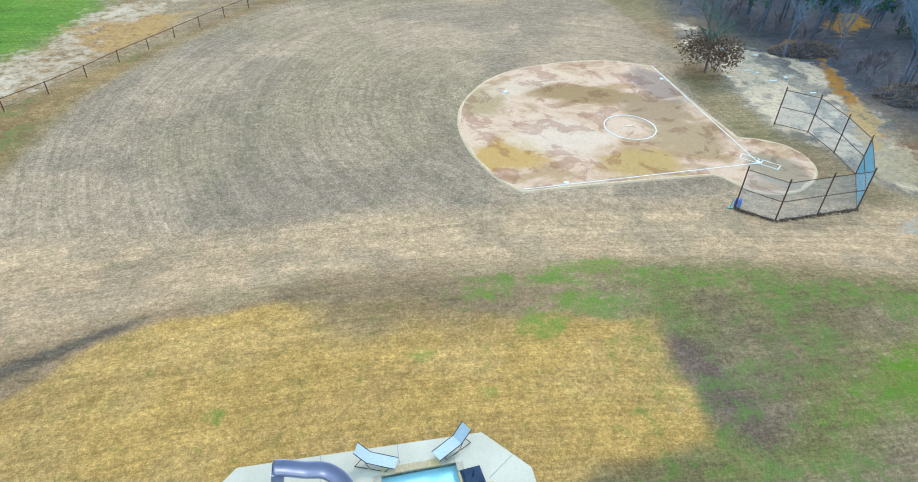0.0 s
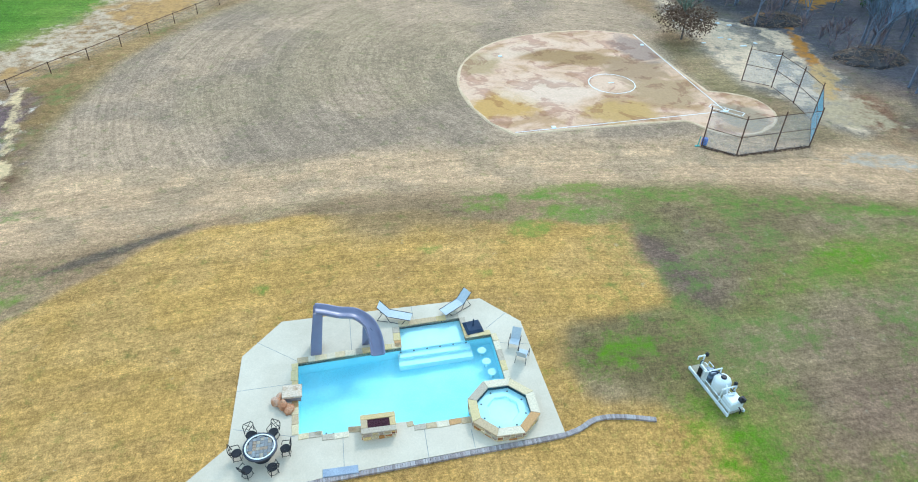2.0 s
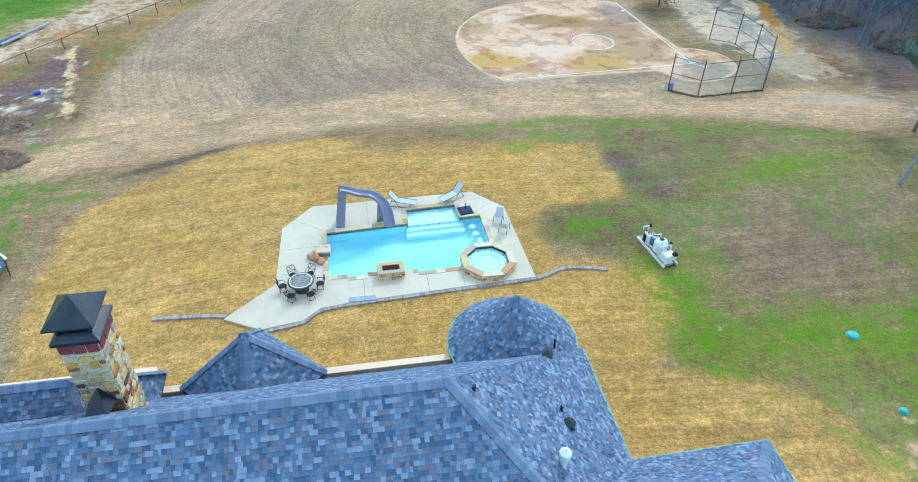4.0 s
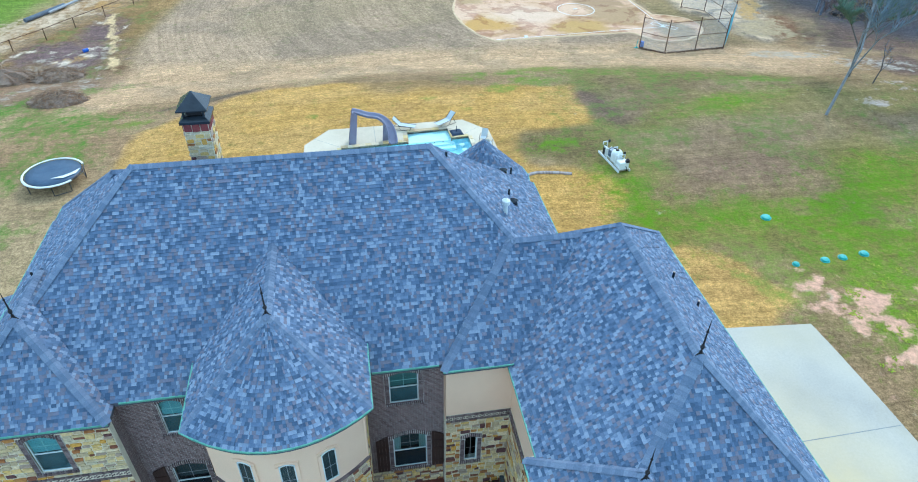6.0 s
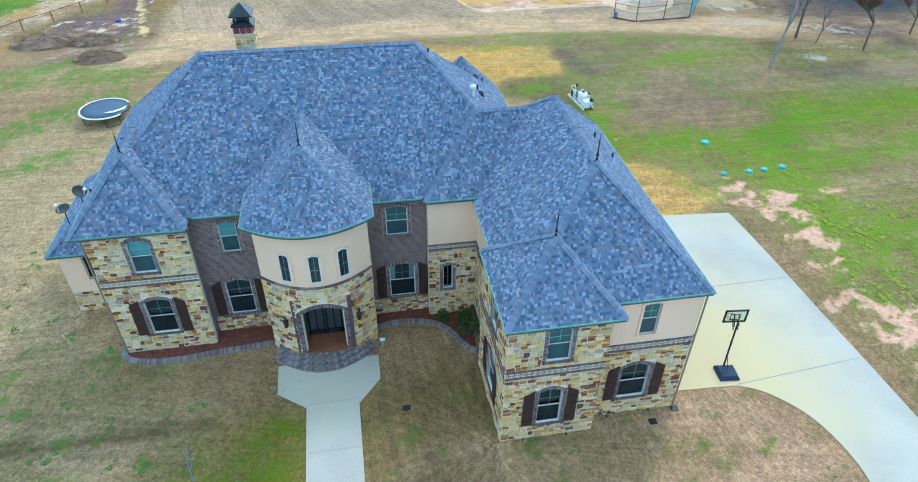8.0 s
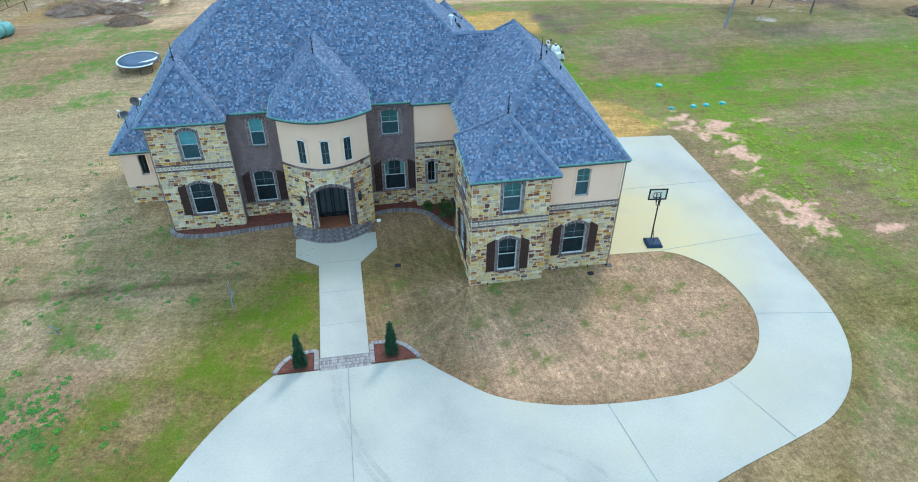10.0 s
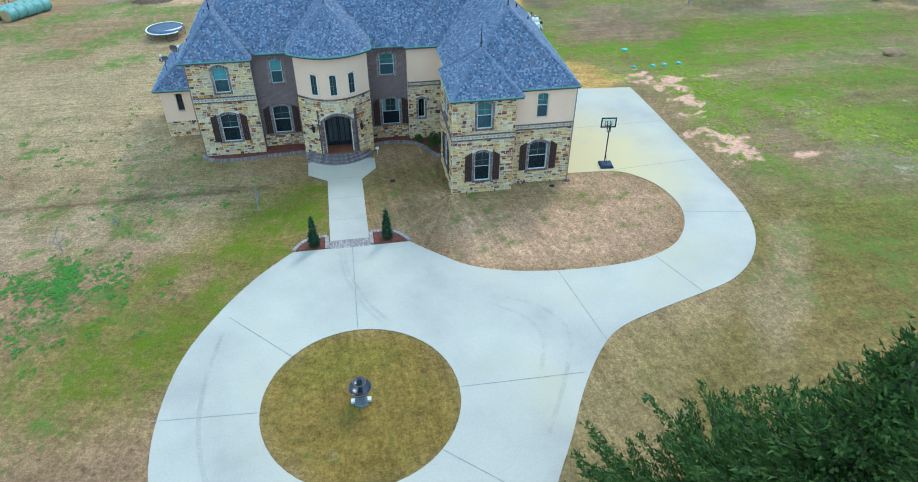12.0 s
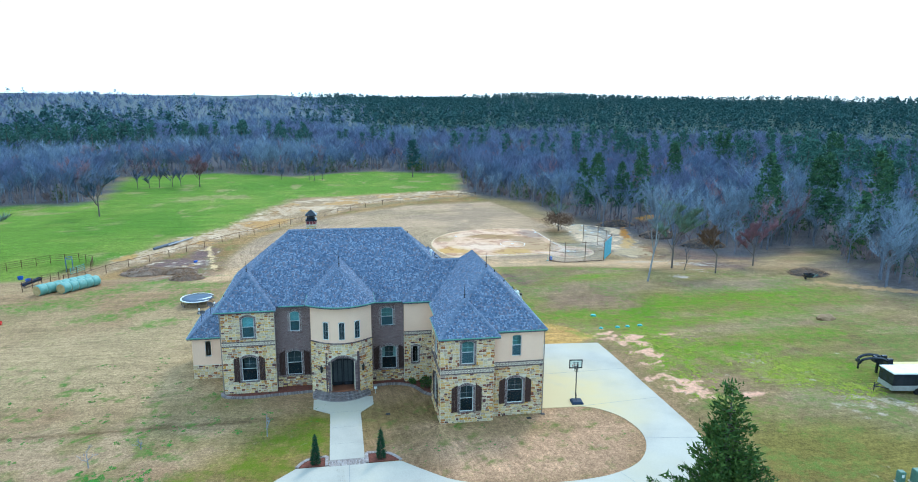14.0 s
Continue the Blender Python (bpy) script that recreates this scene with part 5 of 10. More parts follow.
wall(Face(0.9, 5.297, 180), 0.65, BASE, TOP, [], m_mortar)
# front wing side
fG = Face(0.2, 5.28, -90)
hs = [hole(2.3, 3.3, 5.35, 7.3, 0.18), hole(2.0, 3.3, 1.09, 3.46, 0.2)]
w = wall(fG, 4.92, BASE, TOP, hs, m_mortar)
stones(fG, w, 0, 5.25, BASE, 4.46, [block(h) for h in hs])
stones(fG, w, 0, 5.25, 4.96, TOP - 0.02, [block(h) for h in hs])
band(fG, w, 0, 5.25, 4.47, 4.95)
window(fG, *hs[0], blind=0.5, cloth=m_blind_dim)
window(fG, *hs[1], shutters=True)
# front wing
fH = Face(0.2, 0.05, 0)
hs = [hole(1.77, 2.82, 5.36, 7.36, 0.18), hole(1.66, 2.78, 1.09, 3.46, 0.2)]
w = wall(fH, 4.52, BASE, TOP, hs, m_mortar)
stones(fH, w, 0, 4.52, BASE, 4.46, [block(h) for h in hs], 80)
stones(fH, w, 0, 4.52, 4.96, TOP - 0.02, [block(h) for h in hs], 60)
band(fH, w, 0, 4.52, 4.47, 4.95)
window(fH, *hs[0], blind=0.5, cloth=m_blind_dim)
window(fH, *hs[1], shutters=True)
w = wall(Face(4.72, 0.36, 90), 0.45, BASE, TOP, [], m_mortar)
stones(Face(4.72, 0.05, 90), w, 0, 0.75, BASE, TOP - 0.02, [])
# east wing front
fJ = Face(4.72, 0.82, 0)
hs = [hole(1.40, 2.78, 1.2, 3.52, 0.22)]
w = wall(fJ, 4.5, BASE, 4.65, hs, m_mortar)
stones(fJ, w, 0, 4.5, BASE, 4.56, [block(h) for h in hs], 60)
band(fJ, w, 0, 4.5, 4.57, 5.03)
h5 = hole(1.74, 2.55, 5.5, 7.4, 0.12)
wall(fJ, 4.5, 4.65, TOP, [h5], m_stucco)
window(fJ, *hs[0], shutters=True)
window(fJ, *h5, blind=0.5, surround="trim", cloth=m_blind_dim)
fK = Face(9.22, 0.82, 90)
w = wall(Face(9.22, 1.13, 90), 14.6, BASE, 4.65, [], m_mortar)
stones(fK, w, 0, 15.3, BASE, 4.56, [])
band(fK, w, 0, 15.3, 4.57, 5.03)
wall(Face(9.22, 1.13, 90), 14.6, 4.65, TOP, [], m_stucco)
# sides and rear
for x, y, a, wd in ((9.22, 16.1, 180, 5.1), (4.1, 16.4, 90, 5.2), (4.1, 22.0, 180, 22.7), (-18.6, 21.69, -90, 12.38)):
    wall(Face(x, y, a), wd, BASE, TOP, [], m_stucco)
# low west wing
fM = Face(-22.1, 12.9, 0)
hs = [hole(1.2, 1.75, 2.15, 3.75, 0.08)]
w = wall(fM, 3.6, 1.3, 4.15, hs, m_stucco)
w2 = wall(fM, 3.6, BASE, 1.3, [], m_mortar)
stones(fM, w2, 0, 3.5, BASE, 1.25, [])
window(fM, *hs[0], sash=False, surround="trim")
wall(Face(-22.1, 19.69, -90), 6.48, BASE, 4.15, [], m_stucco)
wall(Face(-18.6, 20.0, 180), 3.5, BASE, 4.15, [], m_stucco)

# bowed entrance bay
N_BOW, BX0, BX1, BY, BF = 14, -10.6, -5.1, 7.98, 6.68
LEDGE, BAY_EAVE = 5.17, 8.75


def bow(t):
    return Vector((BX0 + (BX1 - BX0) * t, BF + (BY - BF) * (2 * t - 1) ** 2, 0))


BOW_PTS = [bow(i / N_BOW) for i in range(N_BOW + 1)]
BOW_CUM = [0.0]
for p, q in zip(BOW_PTS[:-1], BOW_PTS[1:]):
    BOW_CUM.append(BOW_CUM[-1] + (q - p).length)


def bend(u):
    i = min(max(np.searchsorted(BOW_CUM, u) - 1, 0), N_BOW - 1)
    p, q = BOW_PTS[i], BOW_PTS[i + 1]
    return Face(p.x, p.y, math.degrees(math.atan2(q.y - p.y, q.x - p.x))), u - BOW_CUM[i]


def bowed(z0, z1, opening=None, thick=0.32, slices=1):
    """The curved wall as a shell of flat facets, with one arched opening cut through."""
    mb = MB()
    out, inn = [], []
    k = 56
    los = []
    for i in range(k + 1):
        p = bow(i / k)
        t = bow(min(i / k + 0.01, 1)) - bow(max(i / k - 0.01, 0))
        nrm = Vector((t.y, -t.x, 0)).normalized()
        out.append(p)
        inn.append(p - nrm * thick)
    for i in range(k):
        lo = [z0, z0]
        if opening:
            for j, p in enumerate((out[i], out[i + 1])):
                s = (p.x - opening[0]) / opening[1]
                if abs((out[i].x + out[i + 1].x) / 2 - opening[0]) < opening[1]:
                    lo[j] = opening[2] - opening[3] * min(s * s, 1)
        los.append(lo)
    up = lambda p, z: (p.x, p.y, z)
    for i, lo in enumerate(los):
        a, b_, c, d = out[i], out[i + 1], inn[i + 1], inn[i]
        fs = [(0, 1, 5, 4), (2, 3, 7, 6), (4, 5, 6, 7), (3, 2, 1, 0)]
        if i == k - 1 or abs(los[i + 1][0] - lo[1]) > 0.01:
            fs.append((1, 2, 6, 5))
        if i == 0 or abs(los[i - 1][1] - lo[0]) > 0.01:
            fs.append((3, 0, 4, 7))
        mb.add([up(a, lo[0]), up(b_, lo[1]), up(c, lo[1]), up(d, lo[0]), up(a, z1), up(b_, z1), up(c, z1), up(d, z1)], fs)
    bm = bmesh.new()
    me = mb.mesh("wall")
    bm.from_mesh(me)
    bmesh.ops.remove_doubles(bm, verts=bm.verts[:], dist=1e-4)
    bm.to_mesh(me)
    bm.free()
    return me


DOOR_X, DOOR_HALF, DOOR_TOP, DOOR_RISE = -7.8, 1.14, 3.82, 0.55
w = part("wall", bowed(BASE, LEDGE, (DOOR_X, DOOR_HALF, DOOR_TOP, DOOR_RISE)), m_mortar, house, "curved stone wall of the entrance bay")
total = BOW_CUM[-1]
ud = total / 2 + (DOOR_X + 7.9)
stones(None, w, 0, total, BASE, LEDGE - 0.08, [(ud - DOOR_HALF - 0.2, ud + DOOR_HALF + 0.2, -1, DOOR_TOP + 0.22, DOOR_RISE)], 90, bend)
mb = MB()
for i in range(N_BOW):
    fc, _ = bend((BOW_CUM[i] + BOW_CUM[i + 1]) / 2)
    fc.box(mb, 0, BOW_CUM[i + 1] - BOW_CUM[i], LEDGE - 0.08, LEDGE + 0.02, -0.02, 0.09)
part("ledge", mb, m_brick_unit, house, "thin dark ledge between stone and stucco")
w = part("wall", bowed(LEDGE, BAY_EAVE - 0.1), m_stucco, house, "curved stucco upper wall of the entrance bay")
for x in (-9.2, -7.8, -6.44):
    t = (x - BX0) / (BX1 - BX0)
    p, tg = bow(t), bow(t + 0.01) - bow(t - 0.01)
    fc = Face(p.x, p.y, math.degrees(math.atan2(tg.y, tg.x)))
    # no opening here: a dark panel on the wall stands for the unlit room
    mb = MB()
    fc.box(mb, -0.28, 0.28, 5.46, 7.24, 0.0, 0.012)
    window(fc, -0.27, 0.27, 5.5, 7.2, 0.12, sash=False, bars=3, surround="trim", deep=-0.02)
    part("window_niche", mb, m_inner, house, "dark panel standing for the unlit room behind the narrow window")
# side cheeks of the bay
for z0, z1, mm in ((BASE, LEDGE, m_mortar), (LEDGE, BAY_EAVE - 0.1, m_stucco)):
    w = wall(Face(BX0, 10.0, -90), 2.05, z0, z1, [], mm)
    w2 = wall(Face(BX1, 7.93, 90), 2.05, z0, z1, [], mm)
    if mm is m_mortar:
        stones(Face(BX0, 10.0, -90), w, 0, 2.05, z0, z1 - 0.08, [])
        stones(Face(BX1, 7.93, 90), w2, 0, 2.05, z0, z1 - 0.08, [])
# brick edge of the doorway
mb = MB()
for i in range(34):
    t = -1 + 2 * (i + 0.5) / 34
    x = DOOR_X + t * (DOOR_HALF + 0.18)
    p = bow((x - BX0) / (BX1 - BX0))
    z = DOOR_TOP - DOOR_RISE * min(1.25, ((x - DOOR_X) / DOOR_HALF) ** 2)
    mb.box(x - 0.032, x + 0.032, p.y - 0.06, p.y + 0.36, z - 0.03, z + 0.2)
for s in (-1, 1):
    a, c = sorted((DOOR_X + s * (DOOR_HALF - 0.04), DOOR_X + s * (DOOR_HALF + 0.18)))
    p = bow(((a + c) / 2 - BX0) / (BX1 - BX0))
    for j in range(38):
        z = 0.45 + j * 0.08
        if z < DOOR_TOP - DOOR_RISE - 0.1:
            mb.box(a, c, p.y - 0.07, p.y + 0.36, z, z + 0.07)
part("door_surround", mb, m_brick_unit, house, "grey-brown brick arch round the entrance", kind="stuff")
# porch floor and dark double door; a dark panel stands for the unlit hall
mb = MB().box(-9.1, -6.5, 6.86, 8.4, BASE, 0.44)
part("porch_floor", mb, m_floor_wood, house, "dark red tiled porch floor")
mb = MB()
mb.box(-9.3, -6.4, 8.3, 8.4, 0.44, 4.3)
door = part("door", mb, m_inner, house, "dark panel standing for the unlit entrance hall")
for x0 in (-8.75, -7.8):
    mb = MB()
    for a, c, z0, z1 in ((x0, x0 + 0.1, 0.45, 3.0), (x0 + 0.8, x0 + 0.9, 0.45, 3.0), (x0, x0 + 0.9, 0.45, 0.75), (x0, x0 + 0.9, 2.9, 3.0), (x0 + 0.42, x0 + 0.48, 0.75, 2.9)):
        mb.box(a, c, 8.2, 8.28, z0, z1)
    part("door_leaf", mb, m_blackpaint, door, "black iron and glass door leaf")
for s in (-1, 1):
    mb = MB().box(DOOR_X + s * 1.42 - 0.1, DOOR_X + s * 1.42 + 0.1, 6.95, 10.3, 0.44, 4.3)
    part("porch_wall", mb, m_brick_unit, house)
part("porch_ceiling", MB().box(-9.4, -6.3, 6.85, 10.4, 4.3, 4.4), m_stucco, house)
# curved brick steps
for k, z in enumerate((0.40, 0.24, 0.08)):
    half, front = 2.38 + 0.14 * k, 6.42 - 0.27 * k
    pts = [(-7.95 + half * (2 * i / 20 - 1), front + 1.25 * (2 * i / 20 - 1) ** 2) for i in range(21)]
    outl = pts + [(-7.95 + half, 8.0), (-7.95 - half, 8.0)]
    st = part("step", MB().prism(outl, -0.4, z - 0.05), m_brickpave, house, "curved brick step before the door")
    mb = MB()
    for p, q in zip(pts[:-1], pts[1:]):
        a, c = Vector((*p, 0)), Vector((*q, 0))
        for row in range(2):
            for j in range(2):
                m_ = a + (c - a) * (j + 0.5) / 2
                mt = Matrix.Translation((m_.x, m_.y + row * 0.2, 0)) @ Matrix.Rotation(math.atan2(c.y - a.y, c.x - a.x), 4, "Z")
                mb.cbox(-(c - a).length / 4 + 0.004, (c - a).length / 4 - 0.004, 0.0, 0.19, z - 0.14, z + random.uniform(-0.006, 0.006), 0.012, mt)
    part("brick_course", mb, m_brickpave, st, kind="stuff")
# wall lanterns
for x in (-9.72, -5.95):
    p = bow((x - BX0) / (BX1 - BX0))
    lan = part("lantern", MB().lathe([(0.02, 0.55), (0.16, 0.42), (0.13, 0.38), (0.10, 0.0), (0.03, -0.06)], p.x, p.y - 0.24, 2.35, 6).tube((p.x, p.y, 2.85), (p.x, p.y - 0.24, 3.0), 0.02).tube((p.x, p.y - 0.24, 3.0), (p.x, p.y - 0.24, 2.88), 0.02), m_iron, house, "black iron wall lantern")
    part("bracket", MB().box(p.x - 0.06, p.x + 0.06, p.y - 0.05, p.y + 0.02, 2.5, 2.95), m_iron, lan)

# floors inside
part("inner_floor", MB().box(-18.3, 4.0, 10.5, 21.7, 4.3, 4.4).box(0.8, 9.0, 1.2, 16.0, 4.3, 4.4).box(-18.3, 4.0, 10.5, 21.7, 0.2, 0.3).box(0.5, 9.0, 1.2, 16.0, 0.2, 0.3).box(-18.3, -14.2, 9.3, 10.6, 4.3, 4.4).box(-18.3, -14.2, 9.3, 10.6, 0.2, 0.3).box(0.5, 4.5, 0.4, 1.3, 4.3, 4.4).box(0.5, 4.5, 0.4, 1.3, 0.2, 0.3), m_inner, house)

# ---- roofs ----
random.seed(8)
EXPO = 0.128
roof_tabs = {}


def tab(mb, o, U, V, N, a0, b0, a1, b1, v0, v1, lift):
    vs = [o + U * a0 + V * v0 + N * (0.004 + lift), o + U * b0 + V * v0 + N * (0.004 + lift), o + U * b1 + V * v1 + N * 0.006, o + U * a1 + V * v1 + N * 0.006]
    vs += [o + U * a0 + V * v0 - N * 0.01, o + U * b0 + V * v0 - N * 0.01, o + U * b1 + V * v1 - N * 0.01, o + U * a1 + V * v1 - N * 0.01]
    mb.add(vs, [(0, 1, 2, 3), (4, 5, 1, 0), (5, 6, 2, 1)])


def span(poly, v):
    us = []
    for (a, b_), (c, d) in zip(poly, poly[1:] + poly[:1]):
        if (b_ - v) * (d - v) <= 0 and b_ != d:
            us.append(a + (c - a) * (v - b_) / (d - b_))
    return (min(us), max(us)) if len(us) > 1 else None


def shingles(mb, pts, singles=None, roof=None):
    """Courses of tabs over a flat roof face whose first two corners are the eave."""
    pts = [Vector(p) for p in pts]
    o, U = pts[0], (pts[1] - pts[0]).normalized()
    N = (pts[1] - pts[0]).cross(pts[2] - pts[0]).normalized()
    if N.z < 0:
        N = -N
    V = N.cross(U)
    if V.z < 0:
        V = -V
    poly = [((p - o).dot(U), (p - o).dot(V)) for p in pts]
    top = max(v for _, v in poly)
    k, count = 0, 0
    while k * EXPO < top - 0.03:
        v0, v1 = k * EXPO, min((k + 1) * EXPO + 0.012, top)
        s0, s1 = span(poly, v0 + 1e-4), span(poly, v1 - 1e-4)
        if s0 and s1:
            u = s0[0] - random.uniform(0, 0.3)
            while u < s0[1]:
                w_ = random.choice((0.08, 0.10, 0.12, 0.14, 0.17))
                a0, b0 = max(u, s0[0]), min(u + w_, s0[1])
                a1, b1 = min(max(u, s1[0]), s1[1]), max(min(u + w_, s1[1]), s1[0])
                if b0 - a0 > 0.02 or b1 - a1 > 0.02:
                    lift = random.choice((0.010, 0.034, 0.034, 0.020))
                    c = o + U * (a0 + b0) / 2 + V * v0
                    if singles and count < singles[4] and singles[0] < c.x < singles[1] and singles[2] < c.z < singles[3] and b0 - a0 > 0.07 and abs((b0 - a0) - (b1 - a1)) < 1e-6:
                        one = MB()
                        tab(one, Vector((0, 0, 0)), U, V, N, 0, b0 - a0, 0, b0 - a0, 0, v1 - v0, lift)
                        key = (round(b0 - a0, 2), round(lift, 3))
                        if key not in roof_tabs:
                            roof_tabs[key] = one.mesh("shingle")
                            roof_tabs[key].materials.append(m_shingle_one)
                        ob = new("shingle", roof_tabs[key])
                        ob.parent = roof
                        ob.location = o + U * a0 + V * v0
                        count += 1
                    else:
                        tab(mb, o, U, V, N, a0, b0, a1, b1, v0, v1, lift)
                u += w_
        k += 1


def caps(mb, p, q, w=0.17, step=0.15):
    """Overlapping cap pieces folded over a ridge or hip."""
    p, q = Vector(p), Vector(q)
    d = (q - p).normalized()
    s = d.cross(Vector((0, 0, 1))).normalized()
    n = max(1, int((q - p).length / step))
    up = s.cross(d)
    for i in range(n):
        a, c = p + (q - p) * i / n, p + (q - p) * (i + 1.25) / n
        drop = 0.75 * w if abs(d.z) < 0.1 else 0.42 * w
        vs = []
        for e, h in ((a, 0.045), (c, 0.03)):
            vs += [e + s * w - up * (drop - h), e + up * h, e - s * w - up * (drop - h)]
        vs += [v - up * 0.02 for v in vs[:3]]
        mb.add(vs, [(0, 1, 4, 3), (1, 2, 5, 4), (0, 6, 7, 1), (1, 7, 8, 2)])


def gutter_run(pts):
    """One gutter along an eave, mitred at its corners."""
    pts = [Vector(p) for p in pts]
    loop = (pts[0] - pts[-1]).length < 1e-4
    if loop:
        pts = pts[:-1]
    n, prof, vs = len(pts), [(0.0, 0.02), (0.055, 0.02), (0.06, -0.04), (0.03, -0.08), (0.0, -0.08)], []
    for i, p in enumerate(pts):
        d0 = (p - pts[i - 1]).normalized() if i or loop else (pts[1] - p).normalized()
        d1 = (pts[(i + 1) % n] - p).normalized() if i < n - 1 or loop else d0
        s0, s1 = d0.cross(Vector((0, 0, 1))), d1.cross(Vector((0, 0, 1)))
        s = (s0 + s1) / max(0.4, 1 + s0.dot(s1))
        vs += [p + s * a + Vector((0, 0, h)) for a, h in prof]
    k, fs = len(prof), []
    for i in range(n if loop else n - 1):
        j = (i + 1) % n
        fs += [(i * k + a, i * k + (a + 1) % k, j * k + (a + 1) % k, j * k + a) for a in range(k)]
    if not loop:
        fs += [tuple(range(k)), tuple(range(n * k - 1, n * k - k - 1, -1))]
    return MB().add(vs, fs)


def roof(faces, eaves, ridges, bottom, label, singles=None, floor_drop=0.18):
    """faces: each flat side with its eave first; bottom: the eave outline."""
    mb = MB()
    for f in faces:
        mb.quad(*f)
    n = len(bottom)
    lo = [(x, y, z - floor_drop) for x, y, z in bottom]
    mb.add(list(bottom) + lo, [(i, (i + 1) % n, n + (i + 1) % n, n + i) for i in range(n)] + [tuple(range(2 * n - 1, n - 1, -1))])
    ob = part("roof", mb, m_underlay, house, label)
    tabs = MB()
    for i, f in enumerate(faces):
        shingles(tabs, f, singles if i == 0 else None, ob)
    part("shingles", tabs, m_shingle, ob, "laminated blue-grey asphalt shingles", kind="stuff")
    cp = MB()
    for p, q in ridges:
        caps(cp, p, q)
    if cp.v:
        part("ridge_cap", cp, m_cap, ob, kind="stuff")
    runs = []
    for p, q in eaves:
        if runs and (Vector(runs[-1][-1]) - Vector(p)).length < 1e-4:
            runs[-1].append(q)
        else:
            runs.append([p, q])
    for run in runs:
        part("gutter", gutter_run(run), m_gutter, ob, "weathered green gutter")
    return ob


def hip(x0, x1, y0, y1, z, r0, r1, label, eaves="fblr", singles=None, no_caps=()):
    """A hipped roof over a rectangle; r0, r1: ends of its ridge (west, east or front, back)."""
    A, B, C, D = (x0, y0, z), (x1, y0, z), (x1, y1, z), (x0, y1, z)
    if abs(r1[0] - r0[0]) >= abs(r1[1] - r0[1]):
        fs = [(A, B, r1, r0), (B, C, r1), (C, D, r0, r1), (D, A, r0)]
        rg = [(A, r0), (B, r1), (C, r1), (D, r0), (r0, r1)]
    else:
        fs = [(A, B, r0), (B, C, r1, r0), (C, D, r1), (D, A, r0, r1)]
        rg = [(A, r0), (B, r0), (C, r1), (D, r1), (r0, r1)]
    ev = [(p, q) for k, p, q in (("l", D, A), ("f", A, B), ("r", B, C), ("b", C, D)) if k in eaves]
    return roof(fs, ev, [e for i, e in enumerate(rg) if i not in no_caps], [A, B, C, D], label, singles)


MAIN_L, MAIN_R = (-12.72, 15.5, 13.96), (-1.69, 15.5, 13.96)
A, B, C, D = (-19.0, 9.5, EAVE), (4.5, 9.5, EAVE), (4.5, 21.2, EAVE), (-19.0, 21.2, EAVE)
roof([(A, B, MAIN_R, MAIN_L), (B, C, MAIN_R), (C, D, MAIN_L, MAIN_R), (D, A, MAIN_L)], [((-13.5, 9.5, EAVE), (-11.2, 9.5, EAVE)), ((-4.7, 9.5, EAVE), (-2.2, 9.5, EAVE)), ((4.5, 16.1, EAVE), C), (D, (-19.0, 9.3, EAVE))], [(A, MAIN_L), (B, MAIN_R), (MAIN_L, MAIN_R)], [A, B, C, D], "steep main hipped roof", singles=(-8.5, -2.5, 12.2, 13.7, 280))
hip(0.42, 9.47, 0.62, 16.35, EAVE - 0.18, (4.98, 4.95, 12.25), (4.98, 11.6, 12.25), "hipped roof of the east wing", eaves="frbl")
hip(-2.1, 7.0, 9.12, 16.1, EAVE, (1.05, 12.5, 11.27), (5.5, 12.5, 11.27), "low link roof between house and east wing", eaves="f")
hip(0.02, 5.2, -0.22, 5.25, EAVE - 0.3, (2.6, 2.42, 10.32), (2.6, 2.62, 10.32), "hipped roof of the projecting front wing", eaves="fl")
hip(-19.08, -13.72, 8.72, 15.5, EAVE - 0.12, (-16.38, 11.15, 10.92), (-16.38, 13.7, 10.92), "hipped roof of the west wing", eaves="fl")
hip(-18.95, -10.9, 15.3, 22.5, EAVE - 0.03, (-14.75, 18.9, 11.85), (-12.0, 18.9, 11.85), "rear hipped roof beside the chimney", eaves="bl")
PC, PR, PZ = (-7.7, 21.6), 2.55, EAVE - 0.02
pyr = [(PC[0] + PR * c, PC[1] + PR * d, PZ) for c, d in ((0, -1), (1, 0), (0, 1), (-1, 0))]
roof([(p, q, (*PC, 10.3)) for p, q in zip(pyr, pyr[1:] + pyr[:1])], [(pyr[1], pyr[2]), (pyr[2], pyr[3])], [(p, (*PC, 10.3)) for p in pyr], pyr, "pointed roof over the angled rear bay")
# low west wing roof, leaning on the side wall
A, B, C, D = (-22.45, 12.5, 4.2), (-18.62, 12.5, 4.2), (-18.62, 20.4, 4.2), (-22.45, 20.4, 4.2)
T0, T1 = (-18.62, 15.6, 7.3), (-18.62, 17.3, 7.3)
roof([(A, B, T0), (C, D, T1), (D, A, T0, T1)], [(A, B), (D, A)], [(A, T0), (D, T1)], [A, B, C, D], "low hipped roof against the side wall")
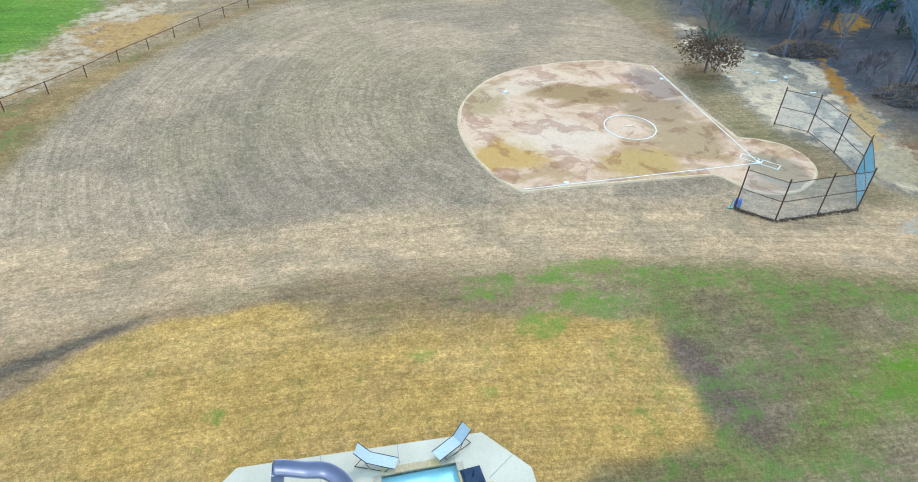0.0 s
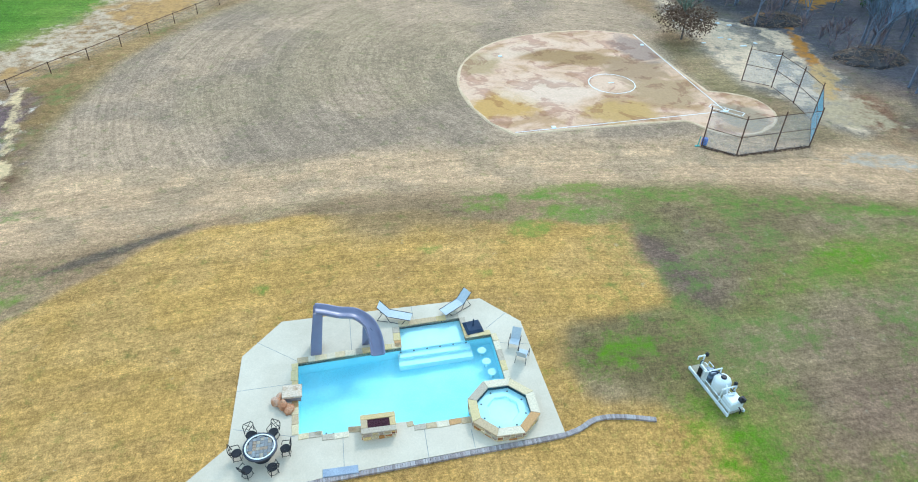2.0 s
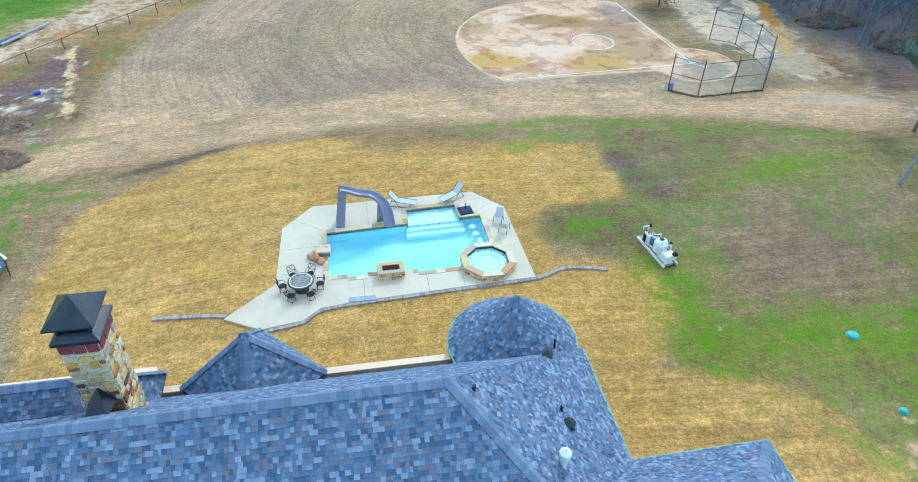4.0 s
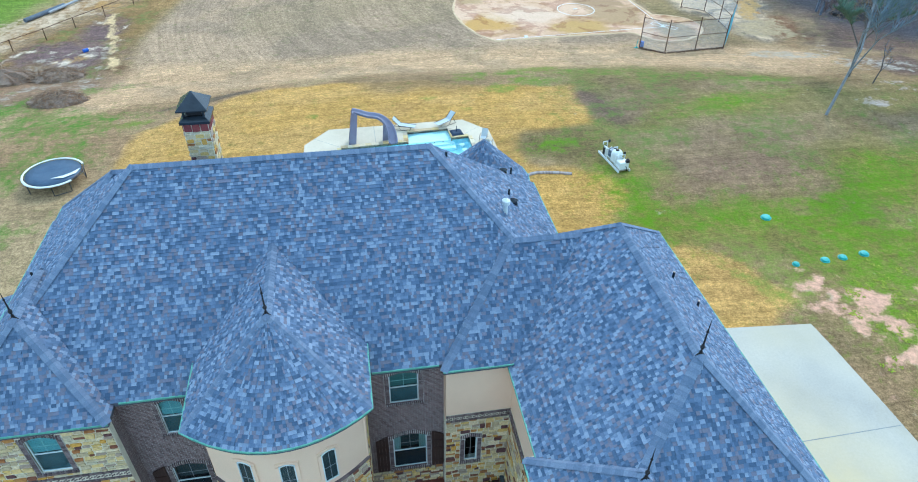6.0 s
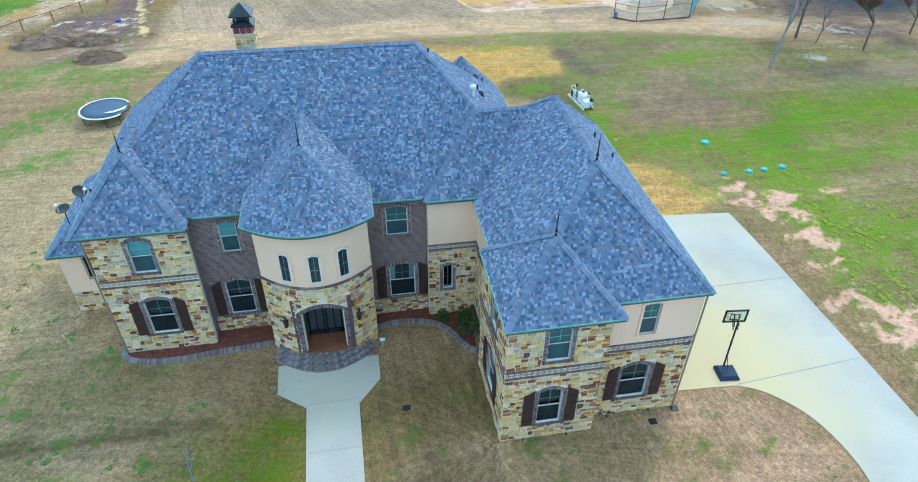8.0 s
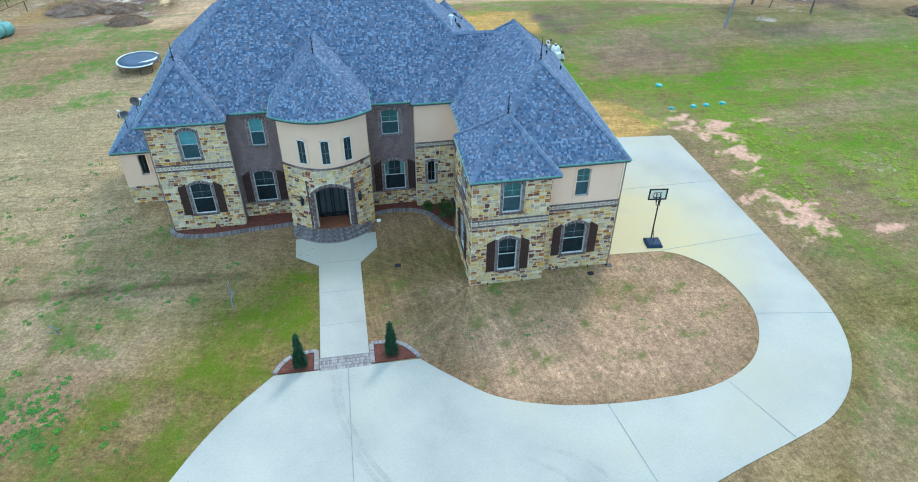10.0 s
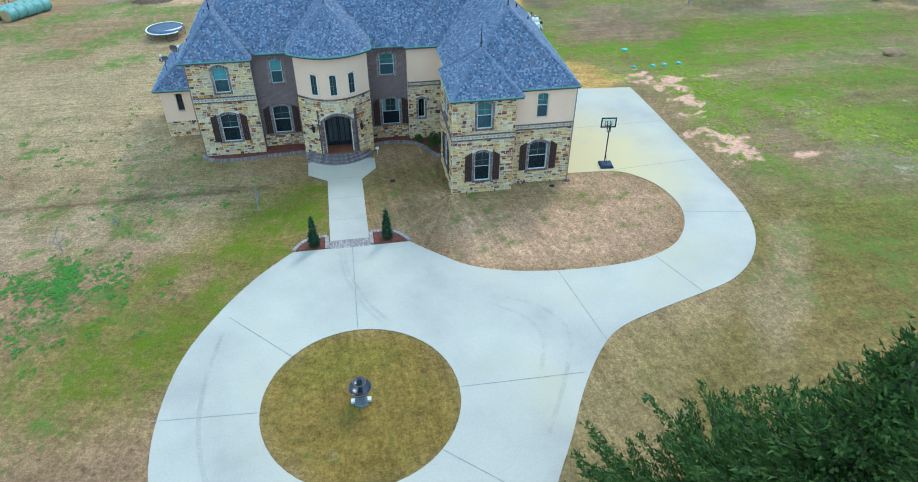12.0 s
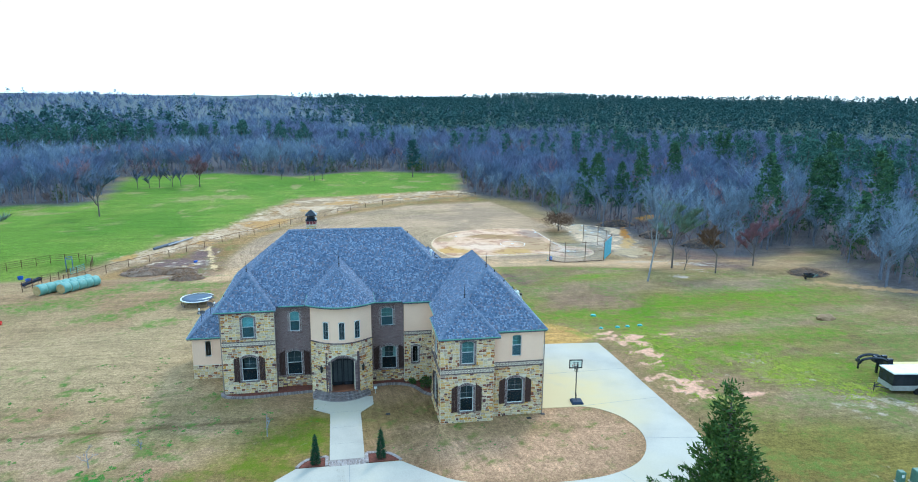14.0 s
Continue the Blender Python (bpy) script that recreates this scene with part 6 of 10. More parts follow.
# roof of the bowed bay
APEX, BACK = (-7.9, 9.3, 11.62), (-7.9, 13.3, 11.62)
EX0, EX1, EY, EF = -10.93, -4.8, 7.3, 6.12
arc = [(EX0 + (EX1 - EX0) * i / 14, EF + (EY - EF) * (2 * i / 14 - 1) ** 2, BAY_EAVE) for i in range(15)]
L1, R1 = (EX0, 13.4, BAY_EAVE), (EX1, 13.4, BAY_EAVE)
fs = [(L1, arc[0], APEX, BACK), (arc[-1], R1, BACK, APEX)] + [(p, q, APEX) for p, q in zip(arc[:-1], arc[1:])]
roof(fs, [((EX0, 10.3, BAY_EAVE), arc[0])] + list(zip(arc[:-1], arc[1:])) + [(arc[-1], (EX1, 10.3, BAY_EAVE))], [(arc[0], APEX), (arc[-1], APEX), (APEX, BACK)], [L1] + arc + [R1], "bell-fronted roof over the entrance bay")
# round rear bay
ring = [(1.95 + 2.5 * math.cos(a * math.pi / 9), 22.0 + 2.5 * math.sin(a * math.pi / 9), EAVE - 0.02) for a in range(18)]
RA = (1.95, 22.0, 10.35)
roof([(p, q, RA) for p, q in zip(ring, ring[1:] + ring[:1])], list(zip(ring, ring[1:] + ring[:1])), [], ring, "conical roof of the round rear bay")
part("wall", MB().lathe([(2.1, BASE), (2.1, EAVE - 0.15)], 1.95, 22.0, 0, 24), m_stucco, house, "round stucco rear bay")
part("wall", MB().prism([(-9.9, 21.6), (-7.7, 19.4), (-5.5, 21.6), (-7.7, 23.8)], BASE, EAVE - 0.15), m_stucco, house, "angled stucco rear bay")
part("wall", MB().box(-18.5, -11.3, 21.9, 22.9, BASE, EAVE - 0.15), m_stucco, house, "stucco rear wall")

# finials
for x, y, z, h in ((-16.38, 11.2, 10.92, 1.25), (-7.9, 9.35, 11.62, 1.4), (2.6, 2.45, 10.32, 1.4), (4.98, 5.0, 12.25, 1.4)):
    part("finial", MB().lathe([(0.07, -0.1), (0.05, 0.1), (0.025, 0.16), (0.06, 0.24), (0.075, 0.30), (0.03, 0.38), (0.022, h * 0.6), (0.045, h * 0.64), (0.018, h * 0.7), (0.004, h)], x, y, z, 8).tube((x - 0.16, y, z - 0.12), (x, y, z + 0.08), 0.025).tube((x + 0.16, y, z - 0.12), (x, y, z + 0.08), 0.025), m_iron, house, "black iron roof finial")
# vents and pipes
for x, y, z in ((2.35, 19.3, 10.0), (2.12, 16.27, 10.29)):
    part("roof_vent", MB().lathe([(0.2, -0.1), (0.16, 0.12), (0.2, 0.15), (0.02, 0.24)], x, y, z, 10), m_blackpaint, house, "black roof vent")
part("flue_pipe", MB().lathe([(0.10, -0.2), (0.10, 0.45), (0.17, 0.46), (0.17, 0.62), (0.02, 0.72)], 1.29, 14.49, 11.09, 12), m_greywhite, house, "white capped flue pipe")
part("flue_pipe", MB().lathe([(0.07, -0.2), (0.07, 0.25), (0.14, 0.26), (0.14, 0.36), (0.02, 0.42)], -12.4, 18.9, 11.2, 12), m_greywhite, house, "small white flue pipe")
for x, y, z in ((2.01, 16.74, 10.4), (3.1, 20.6, 9.1), (7.05, 10.51, 10.21), (7.79, 9.56, 9.48), (-17.6, 15.3, 9.3), (-17.6, 14.5, 9.3), (-18.7, 12.1, 8.2), (-1.0, 15.6, 13.2)):
    part("vent_pipe", MB().tube((x, y, z - 0.2), (x, y, z + 0.3), 0.05), m_blackpaint, house, "black plumbing vent pipe")
# downpipes
for x, y, z1 in ((-18.66, 8.93, 7.8), (4.66, 0.72, 7.8), (9.28, 0.75, 7.8), (-10.66, 9.85, 7.7), (-5.15, 9.85, 7.7)):
    part("downpipe", MB().tube((x, y, -0.1), (x, y, z1), 0.045).tube((x, y, -0.1), (x, y - 0.35, -0.15), 0.045), m_soffit, house, "brown downpipe")
# satellite dishes on the low roof
for x, y, z, tilt, a in ((-21.25, 14.0, 5.2, 14, -20), (-20.55, 14.9, 5.7, 40, 60)):
    part("mast", MB().pipe([(x, y, z - 0.5), (x, y, z + 0.7), (x + 0.05, y + 0.1, z + 0.95)], 0.03), m_frame, house, "bent steel dish mast")
    d = part("satellite_dish", MB().lathe([(0.0, 0.0), (0.16, 0.015), (0.30, 0.05), (0.38, 0.10), (0.37, 0.11), (0.28, 0.07), (0.0, 0.02)], 0, 0, 0, 18), m_dish, house, "dark satellite dish on a mast", smooth=True)
    d.matrix_basis = pose(x, y, z + 1.0, tilt, 0, a)
    part("feed_arm", MB().tube((0, -0.34, 0.1), (0, -0.2, 0.55), 0.016).box(-0.07, 0.07, -0.27, -0.13, 0.5, 0.64), m_greywhite, d)
# chimney
CX0, CX1, CY0, CY1, CTOP = -11.16, -10.2, 17.74, 18.86, 14.36
ch = part("chimney", MB().box(CX0, CX1, CY0, CY1, 8.0, CTOP), m_mortar, house, "tall limestone chimney")
for fc, wd in ((Face(CX0, CY0, 0), CX1 - CX0), (Face(CX1, CY0, 90), CY1 - CY0), (Face(CX0, CY1, -90), CY1 - CY0)):
    stones(fc, ch, 0, wd, 10.5, 14.0, [])
    mb = MB()
    for k in range(3):
        fc.box(mb, wd * k / 3 + 0.02, wd * (k + 1) / 3 - 0.02, 14.02, CTOP - 0.03, 0.0, 0.035 + 0.01 * (k == 1))
    part("capping_stone", mb, mat("dark_red_stone", [(0.16, 0.035, 0.04), (0.24, 0.055, 0.05)], scale=3, fine=14, rough=0.85, bump=0.4), ch, "dark red stones under the cap")


def frustum(x0, x1, y0, y1, z0, z1, inset, lip=0.06):
    """A sheet-metal tray: upright lip, sloping sides, flat top."""
    lo, hi = [(x0, y0), (x1, y0), (x1, y1), (x0, y1)], [(x0 + inset, y0 + inset), (x1 - inset, y0 + inset), (x1 - inset, y1 - inset), (x0 + inset, y1 - inset)]
    vs = [(*p, z0) for p in lo] + [(*p, z0 + lip) for p in lo] + [(*p, z1) for p in hi]
    return MB().add(vs, [(3, 2, 1, 0), (8, 9, 10, 11)] + [f for i in range(4) for f in ((i, (i + 1) % 4, 4 + (i + 1) % 4, 4 + i), (4 + i, 4 + (i + 1) % 4, 8 + (i + 1) % 4, 8 + i))])


cap = part("chimney_cap", frustum(CX0 - 0.1, CX1 + 0.1, CY0 - 0.1, CY1 + 0.1, CTOP, CTOP + 0.26, 0.2, 0.1), m_blackpaint, ch, "black sheet-metal chimney cap with a pyramid hood")
part("flue_box", MB().box(CX0 + 0.2, CX1 - 0.2, CY0 + 0.2, CY1 - 0.2, CTOP + 0.24, CTOP + 0.55), m_iron, cap, "dark flue screen under the hood")
for x in (CX0 + 0.1, CX1 - 0.1):
    for y in (CY0 + 0.1, CY1 - 0.1):
        part("post", MB().box(x - 0.035, x + 0.035, y - 0.035, y + 0.035, CTOP + 0.1, CTOP + 0.56), m_blackpaint, cap)
X0, X1, Y0, Y1, HZ = CX0 - 0.12, CX1 + 0.1, CY0 - 0.13, CY1 + 0.1, CTOP + 0.54
e = [(X0, Y0, HZ + 0.05), (X1, Y0, HZ + 0.05), (X1, Y1, HZ + 0.05), (X0, Y1, HZ + 0.05)]
mb = MB().add(e + [(x, y, HZ) for x, y, _ in e] + [((X0 + X1) / 2, (Y0 + Y1) / 2, HZ + 0.6)], [(0, 1, 8), (1, 2, 8), (2, 3, 8), (3, 0, 8), (7, 6, 5, 4), (0, 4, 5, 1), (1, 5, 6, 2), (2, 6, 7, 3), (3, 7, 4, 0)])
part("hood", mb, m_blackpaint, cap)
mb = MB().add([(-10.95, 17.0, 12.3), (-10.4, 17.0, 12.3), (-10.3, 17.72, 12.2), (-11.05, 17.72, 12.2), (-10.68, 17.7, 12.72)], [(0, 1, 4), (1, 2, 4), (3, 0, 4)])
part("cricket", mb, m_blackpaint, house, "black metal saddle before the chimney")
# security sign
part("yard_sign", MB().box(-5.0, -4.72, 7.3, 7.33, 0.25, 0.47).tube((-4.86, 7.33, -0.4), (-4.86, 7.33, 0.3), 0.015), m_greywhite, house, "small white yard sign")

# ---- pool terrace ----
random.seed(12)
DZ = -0.90
DECK = [(-8.75, 43.05), (-6.7, 45.5), (5.15, 45.8), (7.15, 43.5), (7.4, 35.5), (2.5, 35.25), (-4.4, 34.85), (-6.2, 34.6), (-7.2, 33.7), (-9.6, 33.3), (-11.8, 34.5), (-8.95, 37.2)]
POOL = [(-5.65, 37.4), (-5.75, 42.1), (-0.05, 42.45), (-0.02, 44.1), (3.6, 44.3), (3.68, 42.62), (5.2, 42.72), (5.25, 39.25), (3.9, 39.1), (3.0, 38.1), (3.0, 37.15), (0.0, 37.05), (-0.05, 37.35), (-2.5, 37.4), (-3.2, 37.45), (-3.2, 37.18), (-4.5, 37.18), (-4.5, 37.42)]
deck = tagged(put("pool_deck", sheet("pool_deck", DECK, [POOL], dz=0.0, deep=0.35, follow=False, z=DZ), m_deck), "pale broomed concrete pool deck", "pool deck", kind="structure")
joints = MB()
for a, c in (((-8.8, 40.6), (-5.8, 40.7)), ((-5.8, 37.3), (-8.8, 38.2)), ((-3.5, 35.0), (-3.5, 37.0)), ((0.5, 35.1), (0.5, 36.9)), ((2.8, 35.3), (2.8, 36.4)), ((-5.7, 42.2), (-8.0, 44.0)), ((-2.8, 42.4), (-2.8, 45.6)), ((0.9, 44.6), (0.9, 45.7)), ((5.4, 42.0), (7.2, 41.6)), ((5.0, 43.2), (6.4, 44.3))):
    a, c = Vector((*a, DZ + 0.004)), Vector((*c, DZ + 0.004))
    s = (c - a).normalized().cross(Vector((0, 0, 1))) * 0.015
    joints.quad(a - s, c - s, c + s, a + s)
part("joint", joints, m_joint, deck)

pool = thing("swimming_pool", "turquoise swimming pool with flagstone coping, shelf and steps", "swimming pool", 0, 40, DZ)


def poolside(name, data, material, label="", parent=None, **k):
    ob = part(name, data, material, parent or pool, label, **k)
    if parent is None:
        ob.matrix_basis = pose(0, -40, -DZ)
    return ob


n = len(POOL)
mb = MB().add([(x, y, DZ - 0.02) for x, y in POOL] + [(x, y, DZ - 0.30) for x, y in POOL], [(i, n + i, n + (i + 1) % n, (i + 1) % n) for i in range(n)])
poolside("waterline_tile", mb, m_water_tile, "band of dark blue tile")
mb = MB().add([(x, y, DZ - 0.30) for x, y in POOL] + [(x, y, -2.35) for x, y in POOL], [(i, n + i, n + (i + 1) % n, (i + 1) % n) for i in range(n)])
mb.quad((-5.8, 37.0, -2.3), (5.4, 37.0, -2.1), (5.4, 44.5, -2.1), (-5.8, 44.5, -2.3))
poolside("basin", mb, m_plaster, "pale blue plaster basin")
poolside("tanning_shelf", MB().add([(x, y, z) for z in (-2.3, -1.22) for x, y in ((-0.05, 42.45), (3.68, 42.62), (3.6, 44.3), (-0.02, 44.1))], [(4, 5, 6, 7), (0, 1, 5, 4)]), m_plaster_white, "white shallow shelf")
for k, z in enumerate((-1.42, -1.64)):
    poolside("pool_step", MB().add([(x, y, zz) for zz in (-2.3, z) for x, y in ((-0.15 - 0.1 * k, 42.0 - 0.5 * k), (3.85 + 0.1 * k, 42.15 - 0.5 * k), (3.85 + 0.1 * k, 42.65), (-0.15 - 0.1 * k, 42.5))], [(4, 5, 6, 7), (0, 1, 5, 4), (1, 2, 6, 5), (3, 0, 4, 7)]), m_plaster_white, "white underwater step")
for x, y in ((4.5, 41.9), (4.6, 41.05), (4.75, 40.25), (4.85, 39.5)):
    st = MB().lathe([(0.0, 0.0), (0.24, 0.0), (0.26, -0.04), (0.2, -0.08)], x, y, -1.42, 14).tube((x, y, -2.1), (x, y, -1.46), 0.07)
    poolside("bar_stool", st, m_plaster_white, "round white underwater stool")
mb = MB()
for (ax, ay), (bx, by) in (((-5.0, 37.55), (-3.3, 37.3)), ((0.2, 37.2), (2.9, 37.3)), ((-0.1, 42.3), (3.7, 42.5))):
    for i in range(6):
        x, y = ax + (bx - ax) * i / 5, ay + (by - ay) * i / 5
        mb.box(x - 0.04, x + 0.04, y + 0.02, y + 0.1, -1.35, -1.3)
poolside("tile_marker", mb, m_water_tile, kind="stuff")
bm = bmesh.new()
vs = [bm.verts.new((x, y, DZ - 0.14)) for x, y in POOL]
bmesh.ops.triangle_fill(bm, edges=[bm.edges.new((a, c)) for a, c in zip(vs, vs[1:] + vs[:1])], use_beauty=True)
for f in bm.faces:
    f.normal_update()
    if f.normal.z < 0:
        f.normal_flip()
wt = poolside("water", solid("water", bm), m_water, "clear turquoise water")
wt.visible_shadow = False
# coping stones, each its own piece
COPE = []
for k in range(8):
    r = random.Random(k)
    c = [(-0.5 + r.uniform(-0.03, 0.03), -0.5), (0.5 + r.uniform(-0.03, 0.03), -0.5), (0.5 + r.uniform(-0.03, 0.03), 0.5 + r.uniform(-0.12, 0.06)), (-0.5 + r.uniform(-0.03, 0.03), 0.5 + r.uniform(-0.12, 0.06))]
    q = [(x * 0.95, y * 0.95) for x, y in c]
    me = MB().add([(x, y, -0.6) for x, y in c] + [(x, y, 0.3) for x, y in c] + [(x, y, 0.5) for x, y in q], [(8, 9, 10, 11)] + [f for i in range(4) for f in ((i, (i + 1) % 4, 4 + (i + 1) % 4, 4 + i), (4 + i, 4 + (i + 1) % 4, 8 + (i + 1) % 4, 8 + i))]).mesh("coping_stone")
    me.materials.append(mat("flagstone_single", FLAG, fine=12, amount=0.3, rough=0.8, bump=0.3, rand="object"))
    COPE.append(me)


def lay_stone(p, q, wide, z, parent, out=1.0):
    p, q = Vector((*p, 0)), Vector((*q, 0))
    d = (q - p).normalized()
    nrm = Vector((-d.y, d.x, 0)) * out
    L = (q - p).length
    k = max(1, round(L / random.uniform(0.5, 0.75)))
    cuts = sorted([0, L] + [L * (i + random.uniform(-0.2, 0.2)) / k for i in range(1, k)])
    for a, c in zip(cuts[:-1], cuts[1:]):
        m_ = p + d * (a + c) / 2 + nrm * (wide / 2 - 0.03)
        ob = new("coping_stone", random.choice(COPE))
        ob.parent = parent
        ob.matrix_parent_inverse = parent.matrix_basis.inverted()
        ob.matrix_basis = Matrix.Translation((m_.x, m_.y, z)) @ Matrix.Rotation(math.atan2(d.y, d.x) + (0 if out > 0 else math.pi), 4, "Z") @ Matrix.Diagonal((c - a - 0.015, wide, 0.06, 1))


for i, (p, q) in enumerate(zip(POOL, POOL[1:] + POOL[:1])):
    if i not in (7, 8, 9, 12):
        lay_stone(p, q, 0.36 if i not in (1, 2, 3) else 0.42, DZ + 0.005, pool)

# raised octagonal spa
SC, SR, SI, SZ = (4.62, 37.2), 1.88, 1.42, -0.42
spa = thing("spa", "raised octagonal stone hot tub with pale water", "hot tub", *SC, DZ)
octo = lambda r, z: [(r * math.cos(math.pi / 8 + a * math.pi / 4), r * math.sin(math.pi / 8 + a * math.pi / 4), z) for a in range(8)]
h = SZ - DZ
mb = MB().add(octo(SR - 0.06, -0.4) + octo(SR - 0.06, h - 0.06) + octo(SI + 0.05, h - 0.06) + octo(SI, -0.75), [f for i in range(8) for f in ((i, (i + 1) % 8, 8 + (i + 1) % 8, 8 + i), (8 + i, 8 + (i + 1) % 8, 16 + (i + 1) % 8, 16 + i))])
part("body", mb, m_mortar, spa)
mb = MB().add(octo(SI, h - 0.1) + octo(SI - 0.02, h - 0.35), [(8 + i, 8 + (i + 1) % 8, (i + 1) % 8, i) for i in range(8)])
part("tile_band", mb, m_water_tile, spa, "dark blue tile band")
mb = MB().add(octo(SI - 0.02, h - 0.3) + octo(SI - 0.05, 0.2) + octo(0.85, 0.2) + octo(0.78, 0.05), [f for i in range(8) for j in (0, 8, 16) for f in ((j + 8 + i, j + 8 + (i + 1) % 8, j + (i + 1) % 8, j + i),)] + [tuple(range(24, 32))])
part("basin", mb, m_plaster_white, spa, "white bench and basin")
mb = MB().add(octo(SI, h - 0.16), [tuple(range(8))])
part("water", mb, m_water, spa).visible_shadow = False
for i in range(8):
    a, c = Vector(octo(SR, 0)[i]), Vector(octo(SR, 0)[(i + 1) % 8])
    ai, ci = Vector(octo(SI - 0.02, 0)[i]), Vector(octo(SI - 0.02, 0)[(i + 1) % 8])
    ps = [a + (c - a) * 0.01, c + (a - c) * 0.01, ci + (ai - ci) * 0.01, ai + (ci - ai) * 0.01]
    mb = MB().add([(p.x, p.y, h - 0.07) for p in ps] + [(p.x, p.y, h) for p in ps], [(4, 5, 6, 7), (0, 1, 5, 4), (1, 2, 6, 5), (2, 3, 7, 6), (3, 0, 4, 7)])
    part("cap_stone", mb, mat("flagstone_single", FLAG), spa)
for i in range(8):
    a, c = octo(SR - 0.06, 0)[i], octo(SR - 0.06, 0)[(i + 1) % 8]
    fc = Face(a[0], a[1], math.degrees(math.atan2(c[1] - a[1], c[0] - a[0])))
    stones(fc, spa, 0, math.hypot(c[0] - a[0], c[1] - a[1]), -0.1, h - 0.08, [])
mb = MB()
for i in range(8):
    p = octo(1.15, 0.2)[i]
    mb.lathe([(0.0, 0.02), (0.05, 0.02), (0.05, 0)], *p, 8)
part("jet", mb, m_water_tile, spa, kind="stuff")

# fire bowl
fire = thing("fire_pit", "low stone fire pit with dark red lava rock", "fire pit", -1.74, 37.1, DZ)
mb = MB().box(-0.8, 0.8, -0.5, 0.5, -0.3, 0.5)
body = part("body", mb, m_mortar, fire)
for fc, wd in ((Face(-0.8, -0.5, 0), 1.6), (Face(0.8, -0.5, 90), 1.0), (Face(0.8, 0.5, 180), 1.6), (Face(-0.8, 0.5, -90), 1.0)):
    stones(fc, body, 0, wd, -0.05, 0.5, [])
for a, b_, c, d in ((-0.86, 0.86, -0.56, -0.24), (-0.86, 0.86, 0.26, 0.56), (-0.86, -0.52, -0.24, 0.26), (0.56, 0.86, -0.24, 0.26)):
    part("cap_stone", MB().cbox(a + 0.004, b_ - 0.004, c + 0.004, d - 0.004, 0.5, 0.57, 0.012), mat("flagstone_single", FLAG), fire)
mb = MB()
for i in range(90):
    x, y, r = random.uniform(-0.48, 0.52), random.uniform(-0.22, 0.24), random.uniform(0.03, 0.06)
    mb.lathe([(0.0, -r), (r, -0.3 * r), (0.8 * r, 0.5 * r), (0, r)], x, y, 0.51, 5)
part("fire_bed", MB().box(-0.54, 0.58, -0.25, 0.27, 0.49, 0.515), m_lava, fire)
part("lava_rock", mb, m_lava, fire, "dark red lava rock", kind="stuff")


def rock(cx, cy, cz, sx, sy, sz, seed, material, name="boulder", label="rough weathered boulder beside the pool", parent=None):
    bm = bmesh.new()
    bmesh.ops.create_icosphere(bm, subdivisions=2, radius=1)
    r = random.Random(seed)
    off = Vector((r.uniform(0, 50), r.uniform(0, 50), 0))
    for v in bm.verts:
        k = 1 + 0.35 * noise.noise(v.co * 1.3 + off)
        v.co = Vector((v.co.x * sx * k, v.co.y * sy * k, max(v.co.z * sz * k, -sz * 0.6)))
    me = solid(name, bm)
    me.materials.append(material)
    ob = new(name, me)
    ob.matrix_basis = pose(cx, cy, cz, 0, 0, r.uniform(0, 180))
    return tagged(ob, label, "boulder", "boulders by the pool")


rock(-6.75, 39.45, DZ + 0.16, 0.30, 0.24, 0.26, 1, m_boulder)
rock(-6.42, 39.2, DZ + 0.2, 0.24, 0.3, 0.32, 2, m_boulder)
rock(-6.55, 39.75, DZ + 0.14, 0.25, 0.22, 0.22, 3, m_boulder)
rock(-6.1, 38.95, DZ + 0.13, 0.36, 0.26, 0.2, 4, m_boulder, label="flat rust-brown boulder beside the pool")
fall = thing("stone_spillway", "stacked stone spillway slab at the pool edge", "water feature", -5.95, 39.8, DZ)
part("base", MB().cbox(-0.4, 0.42, -0.3, 0.42, -0.05, 0.32, 0.03), m_brickpave, fall)
part("slab", MB().cbox(-0.5, 0.5, -0.36, 0.46, 0.32, 0.44, 0.03), mat("spill_slab", [(0.40, 0.27, 0.17), (0.60, 0.48, 0.36), (0.50, 0.36, 0.25)], scale=3, fine=14, rough=0.8, bump=0.3), fall, "mottled brown stone slab")

# water slide
slide = thing("water_slide", "grey-violet moulded plastic water slide", "slide", -4.5, 42.9, DZ)
line = curve([(-0.05, 0.45, 2.6), (0.45, 0.5, 2.42), (1.2, 0.5, 2.12), (2.05, 0.45, 1.95), (2.7, 0.15, 1.5), (3.0, -0.3, 0.95), (3.1, -0.75, 0.5), (3.12, -1.15, 0.3)], 5)
prof = [(-0.36, 0.24), (-0.40, 0.20), (-0.34, 0.0), (-0.2, -0.07), (0.2, -0.07), (0.34, 0.0), (0.40, 0.20), (0.36, 0.24), (0.30, 0.20), (0.26, 0.05), (0.15, 0.0), (-0.15, 0.0), (-0.26, 0.05), (-0.30, 0.20)]
mb = MB()
k = len(prof)
vs = []
for i, p in enumerate(line):
    p = Vector(p)
    d = (Vector(line[min(i + 1, len(line) - 1)]) - Vector(line[max(i - 1, 0)])).normalized()
    s = d.cross(Vector((0, 0, 1))).normalized()
    up = s.cross(d)
    vs += [p + s * a + up * b_ for a, b_ in prof]
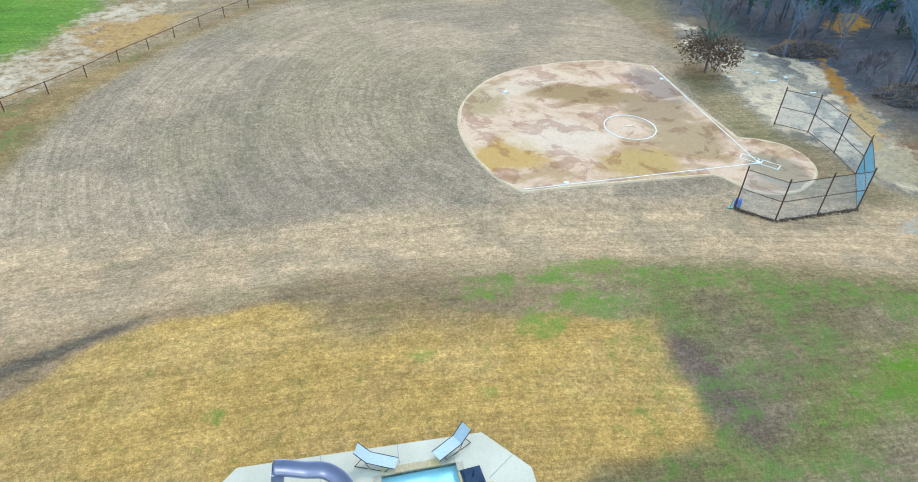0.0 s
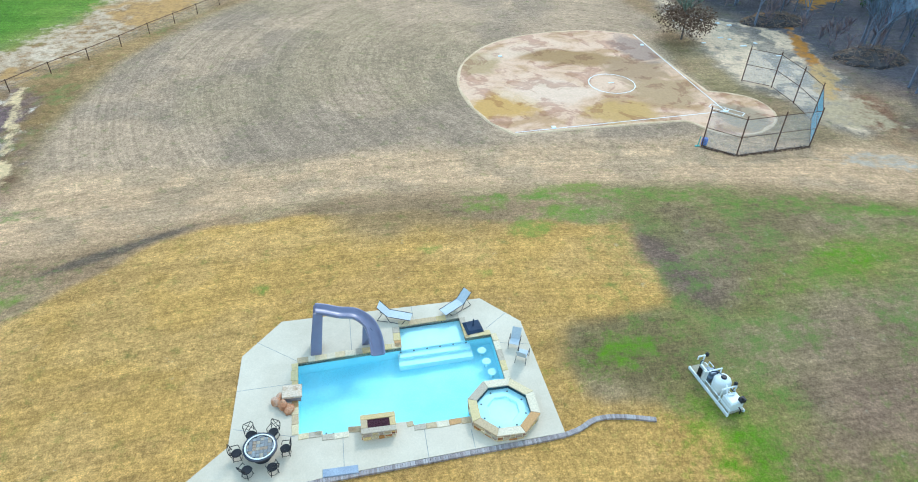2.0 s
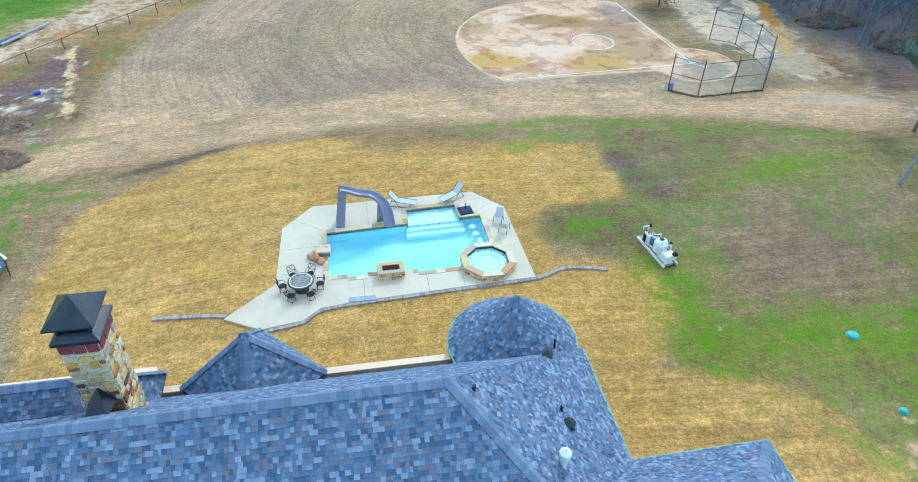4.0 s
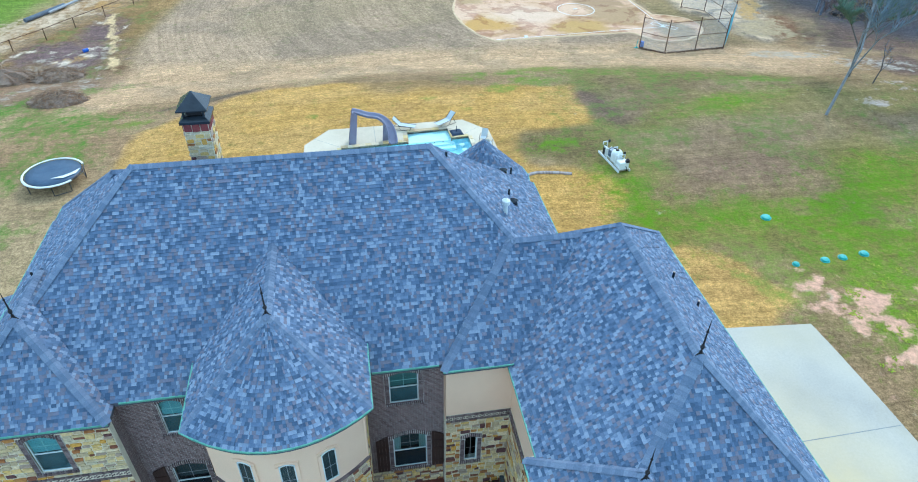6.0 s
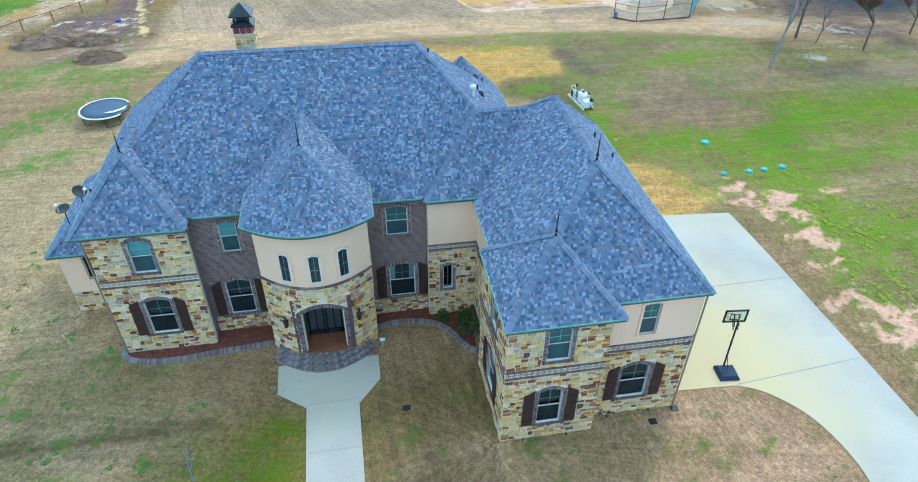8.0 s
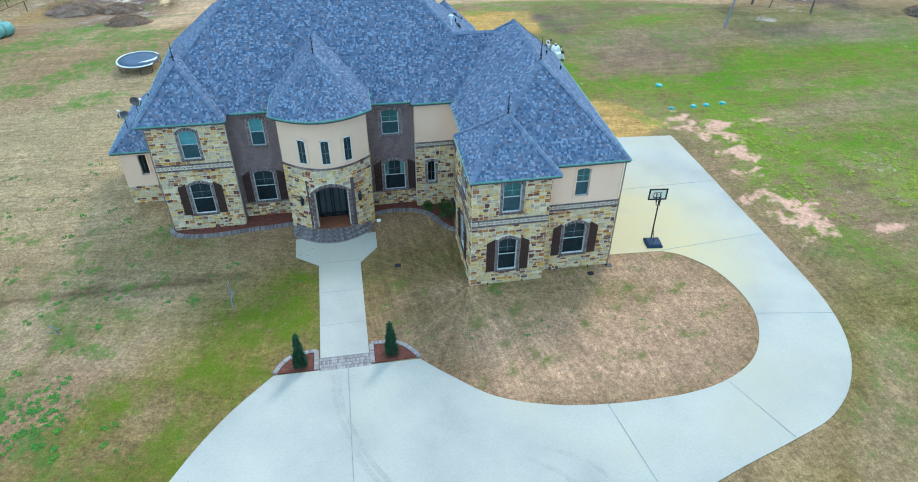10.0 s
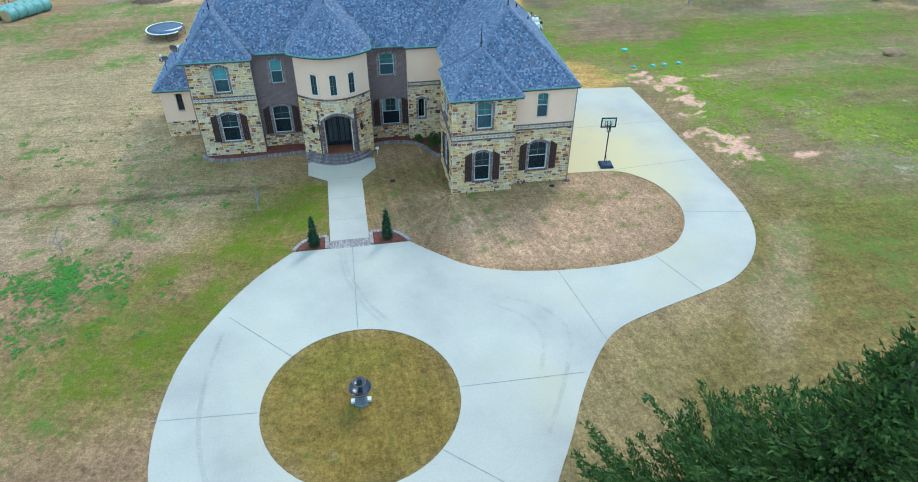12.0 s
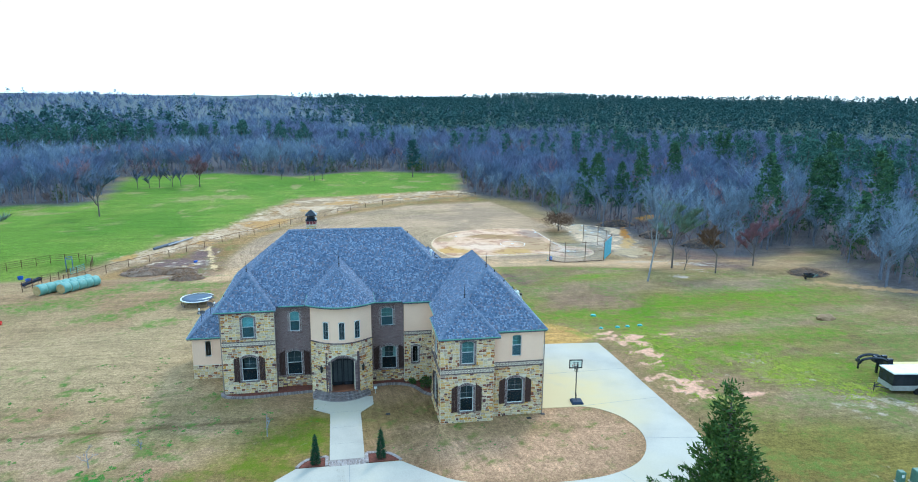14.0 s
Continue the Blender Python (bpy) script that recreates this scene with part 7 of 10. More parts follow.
mb.add(vs, [(i * k + j, i * k + (j + 1) % k, (i + 1) * k + (j + 1) % k, (i + 1) * k + j) for i in range(len(line) - 1) for j in range(k)] + [tuple(range(k)), tuple(range(len(vs) - 1, len(vs) - k - 1, -1))])
part("chute", mb, m_slide, slide, smooth=True)
mb = MB()
for y0, y1, yt0, yt1 in ((-0.35, -0.28, 0.1, 0.16), (0.42, 0.49, 0.72, 0.78)):
    mb.add([(-0.55, y0, 0), (0.05, y0, 0), (0.35, yt0, 2.5), (-0.12, yt0, 2.7), (-0.55, y1, 0), (0.05, y1, 0), (0.35, yt1, 2.5), (-0.12, yt1, 2.7)], [(0, 1, 2, 3), (7, 6, 5, 4), (0, 4, 5, 1), (1, 5, 6, 2), (2, 6, 7, 3), (3, 7, 4, 0)])
part("stair_side", mb, m_slide, slide)
for i in range(7):
    f = (i + 0.5) / 7.5
    part("tread", MB().box(-0.5 + 0.36 * f, -0.1 + 0.36 * f, -0.3 + 0.42 * f, 0.44 + 0.3 * f, 2.5 * f, 2.5 * f + 0.05), m_slide, slide)
part("support", MB().add([(2.3, 0.0, 0), (2.9, 0.05, 0), (2.95, -0.1, 1.25), (2.45, 0.25, 1.6), (2.3, 0.25, 0), (2.9, 0.3, 0), (2.95, 0.05, 1.25), (2.45, 0.4, 1.6)], [(0, 1, 2, 3), (7, 6, 5, 4), (0, 4, 5, 1), (1, 5, 6, 2), (2, 6, 7, 3), (3, 7, 4, 0)]), m_slide, slide)


# sling chairs and loungers
def lounger(x, y, rz):
    e = thing("sun_lounger", "grey sling chaise longue with dark tube legs on the pool deck", "sun lounger", x, y, DZ, rz, "sun loungers")
    seat = [(-0.3, -1.0, 0.36), (0.3, -1.0, 0.36), (0.3, 0.35, 0.42), (-0.3, 0.35, 0.42)]
    back = [(-0.3, 0.35, 0.42), (0.3, 0.35, 0.42), (0.3, 0.95, 1.0), (-0.3, 0.95, 1.0)]
    for nm, q in (("seat", seat), ("backrest", back)):
        part(nm, MB().add(q + [(a, b_, c - 0.025) for a, b_, c in q], [(0, 1, 2, 3), (7, 6, 5, 4), (0, 4, 5, 1), (1, 5, 6, 2), (2, 6, 7, 3), (3, 7, 4, 0)]), m_sling, e, "pale grey sling fabric")
    for s in (-1, 1):
        part("side_rail", MB().pipe([(0.32 * s, -1.02, 0.36), (0.32 * s, 0.35, 0.42), (0.32 * s, 0.97, 1.02)], 0.02), m_frame, e)
        part("leg", MB().pipe([(0.32 * s, -0.75, 0.37), (0.33 * s, -0.55, 0.02), (0.33 * s, 0.2, 0.02), (0.32 * s, 0.45, 0.5)], 0.018), m_frame, e)
        part("leg", MB().pipe([(0.32 * s, 0.6, 0.65), (0.34 * s, 0.95, 0.02), (0.34 * s, 0.3, 0.02)], 0.018), m_frame, e)
    return e


lounger(-0.2, 44.75, 70)
lounger(3.5, 45.05, -58)


def sling_chair(x, y, rz):
    e = thing("patio_chair", "grey sling patio chair with dark tube frame", "chair", x, y, DZ, rz, "sling chairs by the pool")
    for nm, q in (("seat", [(-0.26, -0.3, 0.42), (0.26, -0.3, 0.42), (0.26, 0.22, 0.38), (-0.26, 0.22, 0.38)]), ("backrest", [(-0.26, 0.22, 0.38), (0.26, 0.22, 0.38), (0.26, 0.52, 1.0), (-0.26, 0.52, 1.0)])):
        part(nm, MB().add(q + [(a, b_ + 0.01, c - 0.025) for a, b_, c in q], [(0, 1, 2, 3), (7, 6, 5, 4), (0, 4, 5, 1), (1, 5, 6, 2), (2, 6, 7, 3), (3, 7, 4, 0)]), m_sling, e)
    for s in (-1, 1):
        part("armrest", MB().pipe([(0.3 * s, -0.32, 0.0), (0.3 * s, -0.3, 0.62), (0.3 * s, 0.3, 0.62)], 0.018), m_frame, e)
        part("leg", MB().pipe([(0.28 * s, 0.3, 0.42), (0.3 * s, 0.45, 0.0)], 0.018), m_frame, e)
    return e


sling_chair(6.3, 41.6, -25)
sling_chair(6.5, 40.6, 150)
ub = thing("umbrella_base", "square navy plastic umbrella base with short pole", "umbrella base", 4.25, 43.35, DZ, 8)
part("weight", MB().add([(a * 0.5, b_ * 0.5, 0) for a, b_ in ((-1, -1), (1, -1), (1, 1), (-1, 1))] + [(a * 0.5, b_ * 0.5, 0.08) for a, b_ in ((-1, -1), (1, -1), (1, 1), (-1, 1))] + [(a * 0.36, b_ * 0.36, 0.18) for a, b_ in ((-1, -1), (1, -1), (1, 1), (-1, 1))], [(8, 9, 10, 11)] + [f for i in range(4) for f in ((i, (i + 1) % 4, 4 + (i + 1) % 4, 4 + i), (4 + i, 4 + (i + 1) % 4, 8 + (i + 1) % 4, 8 + i))]), m_navy, ub)
part("pole", MB().tube((0, 0, 0.15), (0, 0, 0.7), 0.035), m_navy, ub)

# dining table with six cast chairs
table = thing("patio_table", "round slate-topped patio table with metal rim and fire ring", "table", -7.3, 36.45, DZ)
mb = MB()
for i in range(8):
    for j in range(8):
        x, y = -0.7 + 0.175 * i, -0.7 + 0.175 * j
        if math.hypot(x + 0.0875, y + 0.0875) < 0.62:
            mb.cbox(x + 0.004, x + 0.171, y + 0.004, y + 0.171, 0.70, 0.725, 0.006)
part("tabletop", mb, m_tile_top, table, "mosaic of slate tiles", kind="stuff")
part("rim", MB().lathe([(0.62, 0.68), (0.62, 0.73), (0.66, 0.745), (0.74, 0.745), (0.8, 0.73), (0.8, 0.66), (0.6, 0.66)], 0, 0, 0, 40), m_frame, table)
part("glass_ring", MB().lathe([(0.64, 0.75), (0.64, 0.757), (0.71, 0.757), (0.71, 0.75)], 0, 0, 0, 40), m_greywhite, table, "white ring set in the rim")
part("pedestal", MB().lathe([(0.45, 0.0), (0.42, 0.08), (0.3, 0.3), (0.34, 0.6), (0.6, 0.66)], 0, 0, 0, 16), m_frame, table)
first = thing("patio_chair", "black cast-metal patio chair with lattice back", "chair", -7.3, 37.55, DZ, 0, "cast chairs round the table")
part("seat", MB().lathe([(0.0, 0.45), (0.22, 0.45), (0.25, 0.42), (0.22, 0.40), (0, 0.40)], 0, 0, 0, 14), m_iron, first)
part("back_frame", MB().pipe([(-0.22, 0.2, 0.42), (-0.25, 0.3, 0.8), (-0.18, 0.33, 0.95), (0.18, 0.33, 0.95), (0.25, 0.3, 0.8), (0.22, 0.2, 0.42)], 0.02), m_iron, first)
for a, c in (((-0.22, 0.24, 0.5), (0.16, 0.33, 0.93)), ((0.22, 0.24, 0.5), (-0.16, 0.33, 0.93)), ((-0.24, 0.29, 0.72), (0.05, 0.24, 0.45)), ((0.24, 0.29, 0.72), (-0.05, 0.24, 0.45))):
    part("lattice_bar", MB().tube(a, c, 0.014, n=5), m_iron, first)
for a in (45, 135, 225, 315):
    c, s = math.cos(radians(a)), math.sin(radians(a))
    part("leg", MB().tube((0.18 * c, 0.18 * s, 0.42), (0.27 * c, 0.27 * s, 0.0), 0.018, n=6), m_iron, first)
part("base_ring", MB().pipe([(0.24 * math.cos(a * math.pi / 6), 0.24 * math.sin(a * math.pi / 6), 0.1) for a in range(13)], 0.012, 5), m_iron, first)
for s in (-1, 1):
    part("armrest", MB().pipe([(0.24 * s, 0.28, 0.66), (0.27 * s, -0.1, 0.66), (0.22 * s, -0.16, 0.44)], 0.018), m_iron, first)
first.matrix_basis = pose(-7.3 + 1.12 * math.cos(radians(62)), 36.45 + 1.12 * math.sin(radians(62)), DZ, 0, 0, -28)
for a in (118, 178, 238, 300, 358):
    copy_thing(first, pose(-7.3 + 1.12 * math.cos(radians(a)), 36.45 + 1.12 * math.sin(radians(a)), DZ, 0, 0, a - 90 + random.uniform(-9, 9)))

# brick curb below the terrace and a stepping slab
mb = MB()
brick_row(mb, curve([(12.3, 35.55), (10.6, 36.0), (9.2, 36.05), (7.4, 35.4), (2.5, 35.1), (-4.4, 34.7), (-6.1, 34.45), (-6.8, 34.0), (-7.3, 33.55), (-9.6, 33.15)], 4), 0.26, 0.12, 0.0, 0.12)
tagged(put("brick_curb", mb, m_brickpale), "pale brick curb along the foot of the terrace", "curb", kind="structure")
mb = MB()
brick_row(mb, curve([(-11.6, 34.75), (-13.0, 35.0), (-15.9, 35.2)], 4), 0.26, 0.12, 0.0, 0.12)
tagged(put("brick_curb", mb, m_brickpale), "pale brick curb running out into the grass", "curb", kind="structure")
tagged(put("stepping_slab", MB().cbox(-4.5, -2.85, 34.82, 35.25, DZ - 0.1, DZ + 0.05, 0.02), mat("blue_slate", [(0.22, 0.27, 0.34), (0.30, 0.35, 0.42)], rough=0.7)), "blue-grey slate step at the terrace edge", "step")
mb = MB()
brick_row(mb, [(-9.4, 34.9), (-7.6, 34.1)], 0.5, 0.12, 0.06, 0.02)
tagged(put("paver_strip", mb, m_brickpale), "strip of pale pavers across the terrace", "paving", kind="structure")

# ---- softball field ----
random.seed(21)
SKIN = curve([(13.8, 70.7), (11.9, 73.8), (10.6, 78.7), (10.7, 84.0), (12.6, 89.2), (16.8, 94.1), (23.0, 96.8), (30.5, 97.4), (35.8, 95.2)], 5) + [(36.4, 84.7), (37.2, 77.6)] + curve([(38.3, 77.2), (39.6, 76.7), (41.4, 75.1), (41.8, 72.2), (40.6, 69.9), (38.2, 68.2), (35.8, 67.8), (33.9, 68.4), (32.4, 70.6), (31.4, 71.5)], 4) + [(19.5, 71.1)]
m_skin, nodes, links, b = node_mat("infield_sand")
n1, n2, n3 = noise_of(nodes, links, 0.16, 6, 0.62, (1, 1.6, 1)), noise_of(nodes, links, 0.30, 6, 0.65), noise_of(nodes, links, 4, 5, 0.7)
n1.inputs["Distortion"].default_value, n2.inputs["Distortion"].default_value = 0.7, 0.6
r = ramp_of(nodes, [(0.37, 0.20, 0.085), (0.46, 0.27, 0.14), (0.57, 0.35, 0.215), (0.61, 0.385, 0.25), (0.64, 0.43, 0.28)])
for e, p in zip(r.color_ramp.elements, (0.30, 0.42, 0.48, 0.54, 0.72)):
    e.position = p
links.new(n1.outputs[0], r.inputs[0])
r2 = ramp_of(nodes, [(1, 1, 1), (1, 1, 1), (0.72, 0.62, 0.60), (0.88, 0.80, 0.76)])
for e, p in zip(r2.color_ramp.elements, (0.0, 0.53, 0.58, 0.68)):
    e.position = p
links.new(n2.outputs[0], r2.inputs[0])
mr = nodes.new("ShaderNodeMapRange")
mr.inputs[1].default_value, mr.inputs[2].default_value, mr.inputs[3].default_value, mr.inputs[4].default_value = 0.3, 0.7, 0.88, 1.12
links.new(n3.outputs[0], mr.inputs[0])
out = r.outputs[0]
# damp clay and washed sand where they lie
geo = nodes.new("ShaderNodeNewGeometry")
rag = noise_of(nodes, links, 0.28, 7, 0.66)
rag.inputs["Distortion"].default_value = 1.2
for px, py, sx, sy, turn, tone, most in ((14.5, 77.0, 3.4, 2.6, 20, (0.47, 0.255, 0.055), 0.9), (25.5, 88.5, 7.0, 1.9, -18, (0.31, 0.175, 0.065), 0.95), (31.5, 84.0, 3.2, 3.6, 0, (0.34, 0.205, 0.105), 0.95), (32.5, 78.0, 3.6, 3.4, 30, (0.38, 0.235, 0.115), 0.95), (25.5, 74.0, 3.6, 2.4, 10, (0.45, 0.265, 0.08), 0.9), (34.0, 90.5, 2.2, 4.0, 5, (0.31, 0.205, 0.15), 0.9), (14.0, 88.0, 2.0, 3.5, -35, (0.36, 0.235, 0.10), 0.8), (38.0, 71.5, 2.4, 2.8, 0, (0.30, 0.215, 0.13), 0.9), (20.0, 79.5, 4.5, 3.0, 0, (0.66, 0.465, 0.33), 0.7), (19.0, 91.5, 4.0, 1.6, 25, (0.64, 0.44, 0.30), 0.7)):
    mp, grad, edge_, fac, tinted = nodes.new("ShaderNodeMapping"), nodes.new("ShaderNodeTexGradient"), nodes.new("ShaderNodeMath"), nodes.new("ShaderNodeMapRange"), nodes.new("ShaderNodeMix")
    mp.vector_type = "TEXTURE"
    mp.inputs["Location"].default_value, mp.inputs["Rotation"].default_value, mp.inputs["Scale"].default_value = (px, py, -3.4), (0, 0, radians(turn)), (sx * 1.8, sy * 1.8, 60)
    links.new(geo.outputs["Position"], mp.inputs[0])
    grad.gradient_type = "SPHERICAL"
    links.new(mp.outputs[0], grad.inputs[0])
    edge_.operation = "ADD"
    links.new(grad.outputs[1], edge_.inputs[0])
    links.new(rag.outputs[0], edge_.inputs[1])
    fac.inputs[1].default_value, fac.inputs[2].default_value, fac.inputs[4].default_value = 0.78, 1.04, most
    links.new(edge_.outputs[0], fac.inputs[0])
    tinted.data_type = "RGBA"
    links.new(fac.outputs[0], tinted.inputs[0])
    links.new(out, tinted.inputs[6])
    tinted.inputs[7].default_value = (*tone, 1)
    out = tinted.outputs[2]
for src in (r2.outputs[0], mr.outputs[0]):
    mx = nodes.new("ShaderNodeMix")
    mx.data_type, mx.blend_type = "RGBA", "MULTIPLY"
    mx.inputs[0].default_value = 1
    links.new(out, mx.inputs[6])
    links.new(src, mx.inputs[7])
    out = mx.outputs[2]
links.new(out, b.inputs["Base Color"])
b.inputs["Roughness"].default_value = 0.95
skin = tagged(put("infield", sheet("infield", SKIN, dz=0.05, deep=0.2), m_skin), "washed-out pinkish sand infield with damp brown clay patches", "infield", kind="structure")
# raw sandy lip round the infield
lip = MB()
k = len(SKIN)
vs = []
for i, p in enumerate(SKIN):
    a, c = Vector((*SKIN[i - 1], 0)), Vector((*SKIN[(i + 1) % k], 0))
    d = (c - a).normalized()
    nrm = Vector((-d.y, d.x, 0))
    for off, h in ((-0.1 - 0.35 * noise.noise(Vector((i * 0.35, 0, 0))), 0.055), (0.12, 0.075), (0.3, -0.05)):
        q = Vector((*p, 0)) + nrm * off
        vs.append((q.x, q.y, gz(q.x, q.y) + h))
lip.add(vs, [(3 * i + j, 3 * i + j + 1, 3 * ((i + 1) % k) + j + 1, 3 * ((i + 1) % k) + j) for i in range(k) for j in (0, 1)])
part("sandy_lip", lip, mat("pale_sand", [(0.52, 0.35, 0.20), (0.64, 0.46, 0.29)], scale=0.8, fine=9, rough=0.95), skin, "eroded pale sandy edge")


def chalk(pts, w=0.1, closed=False):
    mb = MB()
    pts = pts + pts[:1] if closed else pts
    for p, q in zip(pts[:-1], pts[1:]):
        strip(mb, p, q, w, 0.072 if not closed else 0.074, max(1, int(math.dist(p, q))))
    return mb


HOME = (36.75, 72.75)
tagged(put("foul_line", chalk([HOME, (13.9, 70.95)]), m_chalk), "white chalk foul line", "line marking", kind="structure")
tagged(put("foul_line", chalk([HOME, (35.75, 95.3)]), m_chalk), "white chalk foul line", "line marking", kind="structure")
tagged(put("pitching_circle", chalk([(27.35 + 2.55 * math.cos(a * math.pi / 24), 80.75 + 2.55 * math.sin(a * math.pi / 24)) for a in range(48)], 0.11, True), m_chalk), "white chalk pitching circle", "line marking", kind="structure")
for s in (-1, 1):
    cxx, cyy = HOME[0] + 0.55 * s + 0.25, HOME[1] - 0.55 * s + 0.25
    m_ = Matrix.Rotation(radians(45), 4, "Z")
    box_ = [m_ @ Vector((x, y, 0)) for x, y in ((-0.45, -0.95), (0.45, -0.95), (0.45, 0.95), (-0.45, 0.95))]
    tagged(put("batter_box", chalk([(cxx + p.x, cyy + p.y) for p in box_], 0.09, True), m_chalk), "white chalk batter's box", "line marking", kind="structure")
for x, y in ((16.75, 89.8), (17.9, 71.5), (35.4, 91.5), HOME):
    tagged(put("base", MB().cbox(x - 0.2, x + 0.2, y - 0.2, y + 0.2, gz(x, y) + 0.05, gz(x, y) + 0.15, 0.03), m_greywhite), "square white base on the infield", "base", "bases")
tagged(put("pitching_rubber", MB().cbox(27.05, 27.65, 80.9, 81.05, gz(27, 81) + 0.05, gz(27, 81) + 0.11, 0.02), m_greywhite), "white rubber slab on the pitching spot", "base")

# chain-link backstop
stop = thing("backstop", "dark-posted chain-link backstop with a blue windscreen panel", "fence", 38, 70, -3.45)
POSTS = [(30.8, 66.2), (33.1, 63.95), (37.2, 64.4), (41.1, 64.75), (44.6, 69.8), (45.1, 73.7), (45.0, 77.8), (42.5, 79.8)]
TALL = 4.1
loc = lambda x, y, z: (x - 38, y - 70, z)
for x, y in POSTS:
    part("post", MB().tube(loc(x, y, -0.2), loc(x, y, TALL), 0.055), m_rust, stop)
for i, (p, q) in enumerate(zip(POSTS[:-1], POSTS[1:])):
    for z in (TALL - 0.35, TALL * 0.48, 0.12):
        part("rail", MB().tube(loc(*p, z), loc(*q, z), 0.032, n=6), m_rust, stop)
    part("wire_mesh", MB().quad(loc(*p, 0.05), loc(*q, 0.05), loc(*q, TALL - 0.36), loc(*p, TALL - 0.36)), m_wire, stop, "grey woven chain-link")
    if i == 3:
        d = (Vector((*q, 0)) - Vector((*p, 0))).normalized()
        s = Vector((d.y, -d.x, 0)) * 0.04
        ps = [Vector(loc(*p, 0.2)), Vector(loc(*q, 0.2)), Vector(loc(*q, TALL - 0.5)), Vector(loc(*p, TALL - 0.5))]
        part("windscreen", MB().add([v + s for v in ps] + [v + s * 1.4 for v in ps], [(0, 1, 2, 3), (7, 6, 5, 4), (0, 4, 5, 1), (1, 5, 6, 2), (2, 6, 7, 3), (3, 7, 4, 0)]), m_teal_mesh, stop, "blue fabric windscreen")
mb = MB()
for i in range(700):
    j = random.randrange(3)
    t = random.random()
    x, y = POSTS[j][0] + (POSTS[j + 1][0] - POSTS[j][0]) * t + random.gauss(0, 0.12), POSTS[j][1] + (POSTS[j + 1][1] - POSTS[j][1]) * t + random.gauss(-0.1, 0.15)
    z, a, r = gz(x, y), random.uniform(0, 6.28), random.uniform(0.05, 0.12)
    mb.add([(x + r * math.cos(a), y + r * math.sin(a), z + 0.02), (x - r * math.sin(a), y + r * math.cos(a), z + random.uniform(0.05, 0.16)), (x - r * math.cos(a), y - r * math.sin(a), z + 0.02)], [(0, 1, 2)])
tagged(put("leaf_litter", mb, m_oakleaf), "brown leaves drifted against the fence", "leaves", kind="stuff")
bin_ = thing("barrel", "small blue plastic barrel at the fence end", "barrel", 31.15, 66.45, gz(31, 66))
part("body", MB().lathe([(0.24, 0), (0.28, 0.2), (0.28, 0.55), (0.24, 0.7), (0.0, 0.7)], 0, 0, 0, 14), m_blue, bin_, smooth=True)
part("rim", MB().lathe([(0.24, 0.68), (0.27, 0.70), (0.24, 0.73)], 0, 0, 0, 14), m_blue, bin_)
tw = thing("tool_post", "short teal post leaning beside the backstop", "post", 30.45, 66.3, gz(30, 66))
part("post", MB().tube((0, 0, 0), (0.1, 0.05, 1.0), 0.04), m_teal, tw)
part("foot", MB().box(-0.25, 0.2, -0.1, 0.1, 0, 0.08), m_teal, tw)

# pipe fence along the washout
FENCE = [(-50.7, 57.5), (-49.6, 63), (-48.1, 68), (-45.6, 71.8), (-42.9, 74.8), (-40.3, 78.2), (-38.0, 82.0), (-35.4, 85.9), (-32.7, 90.2), (-29.8, 93.8), (-27.2, 97.7), (-24.9, 102.0), (-22.5, 105.7), (-20.2, 109.4), (-17.8, 113.2), (-15.2, 117.0), (-12.4, 120.8), (-9.2, 126), (-5.8, 131), (-1.5, 135.5), (3.5, 140), (9, 143.5), (15, 146.5), (21.5, 149.2), (28, 151.8), (34, 154.5), (40, 157)]
fence = thing("pipe_fence", "rusty pipe-and-wire field fence along the washout", "fence", -30, 95, gz(-30, 95))
o = Vector((-30, 95, gz(-30, 95)))
tops = []
for x, y in FENCE:
    z = gz(x, y)
    part("post", MB().tube(Vector((x, y, z - 0.2)) - o, Vector((x, y, z + 1.4)) - o, 0.055, n=6), m_rust, fence)
    tops.append(Vector((x, y, z + 1.3)) - o)
for p, q in zip(tops[:-1], tops[1:]):
    part("rail", MB().tube(p, q, 0.04, n=5), m_rust, fence)
    mb = MB()
    for h in (0.3, 0.6, 0.9):
        mb.tube(p - Vector((0, 0, h)), q - Vector((0, 0, h)), 0.008, n=3)
    part("wire", mb, m_frame, fence, kind="stuff")

# pipe corral with feeders
corral = thing("corral", "rusty pipe corral panels on trampled ground", "corral", -56, 64, gz(-56, 64))
o = Vector((-56, 64, gz(-56, 64)))
ring = [(-53.6, 50.6), (-53.2, 56), (-52.8, 61), (-52.2, 66.5), (-51.2, 70), (-52.4, 74.5), (-55.6, 77), (-60, 76), (-65, 71), (-70, 66)]
for p, q in zip(ring[:-1], ring[1:]):
    p, q = Vector((*p, gz(*p))) - o, Vector((*q, gz(*q))) - o
    k = max(1, round((q - p).length / 2.6))
    for i in range(k):
        c = p + (q - p) * i / k
        part("post", MB().tube(c, c + Vector((0, 0, 1.6)), 0.05, n=6), m_rust, corral)
    for h in (0.5, 0.85, 1.2, 1.55):
        part("rail", MB().tube(p + Vector((0, 0, h)), q + Vector((0, 0, h)), 0.028, n=5), m_rust, corral)
sq = thing("cattle_chute", "blue steel cattle chute inside the corral", "cattle chute", -55, 71, gz(-55, 71), 20)
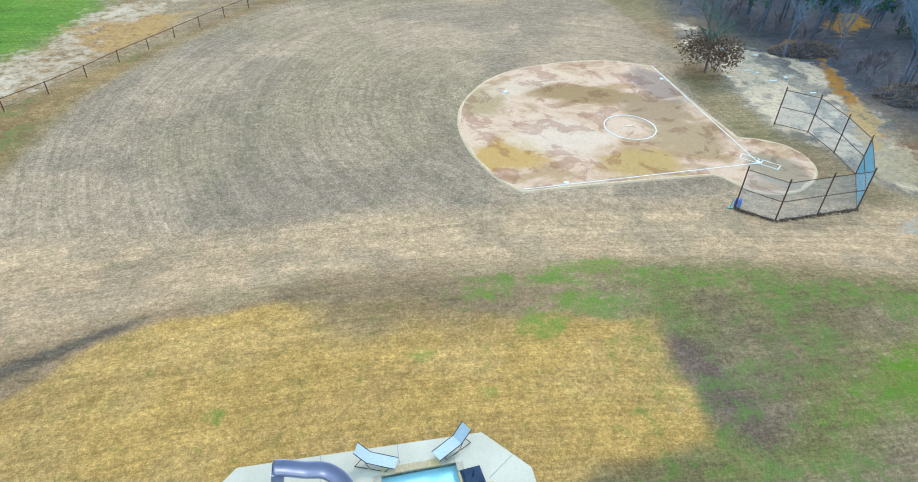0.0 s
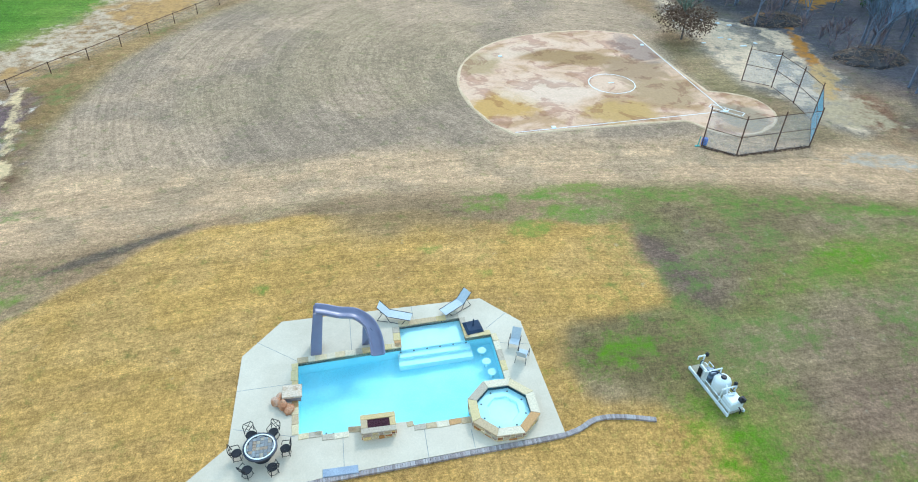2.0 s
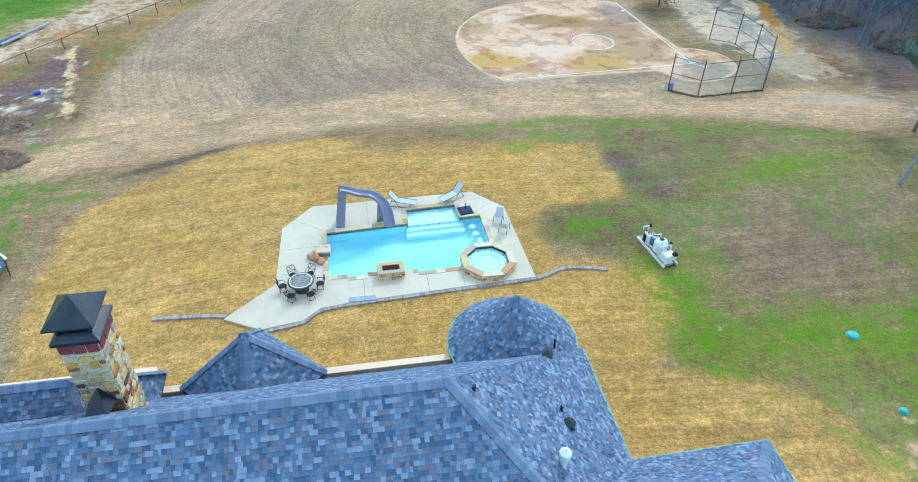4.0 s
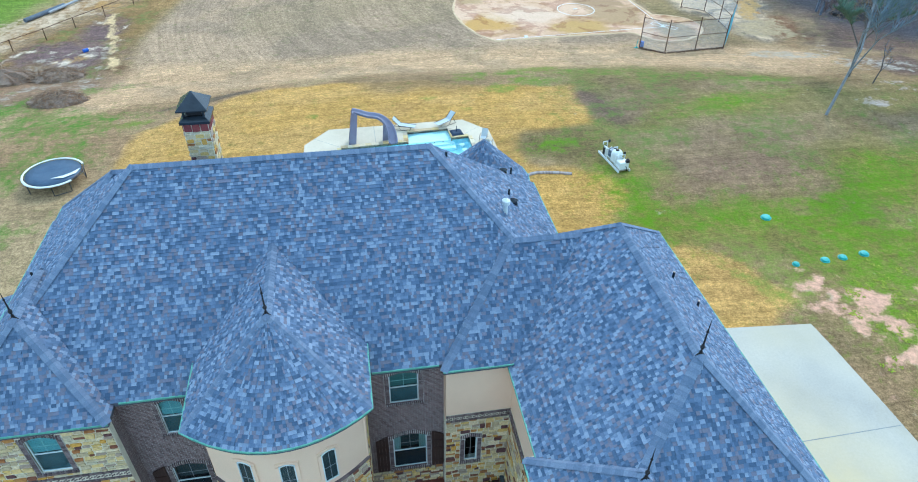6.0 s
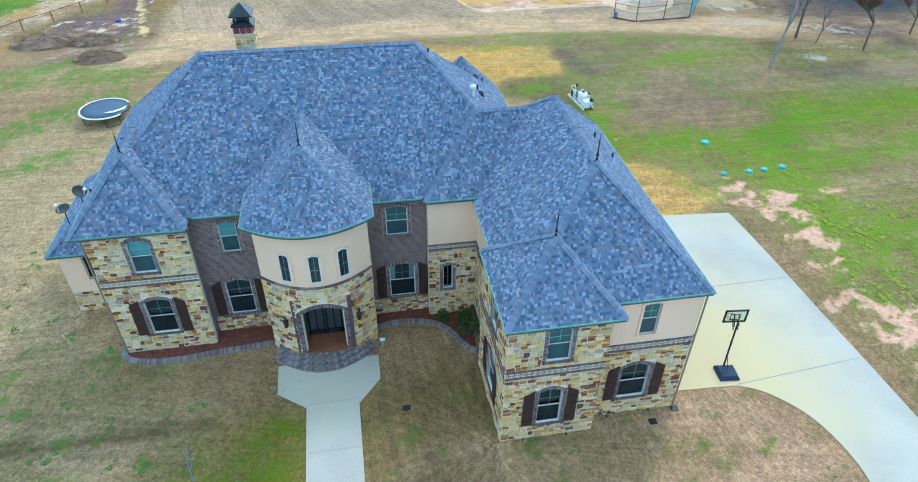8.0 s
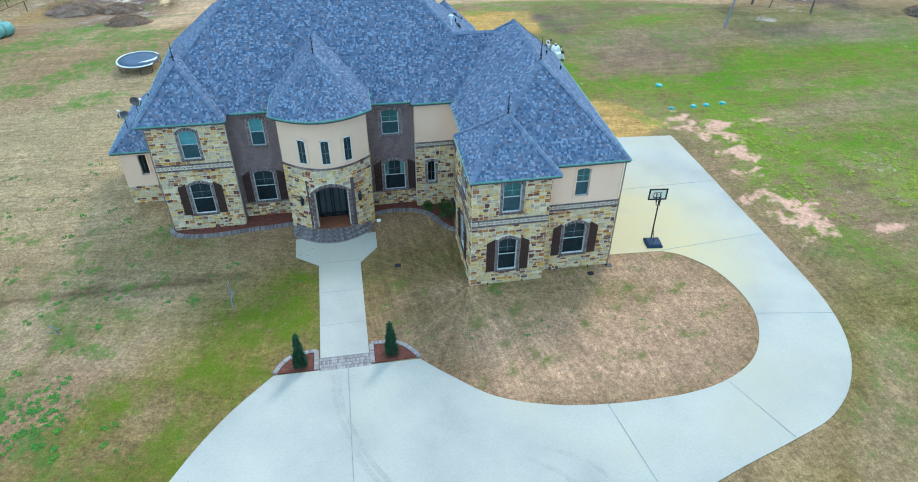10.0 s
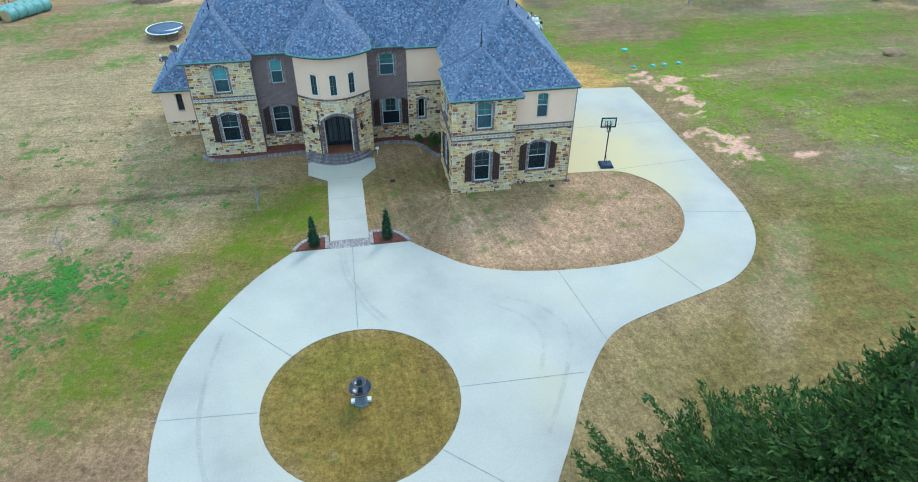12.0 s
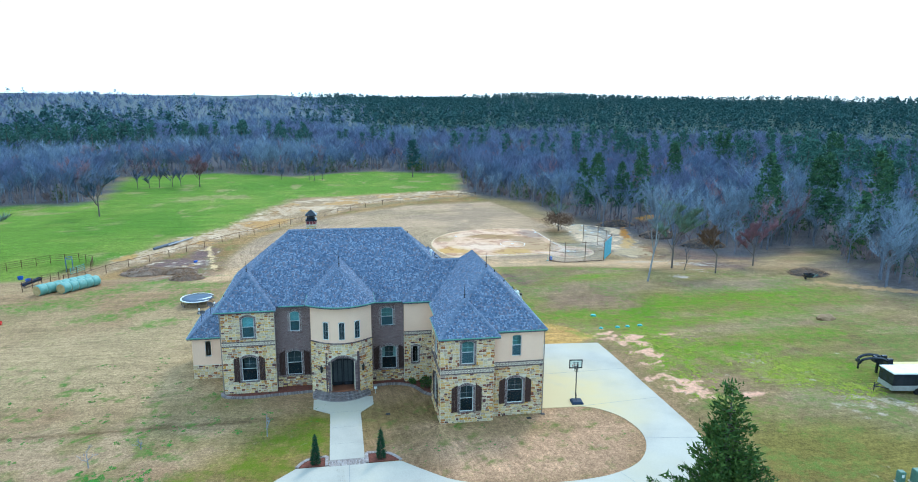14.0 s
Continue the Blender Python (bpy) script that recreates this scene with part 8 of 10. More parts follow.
for x in (-0.5, 0.5):
    part("side_panel", MB().box(x - 0.05, x + 0.05, -1.2, 1.2, 0.1, 2.0), mat("blue_enamel", [(0.04, 0.10, 0.20), (0.06, 0.14, 0.26)], rough=0.5), sq)
for y in (-1.2, 0, 1.2):
    part("hoop", MB().pipe([(-0.5, y, 0), (-0.5, y, 2.1), (0.5, y, 2.1), (0.5, y, 0)], 0.05), mat("blue_enamel", [(0.04, 0.10, 0.20)]), sq)
pan = thing("gate_panel", "pale green gate panel leaning in the corral", "gate", -52.8, 68.5, gz(-53, 68), 70)
for z in (0.3, 0.6, 0.9, 1.2):
    part("rail", MB().tube((-1.6, 0, z), (1.6, 0, z), 0.03), m_teal, pan)
for x in (-1.6, 0, 1.6):
    part("upright", MB().tube((x, 0, 0.0), (x, 0, 1.3), 0.03), m_teal, pan)
tr = thing("feed_trough", "long dark steel feed trough", "trough", -54.6, 56, gz(-54.6, 56), 75)
part("bin", MB().add([(-1.9, -0.2, 0.45), (1.9, -0.2, 0.45), (1.9, 0.2, 0.45), (-1.9, 0.2, 0.45), (-1.9, -0.38, 0.85), (1.9, -0.38, 0.85), (1.9, 0.38, 0.85), (-1.9, 0.38, 0.85)], [(3, 2, 1, 0), (0, 1, 5, 4), (1, 2, 6, 5), (2, 3, 7, 6), (3, 0, 4, 7)]), m_navy, tr)
for x in (-1.7, 1.7):
    part("leg", MB().pipe([(x, -0.35, 0), (x, 0, 0.5), (x, 0.35, 0)], 0.04), m_frame, tr)
for x, y in ((-58, 62.5), (-60.5, 65.5)):
    bt = thing("feed_tub", "round blue plastic feed tub", "tub", x, y, gz(x, y))
    part("body", MB().lathe([(0.35, 0), (0.45, 0.5), (0.42, 0.5), (0.33, 0.04), (0, 0.04)], 0, 0, 0, 14), m_blue, bt)
    part("rim", MB().lathe([(0.44, 0.49), (0.47, 0.5), (0.44, 0.53)], 0, 0, 0, 14), m_blue, bt)

# two rows of wrapped round bales
bale = thing("hay_bale", "round hay bale in pale green net wrap", "hay bale", -47.4, 48.9, gz(-47, 49) + 0.78, 0, "row of hay bales")
k = 24
mb = MB().lathe([(0.70, -0.66), (0.78, -0.58), (0.79, -0.2), (0.775, 0.0), (0.79, 0.3), (0.78, 0.58), (0.70, 0.66)], 0, 0, 0, k)
part("wrap", mb, m_wrap, bale, "pale green net wrap", smooth=True)
for s in (-1, 1):
    mb = MB().lathe([(0.71, 0.655 * s), (0.5, 0.67 * s), (0.25, 0.645 * s), (0.0, 0.66 * s)], 0, 0, 0, k)
    part("end", mb, m_hay, bale, "straw-coloured bale end")
ang = math.degrees(math.atan2(3.4, 6.9))
first_done = False
for (ax, ay), cnt in (((-47.3, 48.9), 5), ((-50.0, 47.9), 7)):
    dx, dy = (2.9 / 7.2, 6.6 / 7.2)
    for i in range(cnt):
        x, y = ax + dx * 1.36 * i, ay + dy * 1.36 * i
        m_ = pose(x, y, gz(x, y) + 0.77, 0, 0, math.degrees(math.atan2(dy, dx)) + random.uniform(-3, 3)) @ pose(0, 0, 0, 0, 90, 0) @ pose(0, 0, 0, 0, 0, random.uniform(0, 360))
        if not first_done:
            bale.matrix_basis, first_done = m_, True
        else:
            copy_thing(bale, m_)

# trampoline
tp = thing("trampoline", "round trampoline with black mat and torn white pad", "trampoline", -27.3, 40.1, gz(-27, 40) - 0.02)
R = 2.1
part("mat", MB().lathe([(0.0, 0.84), (1.0, 0.86), (R - 0.16, 0.90), (R - 0.16, 0.88), (0.0, 0.82)], 0, 0, 0, 40), m_mat_blue, tp, smooth=True)
part("pad", MB().lathe([(R - 0.08, 0.93), (R - 0.02, 0.97), (R + 0.06, 0.95), (R + 0.09, 0.88)], 0, 0, 0, 40, 0.5, 5.6), m_greywhite, tp, "weathered white spring pad")
part("pad_flap", MB().add([(1.85, 0.35, 0.96), (1.75, -0.4, 0.96), (1.0, -1.0, 0.96), (0.1, -0.95, 0.95), (0.9, -0.7, 0.99), (1.45, -0.25, 0.98)], [(0, 1, 5), (1, 2, 4, 5), (2, 3, 4)]), m_greywhite, tp, "loose torn pad lying on the mat")
part("ring", MB().pipe([(R * math.cos(a * math.pi / 20), R * math.sin(a * math.pi / 20), 0.9) for a in range(41)], 0.035), m_frame, tp)
mb = MB()
for i in range(72):
    a = i * math.pi / 36
    mb.tube(((R - 0.3) * math.cos(a), (R - 0.3) * math.sin(a), 0.89), (R * math.cos(a), R * math.sin(a), 0.9), 0.012, n=4)
part("spring", mb, m_frame, tp, kind="stuff")
for i in range(4):
    a = i * math.pi / 2 + 0.5
    pts = [(R * math.cos(a - 0.3), R * math.sin(a - 0.3), 0.9), ((R - 0.05) * math.cos(a - 0.3), (R - 0.05) * math.sin(a - 0.3), 0.03), ((R - 0.05) * math.cos(a + 0.3), (R - 0.05) * math.sin(a + 0.3), 0.03), (R * math.cos(a + 0.3), R * math.sin(a + 0.3), 0.9)]
    part("leg", MB().pipe(pts, 0.03), m_frame, tp)

# basketball hoop, facing the far end of the drive
hp = thing("basketball_hoop", "portable basketball hoop with clear backboard on the drive", "basketball hoop", 13.05, 2.3, gz(13, 2.3) + 0.035, 174)
sq = ((-1, -1), (1, -1), (1, 1), (-1, 1))
mb = MB().add([(a * 0.52, b_ * 0.5, 0) for a, b_ in sq] + [(a * 0.52, b_ * 0.5, 0.12) for a, b_ in sq] + [(a * 0.40, b_ * 0.38, 0.24) for a, b_ in sq], [(8, 9, 10, 11)] + [f for i in range(4) for f in ((i, (i + 1) % 4, 4 + (i + 1) % 4, 4 + i), (4 + i, 4 + (i + 1) % 4, 8 + (i + 1) % 4, 8 + i))])
part("base", mb, m_navy, hp, "dark navy water-filled base")
part("pole", MB().tube((0, -0.45, 0.15), (0, -0.6, 3.1), 0.05), m_iron, hp)
part("strut", MB().tube((0, 0.1, 0.22), (0, -0.5, 1.0), 0.02), m_iron, hp)
for x in (-0.12, 0.12):
    part("arm", MB().pipe([(x, -0.58, 2.7), (x, -0.93, 3.15)], 0.03).pipe([(x, -0.6, 2.95), (x, -0.93, 3.5)], 0.03), m_iron, hp)
bx, bz0, bz1, by = 0.57, 2.95, 3.72, -0.96
pane = part("backboard", MB().box(-bx, bx, by - 0.012, by + 0.012, bz0, bz1), m_glass, hp, "clear acrylic backboard")
pane.visible_shadow = False
part("board_frame", MB().box(-bx - 0.04, -bx + 0.05, by - 0.03, by + 0.03, bz0 - 0.04, bz1 + 0.04).box(bx - 0.05, bx + 0.04, by - 0.03, by + 0.03, bz0 - 0.04, bz1 + 0.04).box(-bx + 0.05, bx - 0.05, by - 0.03, by + 0.03, bz0 - 0.04, bz0 + 0.06).box(-bx + 0.05, bx - 0.05, by - 0.03, by + 0.03, bz1 - 0.05, bz1 + 0.04), m_iron, hp)
part("target_square", MB().pipe([(-0.26, by - 0.02, 3.08), (-0.26, by - 0.02, 3.45), (0.26, by - 0.02, 3.45), (0.26, by - 0.02, 3.08), (-0.26, by - 0.02, 3.08)], 0.02, 4), m_iron, hp)
part("rim", MB().pipe([(0.23 * math.cos(a * math.pi / 9), by - 0.33 + 0.23 * math.sin(a * math.pi / 9), 3.02) for a in range(19)], 0.014, 5), m_redp, hp, "red steel rim")
mb = MB()
for i in range(12):
    a = i * math.pi / 6
    mb.tube((0.23 * math.cos(a), by - 0.33 + 0.23 * math.sin(a), 3.01), (0.13 * math.cos(a + 0.5), by - 0.33 + 0.13 * math.sin(a + 0.5), 2.62), 0.006, n=3)
part("net", mb, m_greywhite, hp, kind="stuff")

# fountain in the island
fo = thing("fountain", "two-tier dark glazed garden fountain on the island", "fountain", -7.45, -18.6, 0.48)
part("plinth", MB().lathe([(0.42, 0), (0.42, 0.08), (0.34, 0.12), (0.30, 0.3), (0.26, 0.55), (0.34, 0.72)], 0, 0, 0, 8), mat("grey_cast_stone", [(0.10, 0.13, 0.16), (0.15, 0.18, 0.21)], rough=0.6), fo)
m_glaze = mat("glazed_dark", [(0.02, 0.026, 0.04), (0.045, 0.055, 0.08)], rough=0.25, spec=0.6)
m_gold = mat("bronze_lip", [(0.16, 0.10, 0.06), (0.22, 0.15, 0.09)], rough=0.4, metal=0.4)
part("lower_bowl", MB().lathe([(0.2, 0.7), (0.42, 0.82), (0.56, 1.0), (0.60, 1.12), (0.56, 1.13), (0.5, 1.0), (0.3, 0.9), (0, 0.88)], 0, 0, 0, 28), m_glaze, fo, smooth=True)
part("lower_rim", MB().lathe([(0.55, 1.12), (0.58, 1.15), (0.61, 1.12)], 0, 0, 0, 28), m_gold, fo)
part("stem", MB().lathe([(0.16, 0.86), (0.1, 1.0), (0.12, 1.15), (0.08, 1.3), (0.14, 1.38)], 0, 0, 0, 14), m_glaze, fo, smooth=True)
part("upper_bowl", MB().lathe([(0.1, 1.36), (0.26, 1.42), (0.34, 1.52), (0.32, 1.54), (0.2, 1.46), (0, 1.45)], 0, 0, 0, 24), m_glaze, fo, smooth=True)
part("upper_rim", MB().lathe([(0.31, 1.53), (0.33, 1.555), (0.35, 1.53)], 0, 0, 0, 24), m_gold, fo)
part("urn_top", MB().lathe([(0.1, 1.45), (0.13, 1.55), (0.07, 1.66), (0.09, 1.72), (0.05, 1.78), (0.0, 1.84)], 0, 0, 0, 14), m_glaze, fo, smooth=True)
for x in (-0.42, 0.40):
    part("spotlight", MB().box(x - 0.1, x + 0.1, -0.12, 0.1, 0.05, 0.22).tube((x, 0, -0.02), (x, 0, 0.1), 0.03), m_greywhite, fo, "small pale spotlight")

# sprayer skid on the grass
sk = thing("sprayer_skid", "white-framed sprayer skid with pale tanks and black fittings", "sprayer", 16.35, 36.95, gz(16, 37), 8)
sk.matrix_basis = sk.matrix_basis @ Matrix.Scale(0.9, 4)
part("deck", MB().box(-0.55, 0.5, -1.85, 1.9, 0.12, 0.2), mat("skid_boards", [(0.24, 0.22, 0.16), (0.34, 0.31, 0.22)], scale=3, rough=0.9), sk)
for x in (-0.6, 0.52):
    part("runner", MB().cbox(x - 0.05, x + 0.05, -1.9, 1.95, 0.0, 0.2, 0.02), m_greywhite, sk)
part("tank", MB().lathe([(0.0, 0.2), (0.5, 0.2), (0.52, 0.35), (0.52, 0.95), (0.42, 1.15), (0.15, 1.24), (0.0, 1.24)], 0.05, -0.15, 0, 20), m_greywhite, sk, "rounded white tank", smooth=True)
part("lid", MB().lathe([(0.16, 1.2), (0.18, 1.26), (0.14, 1.34), (0, 1.34)], 0.05, -0.15, 0, 14), m_iron, sk, "black screw lid")
part("box_tank", MB().cbox(-0.45, 0.42, -1.75, -0.95, 0.2, 0.85, 0.08), m_greywhite, sk, "square white tank")
part("motor", MB().box(0.1, 0.4, -1.85, -1.55, 0.85, 1.1).tube((0.25, -1.7, 1.1), (0.25, -1.7, 1.2), 0.1), m_iron, sk)
for y in (0.55, -0.85):
    part("frame_hoop", MB().pipe([(-0.5, y, 0.2), (-0.5, y, 1.15), (0.45, y, 1.15), (0.45, y, 0.2)], 0.045), m_greywhite, sk)
part("control_panel", MB().cbox(-0.55, -0.45, 0.6, 1.25, 0.25, 1.1, 0.02).box(-0.62, -0.55, 0.66, 0.8, 0.3, 1.05), m_greywhite, sk)
part("panel_face", MB().box(-0.64, -0.622, 0.85, 1.2, 0.35, 1.0), m_iron, sk)
part("mast", MB().pipe([(0.05, 1.7, 0.2), (0.05, 1.7, 1.2), (-0.35, 1.75, 1.15), (-0.35, 1.75, 0.9)], 0.05), m_greywhite, sk)
for i, (x, y, z) in enumerate(((0.42, 0.75, 0.5), (0.42, 1.05, 0.5), (0.42, 0.45, 0.5), (0.44, -0.75, 1.2), (0.25, 1.75, 1.15))):
    part("pump_head", MB().lathe([(0.0, -0.12), (0.11, -0.1), (0.12, 0.08), (0.06, 0.16), (0, 0.16)], x, y, z, 10), m_iron, sk)
part("hose", MB().pipe(curve([(0.05, -0.5, 1.0), (-0.2, -0.8, 1.2), (-0.3, -1.1, 0.95), (0.1, -1.2, 0.9)], 5), 0.04), m_greywhite, sk)
for k, run in enumerate(([(-0.45, 0.7, 0.9), (-0.2, 0.4, 1.25), (0.1, 0.1, 1.2), (0.3, -0.4, 1.0)], [(0.42, 0.9, 0.6), (0.55, 0.3, 0.7), (0.5, -0.4, 0.55), (0.4, -0.9, 0.7)], [(-0.5, 1.2, 0.6), (-0.3, 1.5, 0.9), (0.0, 1.65, 0.8)])):
    part("hose", MB().pipe(curve(run, 5), 0.035), m_navy, sk, "black rubber hose")
part("gear_rack", MB().box(-0.3, 0.3, 0.45, 1.3, 0.2, 0.55).box(-0.15, 0.25, 0.6, 1.0, 0.55, 0.8), mat("pump_steel", [(0.12, 0.17, 0.22), (0.20, 0.26, 0.32)], scale=6, fine=30, rough=0.5, metal=0.3), sk, "grey-blue pump block")
part("side_rail", MB().pipe([(-0.56, -1.85, 0.2), (-0.56, -1.85, 0.5), (-0.56, 0.5, 0.5), (-0.56, 0.5, 0.2)], 0.03), m_greywhite, sk)
part("side_rail", MB().pipe([(0.48, -0.9, 0.2), (0.48, -0.9, 0.6), (0.48, 1.6, 0.6), (0.48, 1.6, 0.2)], 0.03), m_greywhite, sk)
part("drain_tap", MB().pipe([(0.1, -1.8, 0.5), (0.1, -2.0, 0.45), (0.1, -2.0, 0.15)], 0.035), m_iron, sk)

# septic lids
for x, y, r_ in ((24.5, 27.6, 0.33), (25.5, 22.1, 0.26), (26.85, 22.2, 0.26), (28.55, 22.35, 0.28), (23.3, 22.0, 0.2)):
    e = thing("tank_lid", "round teal plastic tank lid set in the grass", "lid", x, y, gz(x, y), 0, "tank lids")
    part("cover", MB().lathe([(r_, -0.05), (r_, 0.1), (r_ * 0.9, 0.15), (r_ * 0.3, 0.2), (0, 0.2)], 0, 0, 0, 14), m_teal, e)
    part("collar", MB().lathe([(r_ + 0.05, -0.02), (r_ + 0.05, 0.05), (r_, 0.06)], 0, 0, 0, 14), m_teal, e)
# yard drains and pole by the house
for x, y in ((9.3, 0.55), (7.9, -0.05), (-4.0, 2.8)):
    tagged(put("yard_drain", MB().cbox(x - 0.2, x + 0.2, y - 0.17, y + 0.17, gz(x, y) - 0.05, gz(x, y) + 0.03, 0.01), m_iron), "dark square drain grate in the lawn", "drain", "yard drains")
for x, y in ((7.9, 0.55), (3.4, -0.2), (1.25, -0.2), (5.7, 0.5), (-14.6, 8.6), (-17.3, 8.6), (-2.0, 9.2)):
    e = thing("path_light", "small black spotlight aimed at the wall", "spotlight", x, y, gz(x, y) + 0.02, 0, "wall spotlights")
    part("head", MB().tube((0, 0, 0.10), (0, 0.08, 0.17), 0.035, 0.05), m_iron, e)
    part("stake", MB().tube((0, 0, -0.1), (0, 0, 0.11), 0.012), m_iron, e)

# trailers and utility boxes
gn = thing("gooseneck_trailer", "black gooseneck flatbed trailer with a yellow deck", "trailer", 44.9, 3.6, gz(44.9, 3.6), -8)
for y in (-0.45, 0.45):
    part("neck_beam", MB().pipe(curve([(-1.75, y * 0.5, 1.45), (-1.5, y * 0.7, 1.85), (-0.7, y, 2.08), (0.3, y, 2.02), (1.0, y, 1.7), (1.35, y, 1.1), (1.4, y, 0.8)], 5), 0.13, 8), m_blackpaint, gn, "arched black neck beam")
part("cross_bar", MB().box(-1.85, -1.6, -0.35, 0.35, 1.5, 1.72).box(-0.2, 0.0, -0.45, 0.45, 1.98, 2.12), m_blackpaint, gn)
part("coupler", MB().tube((-1.7, 0, 0.8), (-1.7, 0, 1.9), 0.1), m_blackpaint, gn)
part("riser", MB().box(0.9, 1.4, -0.6, -0.3, 0.7, 2.0).box(0.9, 1.4, 0.3, 0.6, 0.7, 2.0), m_blackpaint, gn)
for y in (-0.8, 0.8):
    part("jack_leg", MB().box(0.75, 0.95, y - 0.1, y + 0.1, 0.0, 1.5), m_blackpaint, gn)
part("toolbox", MB().cbox(-0.3, 0.6, -0.33, 0.33, 1.55, 1.9, 0.03), m_blackpaint, gn)
part("bed", MB().box(1.3, 9.5, -1.2, 1.2, 0.75, 0.95), m_blackpaint, gn)
part("deck_boards", MB().box(1.4, 9.5, -1.15, 1.15, 0.954, 0.99), m_yellowdeck, gn, "sunlit yellow deck boards")
part("headboard", MB().pipe([(1.4, -1.1, 0.95), (1.4, -1.1, 1.5), (1.4, 1.1, 1.5), (1.4, 1.1, 0.95)], 0.05), m_blackpaint, gn)
for y in (-1.05, 1.05):
    for x in (5.8, 6.8):
        part("wheel", MB().tube((x, y - 0.12, 0.4), (x, y + 0.12, 0.4), 0.4, n=16), m_iron, gn)
bt = thing("enclosed_trailer", "dark enclosed box trailer with a white roof", "trailer", 42.9, 0.05, gz(42.9, 0), -8)
part("body", MB().cbox(0, 4.5, -1.0, 1.0, 0.5, 2.1, 0.04), m_blackpaint, bt)
part("skirt", MB().box(-0.02, 4.5, -1.015, 1.015, 0.45, 0.95), mat("diamond_plate", [(0.42, 0.45, 0.47), (0.52, 0.55, 0.57)], fine=40, rough=0.4, metal=0.6), bt, "silver plate skirt")
part("roof", MB().cbox(-0.05, 4.55, -1.05, 1.05, 2.1, 2.22, 0.05), m_greywhite, bt, "white roof")
part("tongue", MB().pipe([(0.0, -0.6, 0.5), (-1.1, 0, 0.5), (0.0, 0.6, 0.5)], 0.05), m_frame, bt)
part("jack", MB().tube((-1.0, 0, 0.0), (-1.0, 0, 0.9), 0.04), m_frame, bt)
for y in (-1.0, 1.0):
    part("wheel", MB().tube((2.5, y - 0.1, 0.35), (2.5, y + 0.1, 0.35), 0.35, n=16), m_iron, bt)
fl = thing("utility_trailer", "low grey utility trailer", "trailer", 45.2, -4.6, gz(45, -4.6), -8)
part("bed", MB().box(0, 3.5, -0.9, 0.9, 0.5, 0.6), m_frame, fl)
part("tongue", MB().pipe([(0, -0.6, 0.5), (-1.0, 0, 0.5), (0, 0.6, 0.5)], 0.05), m_rust, fl)
part("rail", MB().pipe([(0, -0.9, 0.6), (0, -0.9, 1.0), (3.5, -0.9, 1.0), (3.5, -0.9, 0.6)], 0.03), m_frame, fl)
for y in (-0.95, 0.95):
    part("wheel", MB().tube((1.8, y - 0.1, 0.33), (1.8, y + 0.1, 0.33), 0.33, n=16), m_iron, fl)
for x, y, w_, d_, h_ in ((31.2, -14.2, 0.42, 0.42, 0.95), (32.6, -14.7, 1.2, 1.0, 1.1)):
    e = thing("utility_box", "grey-green metal utility box", "utility box", x, y, gz(x, y), -8, "utility boxes")
    part("cabinet", MB().cbox(-w_ / 2, w_ / 2, -d_ / 2, d_ / 2, 0.08, h_, 0.04), m_green_box, e)
    part("pad", MB().box(-w_ / 2 - 0.08, w_ / 2 + 0.08, -d_ / 2 - 0.08, d_ / 2 + 0.08, -0.05, 0.08), m_concrete, e)
    part("sticker", MB().box(-0.08, 0.1, -d_ / 2 - 0.006, -d_ / 2 - 0.002, h_ * 0.55, h_ * 0.8), m_greywhite, e)
ky = thing("plastic_slide", "bright red plastic toy slide lying in the yard", "toy slide", -50.2, 35.0, gz(-50, 35), 20)
part("bed", MB().add([(-1.0, -0.4, 0.7), (0.9, -0.4, 0.05), (0.9, 0.4, 0.05), (-1.0, 0.4, 0.7), (-1.0, -0.4, 0.6), (0.9, -0.4, 0.0), (0.9, 0.4, 0.0), (-1.0, 0.4, 0.6)], [(0, 1, 2, 3), (7, 6, 5, 4), (0, 4, 5, 1), (1, 5, 6, 2), (2, 6, 7, 3), (3, 7, 4, 0)]), m_redp, ky)
for y in (-0.42, 0.42):
    part("side_wall", MB().add([(-1.0, y - 0.03, 0.9), (0.9, y - 0.03, 0.2), (0.9, y + 0.03, 0.2), (-1.0, y + 0.03, 0.9), (-1.0, y - 0.03, 0.0), (0.9, y - 0.03, 0.0), (0.9, y + 0.03, 0.0), (-1.0, y + 0.03, 0.0)], [(0, 1, 2, 3), (0, 4, 5, 1), (1, 5, 6, 2), (2, 6, 7, 3), (3, 7, 4, 0)]), m_redp, ky)
cn = thing("barrel", "blue plastic barrel lying in the washout", "barrel", -34.6, 73.6, gz(-34.6, 73.6) + 0.17, 40)
part("body", MB().tube((-0.28, 0, 0), (0.28, 0, 0), 0.2, n=14), m_blue, cn)
part("rim", MB().tube((-0.3, 0, 0), (-0.26, 0, 0), 0.215, n=14), m_blue, cn)
pp = thing("culvert_pipe", "dark and pale grey plastic pipes lying beyond the fence", "pipe", -39, 92, gz(-39, 92) + 0.3)
part("pipe", MB().tube((-5.7, -7.3, 0), (-2.6, -1.5, 0), 0.27, n=10), mat("grey_pvc", [(0.10, 0.12, 0.15), (0.14, 0.165, 0.20)], rough=0.85, spec=0.1), pp)
part("pipe", MB().tube((-3.6, -4.6, 0.05), (-0.5, 2.5, 0), 0.16, n=10), mat("pale_pvc", [(0.26, 0.28, 0.31), (0.32, 0.34, 0.36)], rough=0.6), pp, "thinner pale grey pipe")

